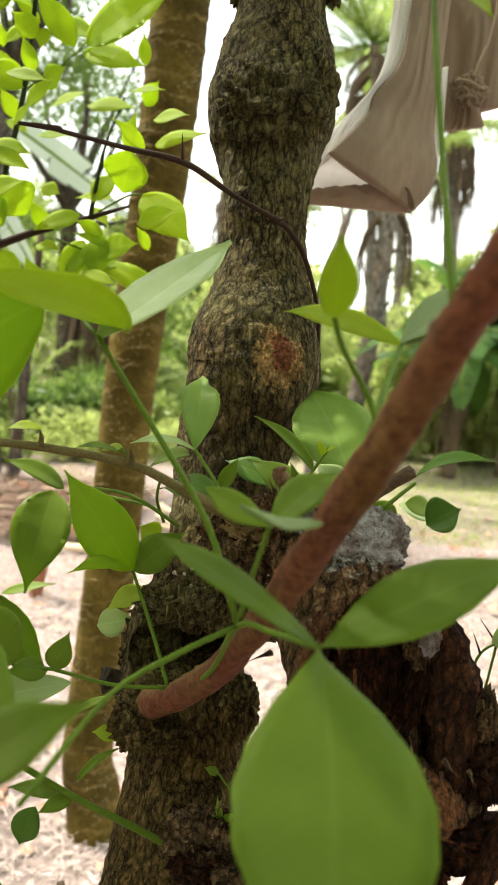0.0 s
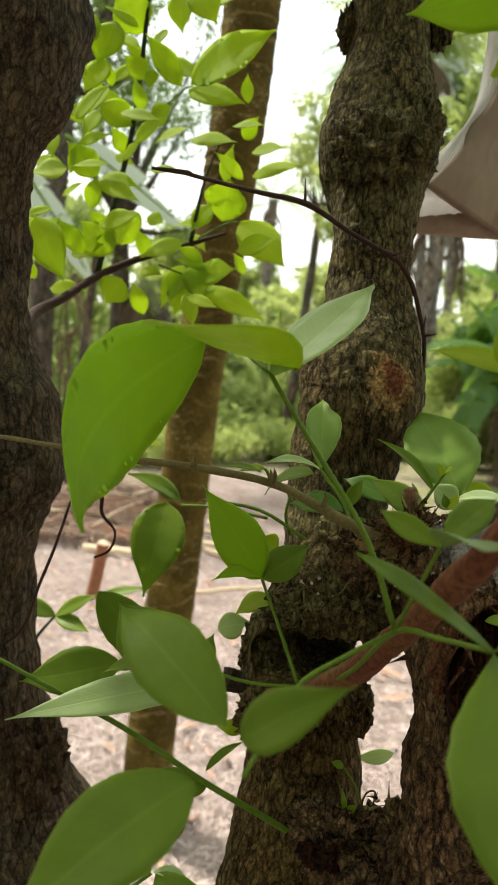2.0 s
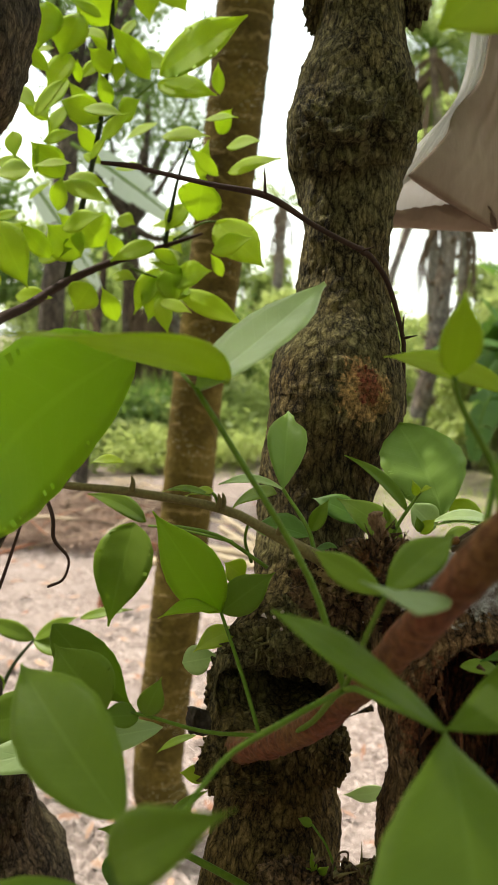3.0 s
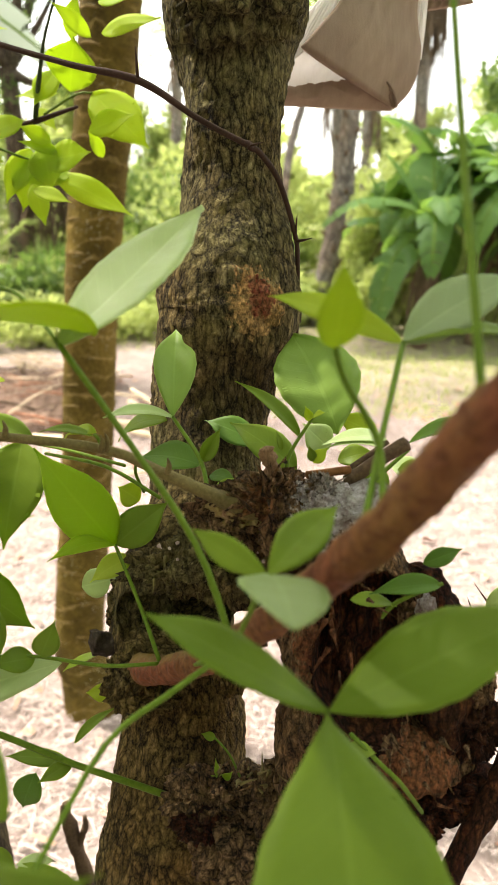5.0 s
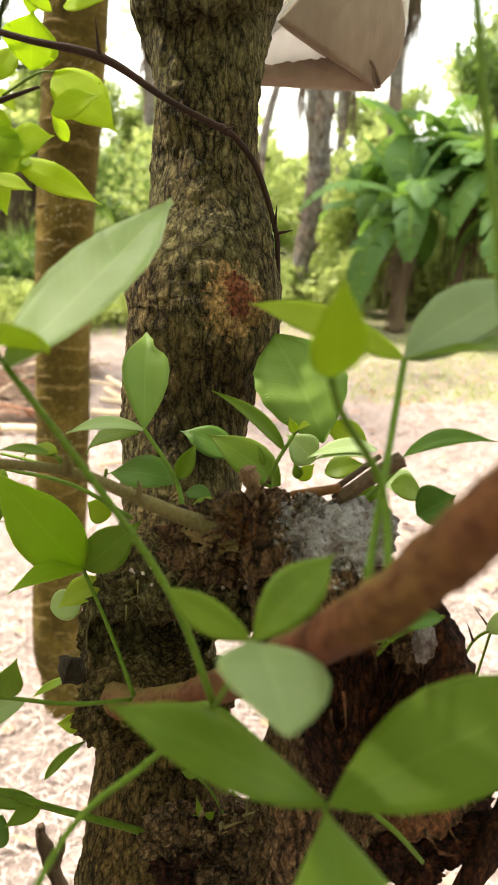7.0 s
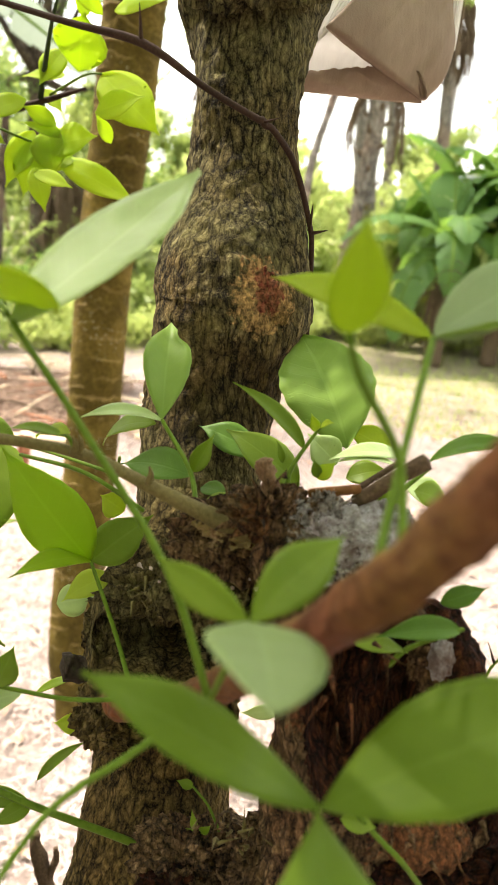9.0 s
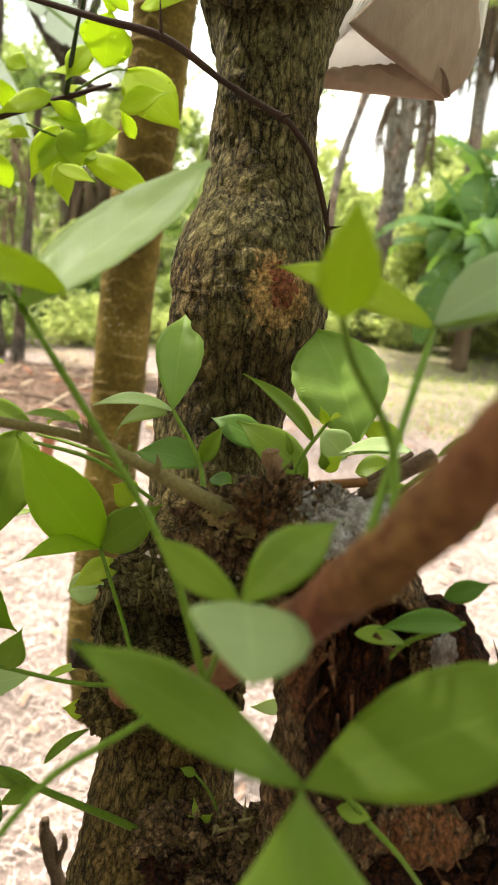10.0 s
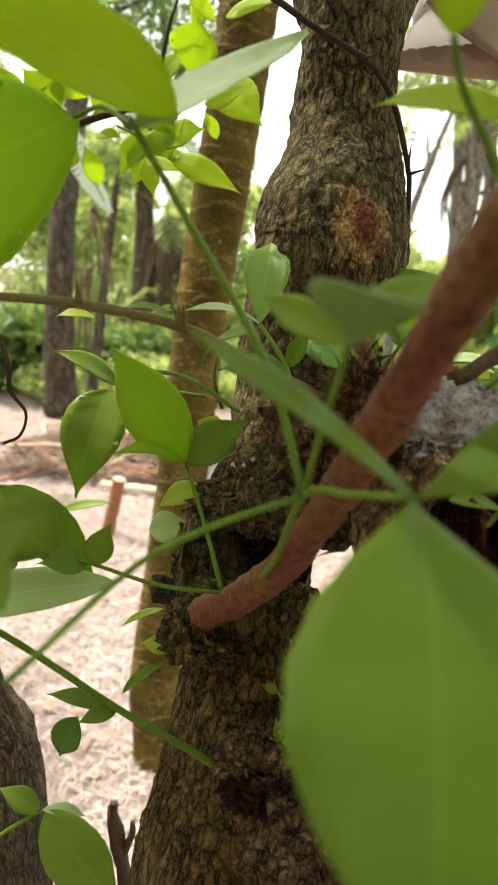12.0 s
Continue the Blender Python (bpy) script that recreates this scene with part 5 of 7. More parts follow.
sprig = shoot(bael, "leafy_sprout", [(*(0.0301, 0.6000, 1.2282), 0.0008), (*(0.0238, 0.6000, 1.2437), 0.0007), (*(0.0151, 0.6000, 1.2556), 0.0006)], M_PETIOLE, seg=6)
leaflet(sprig, (0.0157, 0.6000, 1.2550), (0.0075, 0.6000, 1.2581), 0.005, M_LEAF, face=(0, -0.8, 0.7), n=8)
leaflet(sprig, (0.0184, 0.6000, 1.2273), (0.0157, 0.5980, 1.2427), 0.004, M_LEAF, face=(0, -1, 0.3), n=8)
leaflet(sprig, (0.0173, 0.6000, 1.2264), (0.0090, 0.5980, 1.2309), 0.004, M_LEAF, face=(0, -1, 0.3), n=8)
leaflet(sprig, (0.0202, 0.6000, 1.2268), (0.0257, 0.5980, 1.2332), 0.005, M_LEAF, face=(0, -1, 0.3), n=8)
limb("tendril", [(*(0.0284, 0.6000, 1.2054), 0.0007), (*(0.0275, 0.6000, 1.2241), 0.0007), (*(0.0300, 0.5980, 1.2404), 0.0006), (*(0.0353, 0.5960, 1.2438), 0.0006), (*(0.0350, 0.5980, 1.2327), 0.0005), (*(0.0370, 0.5980, 1.2275), 0.0004)], M_DEAD, bael, "dry curled tendril", seg=5, steps=6)

# the tree's crown overhead, out of view, added to shade the trunk
crown_limbs, crown_at = [], []
for i in range(16):
    a = i * 2.4
    e = np.array([0.0 + 0.9 * math.cos(a) * (0.4 + 0.6 * (i % 5) / 4), 0.62 + 0.62 * math.sin(a) * (0.4 + 0.6 * (i % 4) / 3), 2.65 + 0.6 * (i % 3) / 2])
    crown_limbs.append(tube([(0.05, 0.85, 2.3, 0.014), (*(np.array([0.05, 0.85, 2.35]) * 0.5 + e * 0.5), 0.009), (*e, 0.003)], 6, 4))
    crown_at.append(e)
put("crown_limbs", mesh_from("crown_limbs", *join(*crown_limbs), M_THORN), bael, "thin dark thorny limbs")
put("crown", np_mesh("crown", *scatter_leaves(crown_at, (0.34, 0.30, 0.22), 9000, 0.07, 61, 0.5), M_LEAF), bael, "loose unseen crown of green leaflets, added for shade")

# ---- leaves of a twig on the far side, against the light ----
neighbour = thing("neighbour_trunk", (-0.27, 0.75, 0.0), "dark rough tree trunk with a swollen bark collar", "tree")
NB = [(-0.27, 0.75, -0.02, 0.10), (-0.275, 0.75, 0.6, 0.10), (-0.275, 0.75, 0.98, 0.105), (-0.285, 0.75, 1.10, 0.082), (-0.29, 0.75, 1.165, 0.066), (-0.29, 0.75, 1.20, 0.053), (-0.29, 0.75, 1.32, 0.046), (-0.29, 0.75, 1.355, 0.058), (-0.29, 0.75, 1.40, 0.070),
      (-0.29, 0.75, 1.445, 0.062), (-0.29, 0.75, 1.50, 0.042), (-0.29, 0.75, 1.57, 0.036), (-0.29, 0.75, 1.635, 0.042), (-0.29, 0.75, 1.675, 0.066), (-0.29, 0.75, 1.72, 0.077), (-0.29, 0.75, 1.80, 0.075), (-0.29, 0.75, 1.95, 0.066), (-0.28, 0.76, 2.4, 0.055), (-0.28, 0.78, 3.2, 0.03)]
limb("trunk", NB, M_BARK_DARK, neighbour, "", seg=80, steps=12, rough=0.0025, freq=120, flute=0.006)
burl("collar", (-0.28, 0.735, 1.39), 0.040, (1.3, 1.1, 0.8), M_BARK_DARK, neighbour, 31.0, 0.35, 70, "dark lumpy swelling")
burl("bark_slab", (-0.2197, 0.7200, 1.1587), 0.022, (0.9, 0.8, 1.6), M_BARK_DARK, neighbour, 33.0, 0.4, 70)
limb("vine", [(*(-0.1936, 0.7000, 1.3822), 0.0010), (*(-0.2012, 0.6900, 1.3490), 0.0012), (*(-0.2130, 0.6900, 1.3170), 0.0012), (*(-0.2310, 0.7050, 1.2753), 0.0012), (*(-0.2613, 0.7300, 1.2450), 0.0012)], M_THORN, neighbour, "dark thin vine", seg=6)
limb("vine", [(*(-0.1912, 0.7200, 1.4162), 0.0014), (*(-0.1712, 0.7000, 1.3913), 0.0016), (*(-0.1698, 0.7000, 1.3740), 0.0015), (*(-0.1595, 0.7000, 1.3609), 0.001), (*(-0.1631, 0.7000, 1.3463), 0.001), (*(-0.1742, 0.7000, 1.3397), 0.001)], M_THORN, neighbour, seg=6, steps=6)
arm = limb("side_branch", [(-0.26, 0.76, 1.50, 0.006), (*(-0.2850, 0.8500, 1.5214), 0.0052), (*(-0.2764, 0.9000, 1.5381), 0.0046), (*(-0.2582, 0.9500, 1.5648), 0.0042), (*(-0.2240, 0.9800, 1.5877), 0.0038), (*(-0.1722, 1.0000, 1.6088), 0.0030), (*(-0.1301, 1.0100, 1.6253), 0.0014)], M_THORN, neighbour, "dark side branch with backlit leaves", seg=10)
st1 = limb("leafy_sprout", [(*(-0.2603, 0.9600, 1.5697), 0.0034), (*(-0.2502, 0.9700, 1.6339), 0.0032), (*(-0.2332, 0.9800, 1.7255), 0.0028), (*(-0.2272, 1.0000, 1.8516), 0.0024), (*(-0.2229, 1.0000, 1.9296), 0.0014)], M_STEM_DARK, neighbour, seg=8)
st2 = limb("leafy_sprout", [(*(-0.1680, 1.0000, 1.6127), 0.0026), (*(-0.1618, 1.0000, 1.6495), 0.0022), (*(-0.1538, 1.0000, 1.6859), 0.0014), (*(-0.1365, 1.0000, 1.7309), 0.0009)], M_STEM_DARK, neighbour, seg=8)
st3 = limb("leafy_sprout", [(*(-0.2332, 0.9800, 1.7255), 0.0013), (*(-0.2034, 0.9800, 1.7455), 0.0012), (*(-0.1760, 0.9800, 1.7686), 0.001)], M_PETIOLE, neighbour, seg=6)
st4 = limb("leafy_sprout", [(*(-0.2009, 0.9900, 1.5852), 0.0012), (*(-0.1571, 1.0000, 1.5671), 0.001), (*(-0.1881, 1.0000, 1.5434), 0.0008)], M_PETIOLE, neighbour, seg=6)
st5 = limb("leafy_sprout", [(*(-0.1599, 1.0000, 1.6162), 0.0012), (*(-0.1293, 1.0000, 1.6342), 0.0011), (*(-0.1137, 1.0000, 1.6362), 0.0008)], M_PETIOLE, neighbour, seg=6)
leaflet(st3, (-0.1726, 0.9800, 1.7721), (-0.0854, 0.9700, 1.8234), 0.053, M_LEAF_BACKLIT, droop=0.04, fold=0.07, face=(0.2, -1, 0.6))
leaflet(st3, (-0.1752, 0.9800, 1.7641), (-0.1131, 0.9700, 1.7508), 0.031, M_LEAF_BACKLIT, droop=0.04, fold=0.07, face=(0, -1, 0.5))
leaflet(st3, (-0.1833, 0.9800, 1.7689), (-0.2207, 0.9700, 1.8159), 0.028, M_LEAF_BACKLIT, droop=0.04, fold=0.07, face=(0.3, -1, 0.2))
leaflet(st1, (-0.2315, 0.9800, 1.7290), (-0.2736, 0.9700, 1.7467), 0.035, M_LEAF_BACKLIT, droop=0.04, fold=0.07, face=(0, -1, 0.5))
leaflet(st3, (-0.2143, 0.9800, 1.7308), (-0.1886, 0.9700, 1.7469), 0.027, M_LEAF_BACKLIT, droop=0.04, fold=0.07, face=(0, -1, 0.4))
leaflet(st2, (-0.1345, 1.0000, 1.6364), (-0.1246, 0.9800, 1.6780), 0.049, M_LEAF_BACKLIT, droop=0.04, fold=0.07, face=(0, -1, 0.4), shape=0.5)
leaflet(st5, (-0.1144, 1.0000, 1.6362), (-0.0601, 0.9800, 1.5884), 0.045, M_LEAF_BACKLIT, droop=0.04, fold=0.07, face=(0.2, -1, 0.3))
leaflet(st2, (-0.1038, 1.0000, 1.6851), (-0.0487, 0.9800, 1.6952), 0.022, M_LEAF_BACKLIT, droop=0.04, fold=0.07, face=(0, -0.9, 0.6))
leaflet(st2, (-0.1061, 1.0000, 1.7104), (-0.0672, 0.9800, 1.7115), 0.020, M_LEAF_BACKLIT, droop=0.04, fold=0.07, face=(0, -0.9, 0.6))
leaflet(st2, (-0.1163, 1.0000, 1.7241), (-0.0986, 0.9800, 1.7420), 0.020, M_LEAF_BACKLIT, droop=0.04, fold=0.07, face=(0.3, -1, 0.3))
leaflet(st2, (-0.1136, 1.0000, 1.6817), (-0.1445, 0.9800, 1.7049), 0.016, M_LEAF_BACKLIT, droop=0.04, fold=0.07, face=(0, -1, 0.4))
leaflet(st4, (-0.1531, 1.0000, 1.5642), (-0.0755, 0.9800, 1.5285), 0.027, M_LEAF_BACKLIT, droop=0.04, fold=0.07, face=(0, -0.9, 0.5))
leaflet(st4, (-0.1608, 1.0000, 1.5749), (-0.1138, 0.9800, 1.5842), 0.034, M_LEAF_BACKLIT, droop=0.04, fold=0.07, face=(0, -1, 0.5))
leaflet(st4, (-0.1743, 1.0000, 1.5866), (-0.1944, 0.9800, 1.5370), 0.027, M_LEAF_BACKLIT, droop=0.04, fold=0.07, face=(0, -1, 0.3))
leaflet(st4, (-0.1676, 1.0000, 1.5820), (-0.1794, 0.9800, 1.5293), 0.034, M_LEAF_BACKLIT, droop=0.04, fold=0.07, face=(0, -1, 0.3))
leaflet(st4, (-0.1615, 1.0000, 1.5885), (-0.1514, 0.9800, 1.5475), 0.034, M_LEAF_BACKLIT, droop=0.04, fold=0.07, face=(0, -1, 0.3))
leaflet(st4, (-0.2210, 0.9900, 1.5780), (-0.1930, 0.9800, 1.5725), 0.020, M_LEAF_BACKLIT, droop=0.04, fold=0.07, face=(0, -0.7, 0.8))
leaflet(st1, (-0.2247, 0.9700, 1.6044), (-0.2479, 0.9600, 1.6346), 0.047, M_LEAF_BACKLIT, droop=0.04, fold=0.07, face=(0, -1, 0.3), shape=0.5)
leaflet(st1, (-0.2450, 0.9600, 1.5914), (-0.2774, 0.9500, 1.6221), 0.040, M_LEAF_BACKLIT, droop=0.04, fold=0.07, face=(0, -1, 0.3))
leaflet(st1, (-0.2639, 0.9600, 1.6691), (-0.2946, 0.9500, 1.7011), 0.031, M_LEAF_BACKLIT, droop=0.04, fold=0.07, face=(0, -1, 0.3))
leaflet(st1, (-0.2938, 0.9500, 1.6740), (-0.3298, 0.9400, 1.6656), 0.031, M_LEAF_BACKLIT, droop=0.04, fold=0.07, face=(0, -0.8, 0.6))
leaflet(st1, (-0.2650, 0.9600, 1.6650), (-0.2127, 0.9500, 1.6425), 0.022, M_LEAF_BACKLIT, droop=0.04, fold=0.07, face=(0, -0.8, 0.6))
leaflet(st1, (-0.3145, 0.9200, 1.6192), (-0.2794, 0.9100, 1.5554), 0.040, M_LEAF_BACKLIT, droop=0.04, fold=0.07, face=(0, -1, 0.2))
leaflet(st1, (-0.2306, 0.9500, 1.5646), (-0.2479, 0.9500, 1.5370), 0.036, M_LEAF_BACKLIT, droop=0.04, fold=0.07, face=(0, -1, 0.2))
leaflet(st1, (-0.2135, 0.9800, 1.6344), (-0.1945, 0.9800, 1.6277), 0.020, M_LEAF_BACKLIT, droop=0.04, fold=0.07, face=(0, -0.8, 0.6))
leaflet(st1, (-0.2305, 1.0000, 1.8288), (-0.2603, 0.9900, 1.8660), 0.045, M_LEAF_BACKLIT, droop=0.04, fold=0.07, face=(0, -1, 0.3))
leaflet(st1, (-0.2865, 0.9700, 1.8372), (-0.2905, 0.9600, 1.7863), 0.045, M_LEAF_BACKLIT, droop=0.04, fold=0.07, face=(0, -1, 0.3))
leaflet(st1, (-0.2560, 0.9800, 1.8312), (-0.2712, 0.9700, 1.7822), 0.038, M_LEAF_BACKLIT, droop=0.04, fold=0.07, face=(0, -1, 0.3))
leaflet(st1, (-0.2636, 0.9800, 1.7917), (-0.2850, 0.9700, 1.7565), 0.031, M_LEAF_BACKLIT, droop=0.04, fold=0.07, face=(0, -1, 0.4))
leaflet(st1, (-0.1937, 1.0000, 1.8692), (-0.1869, 0.9900, 1.8248), 0.027, M_LEAF_BACKLIT, droop=0.04, fold=0.07, face=(0, -1, 0.3))
leaflet(st1, (-0.1775, 1.0000, 1.8752), (-0.1495, 0.9900, 1.8353), 0.036, M_LEAF_BACKLIT, droop=0.04, fold=0.07, face=(0, -1, 0.3))
leaflet(st1, (-0.2213, 0.9800, 1.7761), (-0.2426, 0.9700, 1.7943), 0.025, M_LEAF_BACKLIT, droop=0.04, fold=0.07, face=(0, -1, 0.4))

nsp = limb("leafy_sprout", [(-0.33, 0.80, 1.02, 0.003), (*(-0.3410, 0.9600, 1.0968), 0.0026), (*(-0.3327, 0.9900, 1.1324), 0.0023), (*(-0.3110, 1.0000, 1.1623), 0.0016)], M_STEM_DARK, neighbour, seg=8)
for tip, w in (((-0.3679, 0.9800, 1.1903), 0.022), ((-0.2567, 1.0000, 1.1953), 0.019), ((-0.2608, 0.9800, 1.1534), 0.020)):
    leaflet(nsp, (-0.3110, 1.0000, 1.1623), tip, w, M_LEAF, face=(0, -0.7, 0.8), droop=0.05)
leaflet(nsp, (-0.2566, 1.0000, 1.1925), (-0.1944, 1.0000, 1.2084), 0.014, M_LEAF, face=(0, -0.6, 0.9), droop=0.05)
leaflet(nsp, (-0.3333, 0.9600, 1.1118), (-0.3566, 0.9500, 1.1481), 0.030, M_LEAF, face=(0.2, -1, 0.3), droop=0.05)
rng_leaf = np.random.default_rng(17)
for stem, anchor, n, spread in ((st1, (-0.2802, 0.9900, 1.8234), 16, 0.05), (st1, (-0.2856, 0.9500, 1.6459), 9, 0.05), (st1, (-0.2627, 0.9700, 1.7445), 14, 0.06), (st1, (-0.2103, 0.9800, 1.7717), 10, 0.05), (st1, (-0.2495, 0.9700, 1.6632), 8, 0.05), (st4, (-0.1830, 1.0000, 1.5687), 9, 0.035), (st2, (-0.1333, 1.0100, 1.6770), 6, 0.04), (st1, (-0.1908, 1.0200, 1.8840), 8, 0.05), (arm, (-0.2920, 0.9400, 1.5747), 5, 0.03)):
    for i in range(n):
        o = np.array(anchor) + rng_leaf.normal(0, 1, 3) * np.array([spread, 0.03, spread])
        a = rng_leaf.uniform(0, 6.28)
        L = rng_leaf.uniform(0.03, 0.055)
        leaflet(stem, o, o + np.array([math.cos(a), -0.25, 0.7 * math.sin(a)]) * L, L * rng_leaf.uniform(0.36, 0.5), M_LEAF_BACKLIT, droop=0.04, fold=0.07, face=(rng_leaf.uniform(-0.4, 0.4), -1, rng_leaf.uniform(0.2, 1.0)), n=8)

# ---- hanging sack ----
def build_sack():
    """A tied, creased bag: a pillow with folded corner below and a gathered neck."""
    sack = thing("hanging_sack", (0.1283, 0.9600, 1.6944), "brown cloth sack tied up with twine, sunlit parts painted white", "sack")

    def shell(name, left, right, front, back, seed, material, label="", crease=0.003, fan=6.0, frayed=0.0):
        """A closed cloth volume between two edges that run from bottom to top, bulging to the front and to the back."""
        nu, nv = 46, 46
        Lp, Rp = spline(left, 30), spline(right, 30)
        V, Fs = [], []
        for sgn, puff in ((-1, front), (1, back)):
            for j in range(nv + 1):
                v = j / nv
                a = np.array([np.interp(v * (len(Lp) - 1), range(len(Lp)), Lp[:, c]) for c in range(3)])
                b = np.array([np.interp(v * (len(Rp) - 1), range(len(Rp)), Rp[:, c]) for c in range(3)])
                for i in range(nu + 1):
                    u = i / nu
                    p = a * (1 - u) + b * u
                    if frayed:
                        p = p + np.array([0, 0, frayed * noise.fractal(Vector((u * 14, seed, 0)), 1.0, 2.0, 4) * v])
                    rim = min(1.0, (max(0.0, math.sin(math.pi * u)) ** 0.5) * (max(0.0, math.sin(math.pi * (0.06 + 0.90 * v))) ** 0.5))
                    fold = 1 - abs(noise.noise(Vector((u * fan + seed, v * 1.6, seed)))) * 2
                    wob = noise.fractal(Vector(p * 30) + Vector((seed, 0, 0)), 1.0, 2.0, 3)
                    y = sgn * (puff * rim * (1 + 0.25 * wob) + crease * fold * rim + 0.0005) + 0.002 * wob
                    V.append(p + np.array([0, y, 0]))
        m, w = (nu + 1) * (nv + 1), nu + 1
        for sd in (0, 1):
            for j in range(nv):
                for i in range(nu):
                    q = [sd * m + j * w + i, sd * m + j * w + i + 1, sd * m + (j + 1) * w + i + 1, sd * m + (j + 1) * w + i]
                    Fs.append(tuple(q) if sd == 0 else tuple(reversed(q)))
        edge = [i for i in range(w)] + [j * w + nu for j in range(1, nv + 1)] + [nv * w + i for i in range(nu - 1, -1, -1)] + [j * w for j in range(nv - 1, 0, -1)]
        for k in range(len(edge)):
            p, q = edge[k], edge[(k + 1) % len(edge)]
            Fs.append((p, m + p, m + q, q))
        put(name, mesh_from(name, V, Fs, material), sack, label)

    def pillow(quad, thick, n, seed, material, name, label="", amp=0.006):
        a, b, d, e = quad
        shell(name, [tuple(a), tuple((a + e) / 2), tuple(e)], [tuple(b), tuple((b + d) / 2), tuple(d)], thick, thick, seed, material, label, amp * 0.5)

    # the front corner of the bag: its lower hem runs from the side seam down to the tip
    shell("body", [(0.0667, 0.870, 1.6558), (0.0974, 0.893, 1.6935), (0.1046, 0.905, 1.7174), (0.1277, 0.920, 1.7513), (0.1365, 0.940, 1.8114), (0.1421, 0.955, 1.8570)],
          [(0.1522, 0.925, 1.6223), (0.1676, 0.935, 1.6406), (0.1745, 0.945, 1.6690), (0.1697, 0.950, 1.7007), (0.1726, 0.955, 1.7609), (0.1780, 0.965, 1.8644)], 0.010, 0.020, 1.0, M_SACK, "brownish sagging cloth", 0.003)
    # sunlit strip of the underside between hem and fold, painted white
    shell("pale_panel", [(0.0526, 0.903, 1.6280), (0.0604, 0.900, 1.6506), (0.0670, 0.886, 1.6600)], [(0.1310, 0.928, 1.6400), (0.1330, 0.930, 1.6440), (0.1340, 0.932, 1.6480)], 0.001, 0.004, 3.0, M_SACK_SUNLIT, "panel painted white for the sun on it", 0.001)
    shell("bottom_fold", [(0.0539, 0.905, 1.6197), (0.0490, 0.899, 1.6250), (0.0526, 0.897, 1.6310)], [(0.1522, 0.930, 1.6215), (0.1440, 0.924, 1.6330), (0.1300, 0.917, 1.6450)], 0.005, 0.012, 2.0, M_SACK, "folded brown underside", 0.0015, 5.0, 0.0018)
    shell("corner_fold", [(0.1490, 0.921, 1.6230), (0.1400, 0.921, 1.6330), (0.1325, 0.917, 1.6440)], [(0.1540, 0.920, 1.6230), (0.1500, 0.916, 1.6330), (0.1440, 0.912, 1.6400)], 0.002, 0.004, 9.0, M_SACK, "creased corner", 0.003, 9.0)
    # sunlit rim along the side, and behind the far edge, painted white
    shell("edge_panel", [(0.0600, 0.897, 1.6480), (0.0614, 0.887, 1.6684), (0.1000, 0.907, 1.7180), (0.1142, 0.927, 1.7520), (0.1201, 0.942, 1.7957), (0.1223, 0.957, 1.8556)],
          [(0.0690, 0.882, 1.6540), (0.1000, 0.900, 1.6945), (0.1066, 0.910, 1.7180), (0.1300, 0.926, 1.7520), (0.1390, 0.945, 1.8114), (0.1440, 0.960, 1.8570)], 0.003, 0.004, 5.0, M_SACK_SUNLIT, "frayed edge painted pale as sunlit", 0.003, 10.0)
    shell("side_panel", [(0.1705, 0.952, 1.6640), (0.1690, 0.954, 1.7007), (0.1720, 0.960, 1.7609)], [(0.1780, 0.955, 1.6660), (0.1795, 0.958, 1.7027), (0.1805, 0.966, 1.7648)], 0.002, 0.003, 8.0, M_SACK_SUNLIT, "", 0.002)
    u = [np.array(p) for p in ((0.1747, 0.9900, 1.7223), (0.2518, 1.0000, 1.7446), (0.2617, 1.0200, 1.8862), (0.1617, 1.0000, 1.8696))]
    pillow(u, 0.014, 24, 4.0, M_SACK, "upper_fold", amp=0.012)
    h = [np.array(p) for p in ((0.1749, 0.9650, 1.7045), (0.2202, 0.9650, 1.7122), (0.2044, 0.9620, 1.7504), (0.1883, 0.9620, 1.7492))]
    pillow(h, 0.006, 20, 7.0, M_SACK, "frill", "pleated frill below the knot", amp=0.012)
    # gathered neck and twine
    k = (0.1994, 0.9550, 1.7402)
    burl("neck", k, 0.011, (1.5, 0.8, 1.3), M_SACK, sack, 41.0, 0.35, 80, "gathered, tied neck")
    ring = [(k[0] + 0.015 * math.cos(a), k[1] + 0.010 * math.sin(a), k[2] + 0.004 + 0.003 * math.sin(2 * a), 0.0014) for a in np.linspace(0, 6.1, 16)]
    limb("twine", ring, M_TWINE, sack, seg=6, steps=2)
    limb("twine", [(*k, 0.0012), (k[0] + 0.02, k[1] + 0.01, k[2] + 0.12, 0.0012), (k[0] - 0.05, k[1] - 0.02, k[2] + 0.45, 0.0012), (0.06, 0.86, 2.35, 0.0012)], M_TWINE, sack, "twine to the tree above", seg=6)


build_sack()

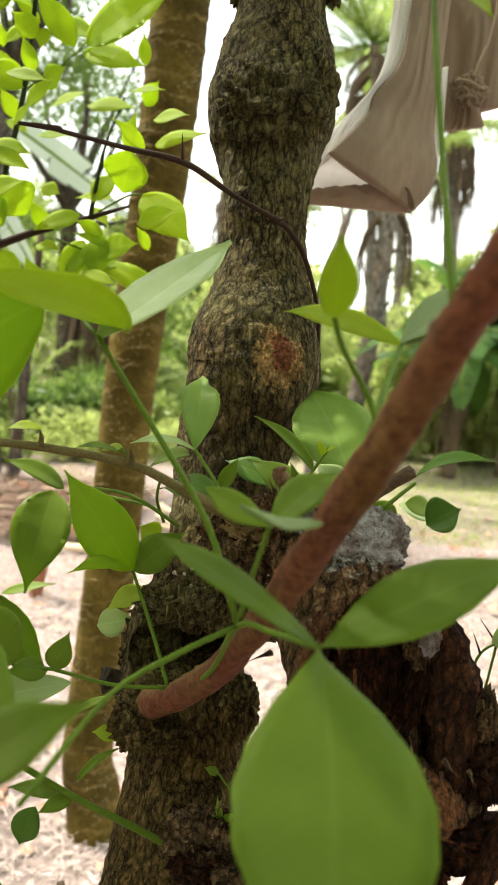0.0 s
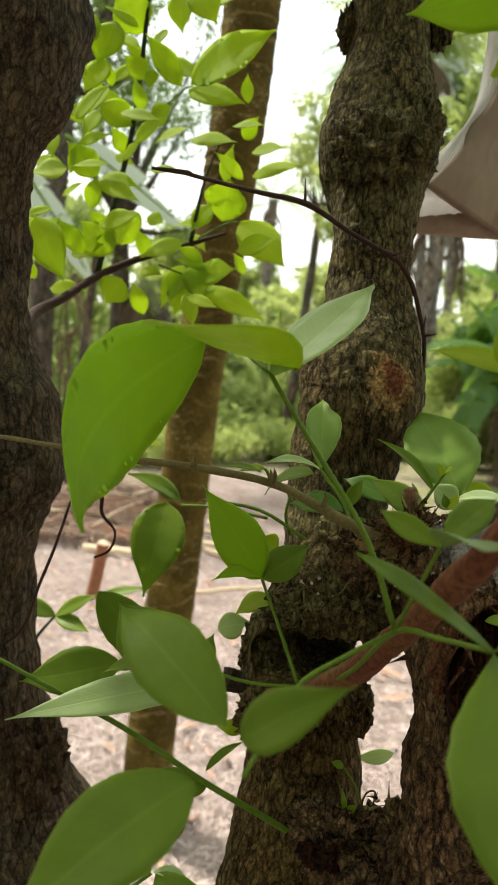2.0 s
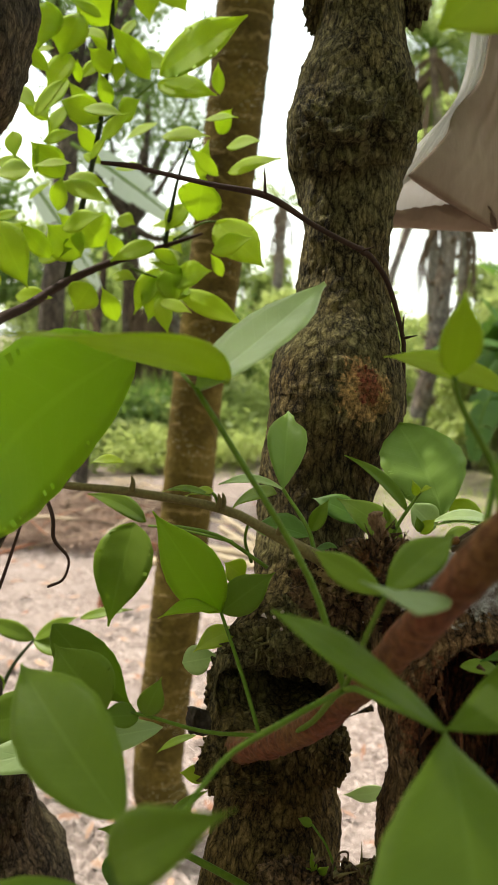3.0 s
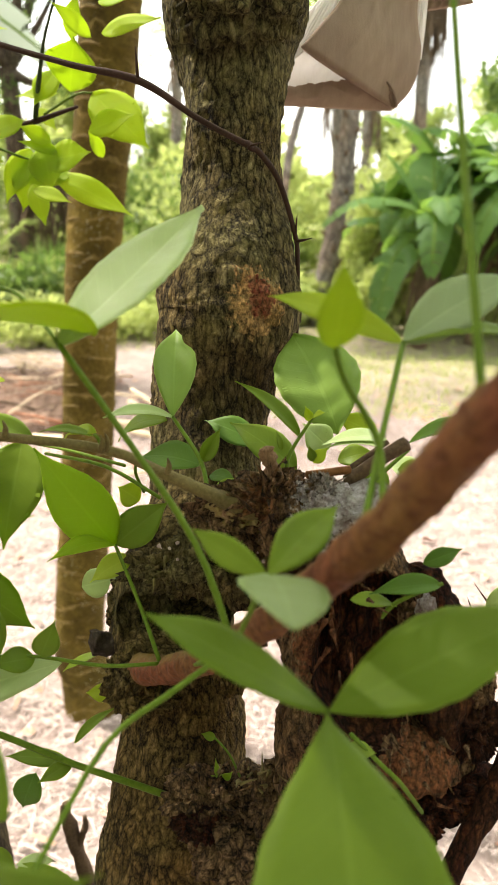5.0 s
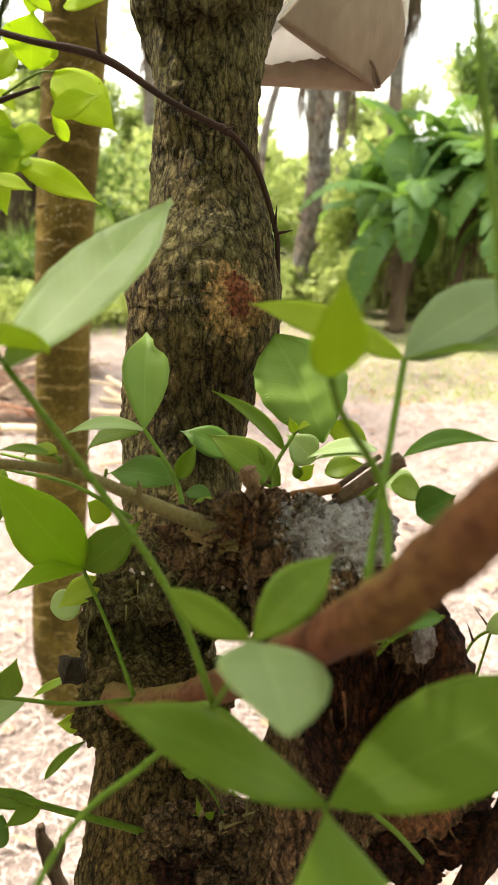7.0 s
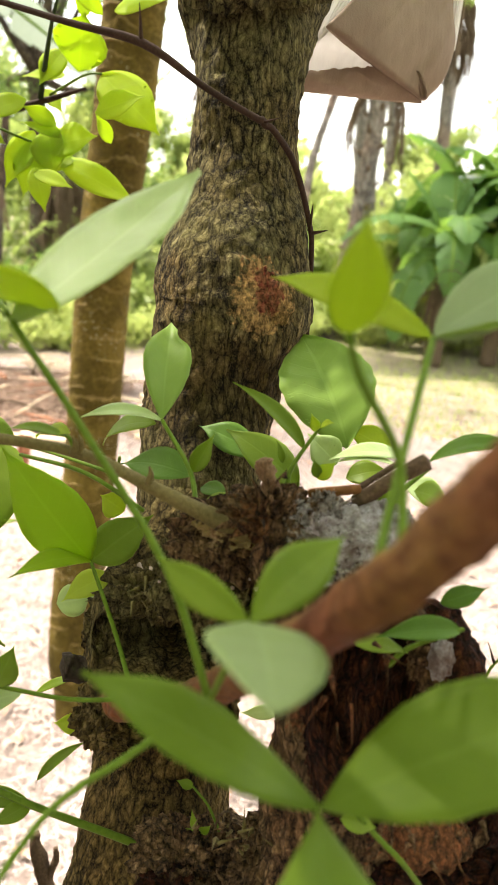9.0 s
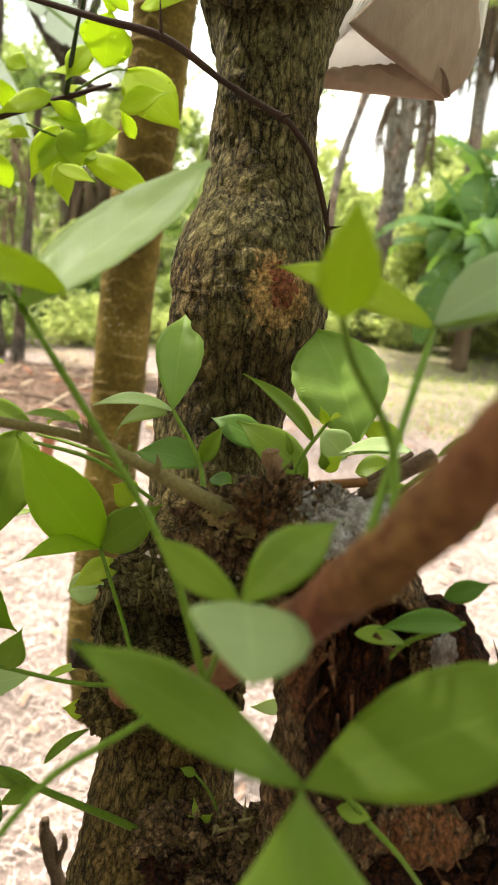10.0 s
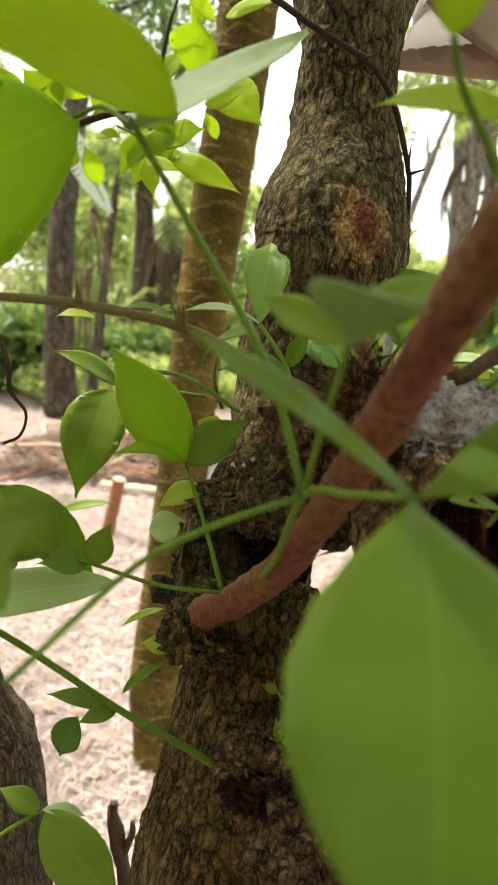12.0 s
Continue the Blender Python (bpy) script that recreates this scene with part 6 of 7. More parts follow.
# ---- areca palm ----
def build_areca():
    palm = thing("areca_palm", (-0.40, 2.195, 0.0), "leaning ringed palm trunk with golden-brown lichened bark", "palm")
    path = [(-0.400, 2.195, -0.02, 0.088), (-0.415, 2.2, 0.12, 0.080), (*(-0.4329, 2.2000, 0.2600), 0.074), (*(-0.3860, 2.2000, 0.8095), 0.071), (*(-0.3486, 2.2000, 1.3728), 0.070), (*(-0.2995, 2.2000, 1.8168), 0.072), (*(-0.2682, 2.2000, 2.1666), 0.074), (*(-0.2486, 2.2000, 2.4431), 0.074), (-0.16, 2.22, 3.4, 0.07), (-0.05, 2.25, 5.5, 0.065)]
    s = spline(path, 40)
    r = np.random.default_rng(3)
    # ring scars: narrow raised bands with a step below each
    z, rings = 0.3, []
    while z < 5.4:
        rings.append(z)
        z += 0.035 + 0.05 * r.random()
    for i in range(len(s)):
        d = min(abs(s[i][2] - q) for q in rings)
        s[i][3] += 0.0022 * math.exp(-(d / 0.007) ** 2)
    v, f = tube(s, seg=40, steps=1, rough=0.0014, freq=45)
    put("trunk", mesh_from("trunk", v, f, M_ARECA), palm)
    for q in rings[:40]:
        i = int(np.argmin(np.abs(s[:, 2] - q)))
        c, rad = s[i][:3], s[i][3]
        if r.random() < 0.55:
            a0, a1 = math.pi * (0.75 + 0.2 * r.random()), math.pi * (1.25 + 0.25 * r.random())
            pts = [(c[0] + (rad - 0.0018) * math.cos(a), c[1] + (rad - 0.0018) * math.sin(a), c[2] + 0.006 * math.sin(a * 3 + q), 0.0026 + 0.001 * r.random()) for a in np.linspace(a0, a1, 9)]
            limb("ring_scar", pts, M_ARECA_RING, palm, "", seg=6, steps=2)


build_areca()


# ---- bamboo poles and stakes ----
def bamboo_pole(name, a, b, r, material, label, group):
    pole = thing(name, tuple(a), label, "pole", group)
    a, b = np.array(a, float), np.array(b, float)
    n = max(3, int(np.linalg.norm(b - a) / 0.22))
    rows = []
    for i in range(n + 1):
        p = a + (b - a) * i / n + np.array([0, 0, 0.004 * math.sin(i * 2.1)])
        rows += [(*p, r * 1.0)]
        if i < n:
            for t, k in ((0.04, 1.12), (0.08, 1.0), (0.5, 0.98), (0.93, 1.0)):
                rows.append((*(p + (b - a) / n * t), r * k))
    v, f = tube(rows, 12, 1)
    put("culm", mesh_from("culm", v, f, material), pole)
    return pole


bamboo_pole("bamboo_pole", (-1.502, 4.839, 0.030), (-0.822, 4.788, 0.030), 0.03, M_BAMBOO, "weathered bamboo pole lying on the ground", "bamboo poles")
bamboo_pole("bamboo_pole", (-1.533, 5.124, 0.030), (-0.991, 5.229, 0.030), 0.028, M_BAMBOO, "weathered bamboo pole lying on the ground", "bamboo poles")
bamboo_pole("bamboo_pole", (-0.800, 5.216, 0.030), (-0.228, 5.040, 0.030), 0.028, M_BAMBOO, "weathered bamboo pole lying on the ground", "bamboo poles")
bamboo_pole("bamboo_pole", (-1.819, 6.266, 0.030), (-1.059, 6.569, 0.030), 0.03, M_BAMBOO, "weathered bamboo pole lying on the ground", "bamboo poles")
bamboo_pole("bamboo_pole", (-1.719, 6.552, 0.030), (-1.414, 5.979, 0.030), 0.03, M_BAMBOO, "weathered bamboo pole lying on the ground", "bamboo poles")
bamboo_pole("bamboo_pole", (-0.783, 5.804, 0.030), (-0.305, 5.007, 0.030), 0.022, M_BAMBOO, "weathered bamboo pole lying on the ground", "bamboo poles")
bamboo_pole("bamboo_pole", (-0.786, 5.540, 0.030), (-0.354, 5.347, 0.030), 0.02, M_BAMBOO, "weathered bamboo pole lying on the ground", "bamboo poles")
bamboo_pole("bamboo_pole", (-0.817, 6.184, 0.030), (-0.374, 5.341, 0.030), 0.02, M_BAMBOO, "weathered bamboo pole lying on the ground", "bamboo poles")
bamboo_pole("bamboo_pole", (-0.605, 4.181, 0.030), (-0.221, 4.390, 0.030), 0.012, M_BAMBOO, "weathered bamboo pole lying on the ground", "bamboo poles")
bamboo_pole("bamboo_pole", (-2.028, 5.932, 0.030), (-1.642, 6.213, 0.030), 0.02, M_BAMBOO, "weathered bamboo pole lying on the ground", "bamboo poles")
bamboo_pole("bamboo_pole", (-0.685, 5.039, 0.030), (-0.308, 4.816, 0.030), 0.022, M_BAMBOO, "weathered bamboo pole lying on the ground", "bamboo poles")

def hollow_post(base, top, r):
    post = thing("bamboo_post", base, "short reddish bamboo post with a hollow top", "post")
    b, t = np.array(base, float), np.array(top, float)
    v, f = tube([(*b, r * 1.05), (*(b * 0.5 + t * 0.5), r), (*t, r)], 16, 4, close=False)
    v2, f2 = tube([(*t, r), (*(t + (t - b) * 0.004), r * 0.72), (*(t - (t - b) * 0.3), r * 0.68)], 16, 1, close=False)
    put("culm", mesh_from("culm", v, f, M_POST), post)
    put("rim", mesh_from("rim", v2, f2, M_BAMBOO), post, "pale cut rim")


hollow_post((-1.1827, 4.0143, 0.0000), (-1.1184, 4.0000, 0.3342), 0.036)


def vine_tangle(base, n, seed, label):
    heap = thing("vine_tangle", base, label, "dry vines")
    r = np.random.default_rng(seed)
    for _ in range(n):
        c = np.array(base) + np.array([r.normal(0, 0.22), r.normal(0, 0.16), 0.0])
        a, R, h = r.uniform(0, 6.28), r.uniform(0.10, 0.26), r.uniform(0.03, 0.14)
        pts = [(c[0] + R * math.cos(a + q), c[1] + 0.7 * R * math.sin(a + q), 0.015 + h * math.sin(q * 0.62) ** 2, 0.0065) for q in np.linspace(0, r.uniform(3.5, 5.4), 9)]
        limb("vine", pts, M_BAMBOO, heap, seg=6, steps=3)


def brushwood(centre, n, seed, label):
    heap = thing("brushwood_heap", centre, label, "brushwood")
    r = np.random.default_rng(seed)
    for i in range(n):
        c = np.array(centre) + np.array([r.uniform(-0.75, 0.75), r.uniform(-0.85, 0.85), 0.02 + 0.12 * r.random()])
        a, L = r.uniform(0, 3.14), r.uniform(0.25, 0.75)
        d = np.array([math.cos(a), math.sin(a), r.normal(0, 0.06)]) * L / 2
        k = np.array([r.normal(0, 0.04), r.normal(0, 0.04), 0.02])
        rad = r.uniform(0.005, 0.014)
        lo, mid, hi = c - d, c + k, c + d
        lo[2], hi[2] = max(lo[2], rad), max(hi[2], rad)
        limb("stick", [(*lo, rad), (*mid, rad * 0.9), (*hi, rad * 0.5)], (M_DEAD, M_BAMBOO, M_POST)[i % 3], heap, seg=6, steps=3)


brushwood((-1.65, 5.75, 0.0), 60, 52, "heap of dry sticks and brushwood on the ground")
vine_tangle((-1.72, 6.95, 0.0), 16, 51, "curled dry vines lying in a tangle")

# ---- garden plants ----
def banana_blade(base, direction, length, width, droop, seed, torn=0.5, edge=None):
    """A long banana blade: midrib tube and two torn halves made of strips with gaps."""
    r = np.random.default_rng(seed)
    b = np.array(base, float)
    d = np.array(direction, float)
    d /= np.linalg.norm(d)
    flat = np.array([d[0], d[1], 0.0])
    flat /= np.linalg.norm(flat) + 1e-9
    pts = []
    n = 26
    p, dirn = b.copy(), d.copy()
    for i in range(n + 1):
        pts.append(p.copy())
        dirn = dirn + np.array([0, 0, -droop / n * (0.4 + 1.6 * i / n)])
        dirn /= np.linalg.norm(dirn)
        p = p + dirn * length / n
    pts = np.array(pts)
    side = np.cross(d, [0, 0, 1.0]) if edge is None else np.array(edge) - d * (d @ np.array(edge))
    side /= np.linalg.norm(side) + 1e-9
    V, Fs = [], []
    for sg in (1, -1):
        sag = 0.0
        for i in range(2, n):
            s0, s1 = i / n, (i + 1) / n
            w0 = width / 2 * max(0.05, math.sin(math.pi * s0 ** 0.8)) ** 0.55
            w1 = width / 2 * max(0.05, math.sin(math.pi * min(1, s1) ** 0.8)) ** 0.55
            if r.random() < torn:
                sag = r.uniform(0.1, 0.75)
            gap = r.uniform(0.6, 0.92) if r.random() < torn else 1.0
            a, c = pts[i], pts[i] + (pts[i + 1] - pts[i]) * gap
            o = len(V)
            for base_p, w in ((a, w0), (c, w1)):
                for q in (0.0, 0.5, 1.0):
                    V.append(base_p + side * sg * w * q * (1 - 0.25 * sag * q) + np.array([0, 0, w * (0.22 * math.sin(q * 2.2) - sag * q * q)]) + (pts[i + 1] - pts[i]) * 0.5 * q)
            Fs += [(o, o + 1, o + 4, o + 3), (o + 1, o + 2, o + 5, o + 4)]
    rib = tube([(*q, 0.022 * (1 - 0.8 * k / n) * length / 2.0 + 0.003) for k, q in enumerate(pts)][::3], 6, 2)
    return (V, Fs), rib


def banana_plant(base, height, leaves, seed, label, spread=1.0, blade=None, dead=4, stem=None, girth=1.0):
    r = np.random.default_rng(seed)
    b = np.array(base, float)
    plant = thing("banana_plant", tuple(b), label, "banana plant", "banana plants")
    lean = np.array([r.normal(0, 0.06), r.normal(0, 0.06), 0])
    top = b + np.array([0, 0, height]) + lean * height
    v, f = tube([(*b, 0.105 * girth), (*(b * 0.7 + top * 0.3), 0.085 * girth), (*(b * 0.3 + top * 0.7), 0.065 * girth), (*top, 0.05 * girth)], 16, 6, rough=0.008, freq=6)
    put("pseudostem", mesh_from("pseudostem", v, f, stem or M_DRY), plant, "stem sheathed in dry brown fibre")
    for i in range(leaves):
        a = i * 2.4 + r.uniform(-0.4, 0.4)
        el = r.uniform(0.15, 1.40)
        d = (math.cos(a) * math.cos(el), math.sin(a) * math.cos(el), math.sin(el))
        blade_part, rib = banana_blade(top - np.array([0, 0, r.uniform(0.0, 0.35)]), d, r.uniform(1.0, 1.7) * spread, r.uniform(0.46, 0.74) * spread, r.uniform(0.9, 4.2), seed * 50 + i, 0.26)
        leaf = put("leaf", mesh_from("leaf", *blade_part, blade or M_BANANA), plant)
        put("midrib", mesh_from("midrib", *rib, M_PETIOLE), leaf)
    for i in range(dead):
        a = r.uniform(0, 6.28)
        z = height * r.uniform(0.45, 0.95)
        q = b + np.array([0, 0, z])
        o = q + np.array([math.cos(a) * 0.15, math.sin(a) * 0.15, -0.06])
        e = np.array([q[0] + math.cos(a) * r.uniform(0.10, 0.22), q[1] + math.sin(a) * r.uniform(0.10, 0.22), max(0.04, z - r.uniform(0.5, 1.2))])
        strips = []
        for _ in range(6):
            j1, j2 = r.normal(0, 0.05, 3), r.normal(0, 0.10, 3)
            strips.append(tube([(*q, 0.008), (*(o + j1), 0.011), (*(o * 0.5 + e * 0.5 + j2), 0.011), (*(e + j2 * 1.3 + np.array([0, 0, abs(j1[2])])), 0.004)], 4, 4, rough=0.008, freq=16))
        v, f = join(*strips)
        put("dead_leaf", mesh_from("dead_leaf", v, f, M_DRY), plant, "withered brown hanging leaf")
    return plant


def palm_frond(base, direction, length, seed, droop=1.2, leaf=0.28, n=44):
    """A feather frond: rachis and paired narrow leaflets."""
    r = np.random.default_rng(seed)
    d = np.array(direction, float)
    d /= np.linalg.norm(d)
    p, pts = np.array(base, float), []
    for i in range(15):
        pts.append(p.copy())
        d = d + np.array([0, 0, -droop / 15 * (0.3 + 1.4 * i / 14)])
        d /= np.linalg.norm(d)
        p = p + d * length / 14
    pts = np.array(pts)
    rach = tube([(*q, 0.016 * (1 - 0.85 * k / 14)) for k, q in enumerate(pts)], 5, 1)
    V, Fs = [], []
    for i in range(n):
        s = 0.12 + 0.86 * i / n
        k = s * 14
        j = min(13, int(k))
        q = pts[j] + (pts[j + 1] - pts[j]) * (k - j)
        t = pts[j + 1] - pts[j]
        t /= np.linalg.norm(t)
        sd = np.cross(t, [0, 0, 1.0])
        sd /= np.linalg.norm(sd) + 1e-9
        for sg in (1, -1):
            L = leaf * (0.5 + 0.8 * math.sin(math.pi * min(0.98, s))) * r.uniform(0.8, 1.1)
            dr = sd * sg * 0.8 + t * 0.65 + np.array([0, 0, r.uniform(-0.5, 0.2)])
            dr /= np.linalg.norm(dr)
            w = np.cross(dr, [0, 0, 1.0])
            w = w / (np.linalg.norm(w) + 1e-9) * 0.014
            o = len(V)
            m = q + dr * L * 0.5 + np.array([0, 0, 0.03 * L])
            e = q + dr * L + np.array([0, 0, -0.22 * L])
            V += [q - w * 0.4, q + w * 0.4, m + w, m - w, e]
            Fs += [(o, o + 1, o + 2, o + 3), (o + 3, o + 2, o + 4)]
    return rach, (V, Fs)


def feather_palm(base, top, radius, fronds, seed, label, dead=8, frond_len=1.8, mat=None, crown=True):
    palm = thing("palm_tree", tuple(base), label, "palm")
    b, t = np.array(base, float), np.array(top, float)
    m = b * 0.5 + t * 0.5 + np.array([0.06, 0, 0])
    v, f = tube([(*b, radius * 1.25), (*(b * 0.85 + t * 0.15), radius), (*m, radius * 0.95), (*t, radius * 0.9)], 20, 14, rough=radius * 0.16, freq=11)
    put("trunk", mesh_from("trunk", v, f, M_PALM_TRUNK), palm, "rough grey trunk with old frond bases")
    r = np.random.default_rng(seed)
    for i in range(int(radius * 240) if radius > 0.12 else 0):
        a, s = i * 2.4, 0.22 + 0.75 * i / (radius * 240)
        c = (b * (1 - s) + t * s) + np.array([0.24 * s * (1 - s), 0, 0])
        out = np.array([math.cos(a), math.sin(a), 0.0])
        q = c + out * radius * 0.85
        v, f = tube([(*q, 0.030), (*(q + out * 0.05 + np.array([0, 0, 0.05])), 0.022), (*(q + out * r.uniform(0.06, 0.11) + np.array([0, 0, r.uniform(0.0, 0.12)])), 0.010)], 6, 3, rough=0.006, freq=20)
        put("frond_base", mesh_from("frond_base", v, f, M_DRY), palm)
    for i in range(fronds):
        a = i * 2.4 + r.uniform(-0.3, 0.3)
        el = r.uniform(0.0, 1.2)
        rach, lv = palm_frond(t, (math.cos(a) * math.cos(el), math.sin(a) * math.cos(el), math.sin(el)), frond_len * r.uniform(0.8, 1.15), seed * 99 + i)
        fr = put("frond", mesh_from("frond", *lv, mat or M_FOL), palm)
        put("rachis", mesh_from("rachis", *rach, M_PETIOLE), fr)
    for i in range(dead):
        a = r.uniform(0, 6.28)
        q = t + np.array([0, 0, -r.uniform(0.0, 0.7)])
        e = q + np.array([math.cos(a) * r.uniform(0.15, 0.4), math.sin(a) * r.uniform(0.15, 0.4), -r.uniform(0.6, 1.5)])
        o = q * 0.6 + e * 0.4 + np.array([math.cos(a), math.sin(a), 0.3]) * 0.18
        strips = [tube([(*q, 0.018), (*(o + r.normal(0, 0.03, 3)), 0.014), (*(e + r.normal(0, 0.08, 3)), 0.005)], 4, 4) for _ in range(5)]
        put("dead_frond", mesh_from("dead_frond", *join(*strips), M_DRY), palm, "withered hanging frond")
    return palm


def leafy_tree(name, base, height, radius, clumps, leaves, size, mat, seed, label, lean=(0.0, 0.0), fork=0.45, spread=0.5, aspect=0.45, group=""):
    """Tapered trunk, limbs that divide, and a crown of small leaves in uneven clumps."""
    r = np.random.default_rng(seed)
    b = np.array(base, float)
    tree = thing(name, tuple(b), label, "tree", group)
    knee = b + np.array([lean[0] * fork, lean[1] * fork, height * fork])
    v, f = tube([(*b, radius * 1.3), (*(b * 0.6 + knee * 0.4 + np.append(r.normal(0, radius * 0.4, 2), 0)), radius), (*knee, radius * 0.8)], 14, 10, rough=radius * 0.12, freq=7)
    put("trunk", mesh_from("trunk", v, f, M_BARK_FAR), tree)
    centres, limbs = [], []
    for i in range(clumps):
        a = i * 2.4 + r.uniform(-0.5, 0.5)
        h = height * r.uniform(fork * 0.9, 1.0)
        q = r.uniform(0.25, 1.0) * spread * height * 0.5
        e = b + np.array([lean[0] + math.cos(a) * q, lean[1] + math.sin(a) * q, h])
        m = knee * 0.5 + e * 0.5 + r.normal(0, 0.08 * height * 0.3, 3)
        limbs.append(tube([(*knee, radius * 0.5), (*m, radius * 0.28), (*e, radius * 0.06)], 6, 5))
        centres += [e, m * 0.4 + e * 0.6]
    put("limb", mesh_from("limb", *join(*limbs), M_BARK_FAR), tree)
    V, Fc = scatter_leaves(centres, height * 0.5 * spread * np.array([0.36, 0.36, 0.26]), leaves, size, seed + 1, aspect)
    put("crown", np_mesh("crown", V, Fc, mat), tree)
    return tree


def shrub(base, size, leaves, leaf, mat, seed, label, category="shrub"):
    r = np.random.default_rng(seed)
    b = np.array(base, float)
    bush = thing("shrub", tuple(b), label, category, "undergrowth shrubs")
    stems, centres = [], []
    for i in range(9):
        a = i * 2.4
        e = b + np.array([math.cos(a) * size[0] * r.uniform(0.2, 0.9), math.sin(a) * size[1] * r.uniform(0.2, 0.9), size[2] * r.uniform(0.4, 0.95)])
        stems.append(tube([(*b, 0.015), (*(b * 0.5 + e * 0.5 + np.array([0, 0, 0.1])), 0.011), (*e, 0.004)], 5, 3))
        centres += [e, b * 0.4 + e * 0.6]
    put("stem", mesh_from("stem", *join(*stems), M_BARK_FAR), bush)
    V, Fc = scatter_leaves(centres, np.array(size) * np.array([0.5, 0.5, 0.32]), leaves, leaf, seed, 0.5)
    V[:, 2] = np.maximum(V[:, 2], 0.01)
    put("foliage", np_mesh("foliage", V, Fc, mat), bush)


def blades(name, base, radius, height, n, width, mat, seed, label):
    """A clump of upright strap leaves."""
    r = np.random.default_rng(seed)
    clump = thing(name, tuple(base), label, "plant")
    x = base[0] + r.normal(0, radius * 0.5, n)
    y = base[1] + r.normal(0, radius * 0.5, n)
    V, Fs = [], []
    for i in range(n):
        h = height * r.uniform(0.6, 1.1)
        a = r.uniform(0, 6.28)
        w = np.array([math.cos(a), math.sin(a), 0]) * width / 2
        d = np.array([r.normal(0, 0.10), r.normal(0, 0.10), 1.0])
        o = len(V)
        p = np.array([x[i], y[i], 0.0])
        for s, k in ((0, 0.8), (0.4, 1.0), (0.8, 0.7), (1.0, 0.05)):
            c = p + d * h * s + np.array([d[0], d[1], 0]) * s * s * h * 0.6
            V += [c - w * k, c + w * k]
        Fs += [(o + j, o + j + 1, o + j + 3, o + j + 2) for j in (0, 2, 4)]
    put("foliage", mesh_from("foliage", V, Fs, mat), clump)


banana_plant((2.25, 8.7, 0), 1.5, 13, 1, "banana plant with torn drooping green leaves", 0.85)
banana_plant((3.0, 9.0, 0), 1.9, 14, 2, "banana plant with torn drooping green leaves", 1.1)
banana_plant((2.45, 9.6, 0), 1.7, 13, 3, "banana plant with withered leaves round its stem", 0.9, dead=5)
banana_plant((3.6, 8.4, 0), 1.6, 13, 4, "banana plant with withered leaves round its stem", 1.0, dead=5)
banana_plant((2.3, 10.8, 0), 1.6, 12, 5, "banana plant with torn green leaves", 0.8, dead=4)
pale = banana_plant((-2.25, 6.6, 0), 2.3, 0, 6, "banana plant with two pale sunlit leaves", 0.9, dead=2, stem=M_BARK_FAR, girth=0.6)
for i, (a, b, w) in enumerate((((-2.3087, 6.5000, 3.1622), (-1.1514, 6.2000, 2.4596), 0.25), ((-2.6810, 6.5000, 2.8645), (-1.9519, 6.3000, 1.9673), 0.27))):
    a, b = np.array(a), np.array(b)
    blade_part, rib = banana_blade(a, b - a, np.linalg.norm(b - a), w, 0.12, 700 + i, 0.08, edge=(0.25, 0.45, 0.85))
    leaf = put("leaf", mesh_from("leaf", *blade_part, M_BANANA_SUNLIT), pale, "pale backlit blade")
    put("midrib", mesh_from("midrib", *rib, M_PETIOLE), leaf)
feather_palm((1.215, 10.3, 0.0), (1.540, 10.3, 3.70), 0.125, 14, 7, "old palm with rough trunk and dead hanging fronds", 4, 2.4)
feather_palm((-1.55, 11.6, 0), (-2.8436, 11.6000, 2.3047), 0.13, 7, 11, "squat palm with a skirt of dead brown fronds", 34, 1.3)
feather_palm((-1.9, 22, 0), (-1.6, 22, 5.6), 0.16, 14, 8, "slender far palm in the grove", 4, 2.2)
feather_palm((2.05, 12.4, 0), (1.35, 12.4, 6.2), 0.075, 26, 9, "palm with fresh green feather fronds", 14, 2.0, M_FOL)
feather_palm((2.1, 15.0, 0), (1.60, 15.0, 7.0), 0.11, 34, 14, "tall palm with a dense dark crown", 40, 2.5, M_FOL_DARK)
feather_palm((2.45, 14.2, 0), (2.20, 14.2, 5.75), 0.10, 30, 15, "palm with a low dark crown", 20, 1.35, M_FOL_DARK)
feather_palm((3.15, 13.5, 0), (3.0398, 13.5000, 5.3720), 0.12, 16, 10, "palm with dry frond skirt under a green crown", 30, 1.9)
leafy_tree("garden_tree", (-3.2652, 11.5967, 0.0000), 6.5, 0.16, 12, 9000, 0.075, M_FOL_DARK, 21, "dark-trunked tree with small deep green leaves", (0.1, 0.0), 0.5)
leafy_tree("garden_tree", (-2.75, 7.2, 0), 7.0, 0.13, 13, 11000, 0.07, M_FOL_DARK, 22, "tall tree with a dense dark crown", (0.2, 0.4), 0.55, 0.45)
crook = thing("sapling", (0.53, 8.0, 0.0), "bare crooked grey sapling with a forked top", "tree")
limb("trunk", [(0.55, 8.0, -0.02, 0.058), (0.528, 8.0, 0.845, 0.051), (0.518, 8.0, 1.455, 0.046), (0.545, 8.0, 1.934, 0.043), (0.602, 8.0, 2.262, 0.041), (0.668, 8.0, 2.499, 0.038), (0.733, 8.0, 2.734, 0.043), (0.777, 8.0, 2.880, 0.029), (0.888, 8.0, 3.227, 0.022)], M_PALM_TRUNK, crook, seg=14, steps=6, rough=0.004, freq=14)
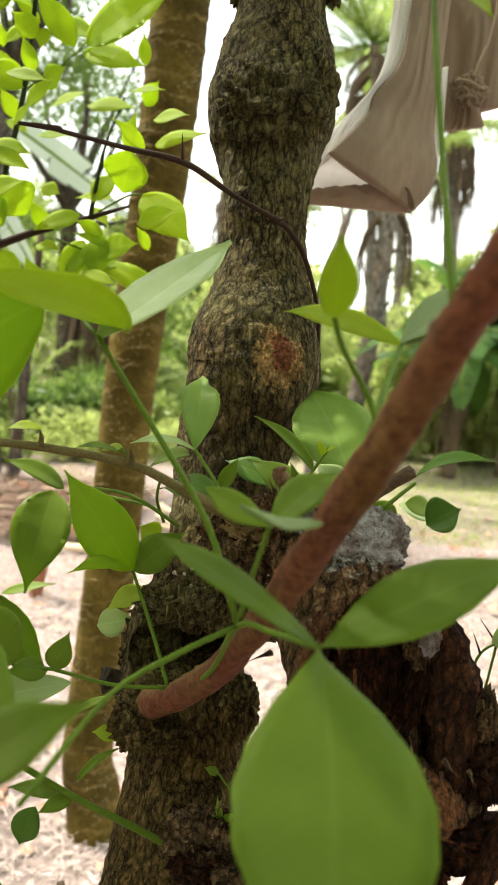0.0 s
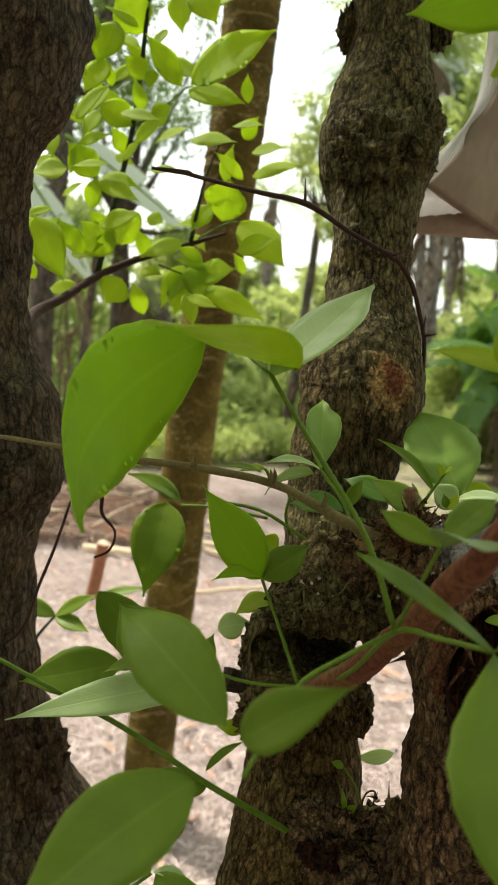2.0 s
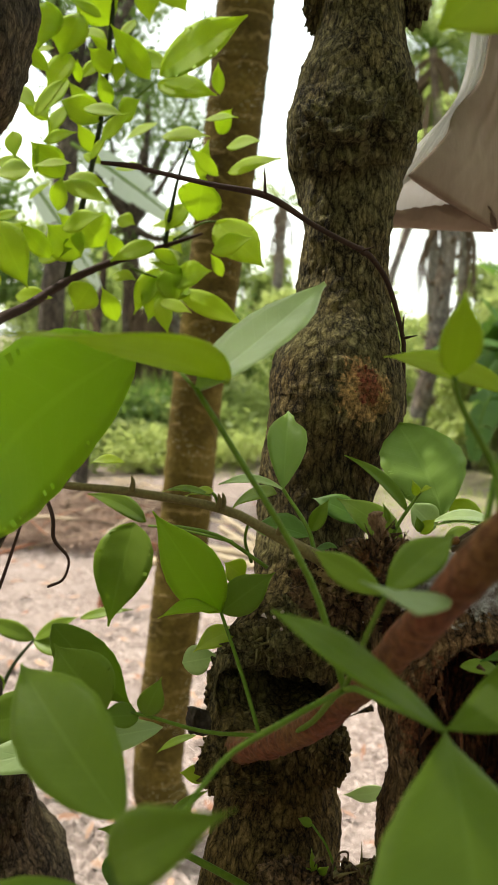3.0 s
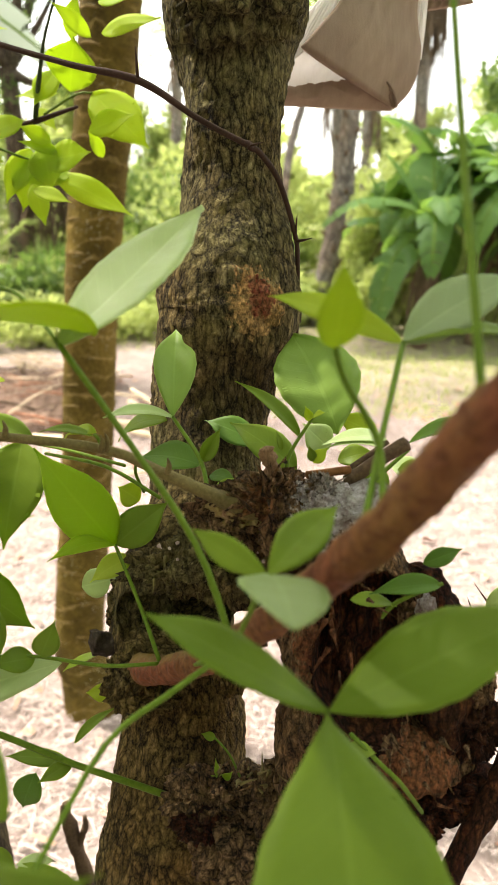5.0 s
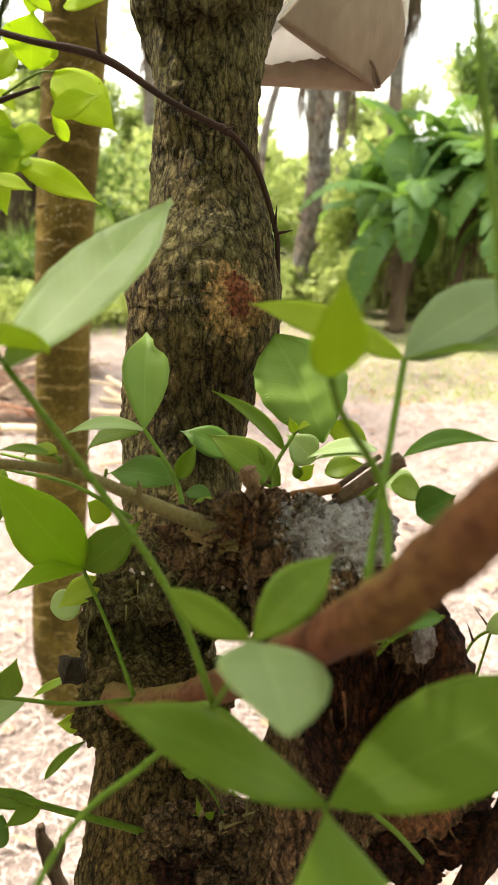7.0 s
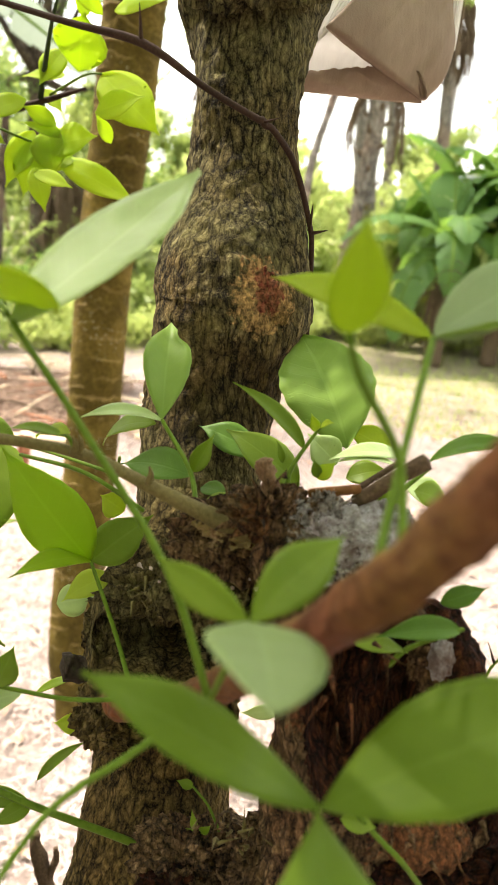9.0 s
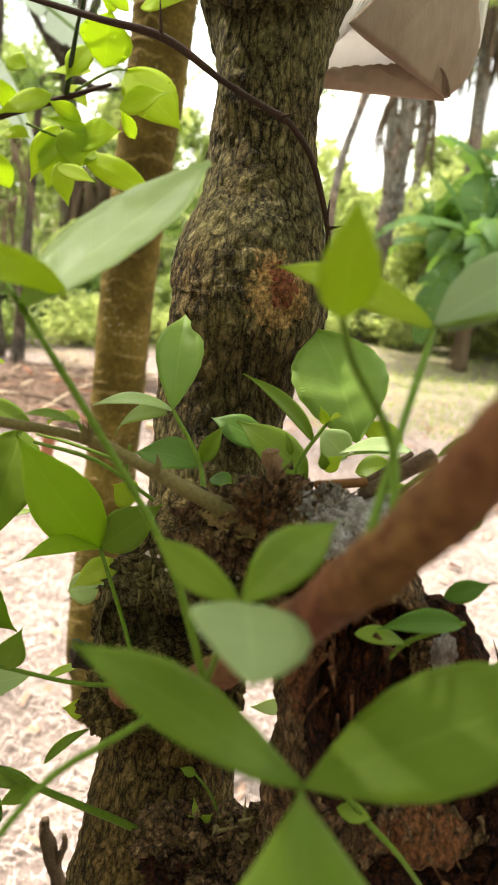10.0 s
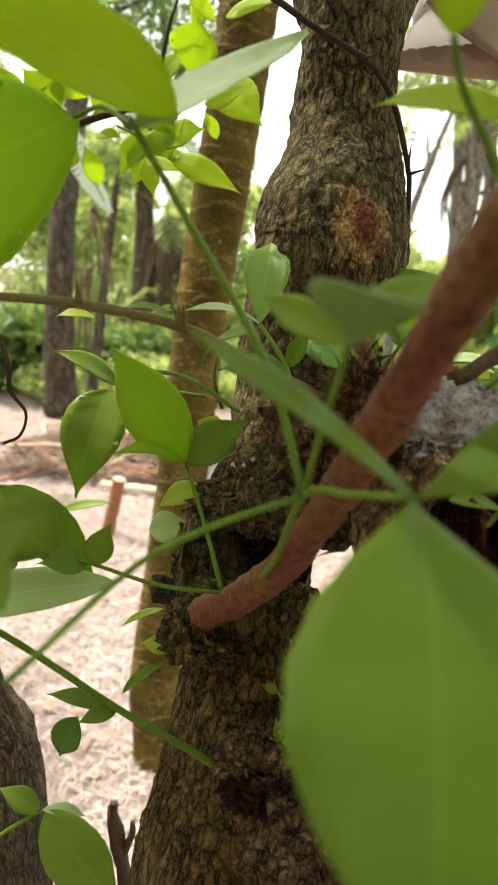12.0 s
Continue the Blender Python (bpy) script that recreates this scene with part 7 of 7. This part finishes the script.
limb("limb", [(0.725, 8.0, 2.700, 0.018), (0.690, 8.0, 2.860, 0.015), (0.640, 7.98, 3.200, 0.010)], M_PALM_TRUNK, crook, seg=10, steps=5, rough=0.003, freq=14)
leafy_tree("garden_tree", (-0.4, 9.5, 0), 5.2, 0.06, 8, 2600, 0.12, M_FOL_LIGHT, 24, "slender feathery tree with light leaves", (0.5, 0.0), 0.6, 0.3, 0.3)
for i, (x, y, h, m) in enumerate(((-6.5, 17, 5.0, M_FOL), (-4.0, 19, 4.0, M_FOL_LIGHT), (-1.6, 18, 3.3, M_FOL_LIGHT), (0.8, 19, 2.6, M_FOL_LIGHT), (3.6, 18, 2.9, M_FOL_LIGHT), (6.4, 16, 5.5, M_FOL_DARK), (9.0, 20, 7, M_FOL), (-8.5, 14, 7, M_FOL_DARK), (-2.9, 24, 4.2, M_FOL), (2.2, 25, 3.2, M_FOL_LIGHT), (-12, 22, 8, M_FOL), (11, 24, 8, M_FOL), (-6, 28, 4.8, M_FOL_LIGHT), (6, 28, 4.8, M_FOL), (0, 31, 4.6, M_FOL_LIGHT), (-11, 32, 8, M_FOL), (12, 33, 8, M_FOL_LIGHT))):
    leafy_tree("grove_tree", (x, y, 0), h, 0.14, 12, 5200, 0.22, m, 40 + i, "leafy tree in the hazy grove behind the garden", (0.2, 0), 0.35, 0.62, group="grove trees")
# unseen trees added beside and behind the camera to cut sky and bounce light
for i, (x, y, h) in enumerate(((-1.8, -2.6, 5.0), (1.2, -3.2, 5.4), (3.6, -1.8, 5.2), (-4.2, -0.8, 5.0), (4.8, 1.6, 5.0), (-4.6, 2.6, 4.6), (0.0, -5.5, 6.5), (-4.5, -5.0, 6.5), (4.5, -5.5, 6.5), (7.5, 5.0, 6.0), (-7.5, 6.0, 6.0))):
    leafy_tree("grove_tree", (x, y, 0), h, 0.11, 14, 4500, 0.17, M_FOL, 140 + i, "unseen leafy tree added to block light from behind", (0.1, 0), 0.3, 0.75, group="grove trees")
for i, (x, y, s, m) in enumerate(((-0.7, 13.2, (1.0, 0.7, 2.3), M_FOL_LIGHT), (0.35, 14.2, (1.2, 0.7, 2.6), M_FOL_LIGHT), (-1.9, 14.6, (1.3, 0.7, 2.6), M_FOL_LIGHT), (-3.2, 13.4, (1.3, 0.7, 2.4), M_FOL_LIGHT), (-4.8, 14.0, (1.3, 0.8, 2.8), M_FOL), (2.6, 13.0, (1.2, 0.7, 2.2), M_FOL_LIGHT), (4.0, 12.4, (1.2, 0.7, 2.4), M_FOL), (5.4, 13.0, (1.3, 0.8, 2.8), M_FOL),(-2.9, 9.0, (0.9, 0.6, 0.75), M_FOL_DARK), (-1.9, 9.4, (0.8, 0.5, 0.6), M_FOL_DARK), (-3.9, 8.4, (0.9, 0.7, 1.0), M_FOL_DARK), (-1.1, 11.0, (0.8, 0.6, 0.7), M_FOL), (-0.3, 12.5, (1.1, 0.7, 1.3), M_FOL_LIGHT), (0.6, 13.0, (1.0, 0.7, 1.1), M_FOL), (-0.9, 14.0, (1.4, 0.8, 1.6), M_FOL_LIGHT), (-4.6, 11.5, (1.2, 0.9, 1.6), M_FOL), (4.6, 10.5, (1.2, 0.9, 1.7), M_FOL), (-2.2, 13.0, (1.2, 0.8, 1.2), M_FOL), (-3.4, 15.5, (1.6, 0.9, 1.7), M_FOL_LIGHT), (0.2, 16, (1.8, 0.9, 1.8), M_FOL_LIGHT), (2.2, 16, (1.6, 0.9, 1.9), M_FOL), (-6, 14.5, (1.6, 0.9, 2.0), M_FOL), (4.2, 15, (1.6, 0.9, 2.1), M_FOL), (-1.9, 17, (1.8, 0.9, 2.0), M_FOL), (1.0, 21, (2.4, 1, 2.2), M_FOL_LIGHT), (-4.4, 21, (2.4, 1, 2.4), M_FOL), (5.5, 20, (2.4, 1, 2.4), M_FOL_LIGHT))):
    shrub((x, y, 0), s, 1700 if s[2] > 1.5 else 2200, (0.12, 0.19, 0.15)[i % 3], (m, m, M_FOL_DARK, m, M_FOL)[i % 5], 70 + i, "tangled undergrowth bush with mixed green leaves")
for i, (x, y, s, m) in enumerate(((1.2, 10.4, (0.6, 0.4, 0.6), M_FOL_LIGHT), (1.9, 9.9, (0.6, 0.4, 0.7), M_FOL_LIGHT), (2.7, 10.0, (0.7, 0.4, 0.9), M_FOL_LIGHT), (3.5, 9.6, (0.7, 0.4, 0.9), M_FOL_LIGHT), (2.2, 11.4, (0.9, 0.4, 1.7), M_FOL_LIGHT), (3.3, 11.0, (0.9, 0.5, 1.8), M_FOL_LIGHT))):
    shrub((x, y, 0), s, 2200, 0.13, m, 170 + i, "light leafy bush between the banana stems")
for i, (x, y, n, L, m) in enumerate(((-0.75, 11.8, 13, 1.5, M_FOL_LIGHT), (0.15, 12.6, 12, 1.6, M_FOL_LIGHT), (-2.0, 12.4, 12, 1.4, M_FOL), (-3.6, 10.8, 11, 1.3, M_FOL), (1.9, 12.6, 12, 1.5, M_FOL_LIGHT), (0.55, 10.6, 9, 0.9, M_FOL_LIGHT))):
    feather_palm((x, y, 0), (x + 0.05, y, 0.45), 0.06, n, 301 + i, "low young palm with arching feather fronds", 0, L, m)
blades("snake_plant", (-2.4282, 10.2946, 0.0000), 0.45, 1.0, 150, 0.035, M_BANANA, 91, "tall upright clump of strap-leaved plants")
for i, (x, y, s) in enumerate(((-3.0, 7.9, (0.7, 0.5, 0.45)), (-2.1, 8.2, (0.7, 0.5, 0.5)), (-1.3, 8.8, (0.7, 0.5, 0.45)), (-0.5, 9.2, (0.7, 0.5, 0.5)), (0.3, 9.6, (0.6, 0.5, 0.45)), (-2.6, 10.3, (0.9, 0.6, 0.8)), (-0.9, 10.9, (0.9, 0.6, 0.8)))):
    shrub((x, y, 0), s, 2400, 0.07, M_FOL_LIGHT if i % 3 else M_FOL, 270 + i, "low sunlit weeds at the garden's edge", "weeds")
blades("snake_plant", (-3.4, 9.9, 0), 0.4, 0.9, 110, 0.035, M_BANANA, 92, "tall upright clump of strap-leaved plants")


def build_grass(n, box, height, seed):
    r = np.random.default_rng(seed)
    x, y = r.uniform(box[0], box[1], n), r.uniform(box[2], box[3], n)
    a, h = r.uniform(0, 6.28, n), height * r.uniform(0.4, 1.2, n)
    w = np.stack([np.cos(a), np.sin(a), np.zeros(n)], 1) * 0.006
    p = np.stack([x, y, np.full(n, -0.01)], 1)
    t = p + np.stack([r.normal(0, 0.4, n) * h, r.normal(0, 0.4, n) * h, h], 1)
    V = np.stack([p - w, p + w, t], 1).reshape(-1, 3)
    i = np.arange(n) * 3
    tagged(new("grass", np_mesh("grass", V, np.stack([i, i + 1, i + 2], 1), M_FOL_LIGHT)), "short sparse grass over the far ground", "grass", kind="stuff")


build_grass(9000, (-4, 6, 8.0, 15.0), 0.09, 95)
build_grass(7000, (0.3, 4.5, 5.6, 8.2), 0.05, 96)
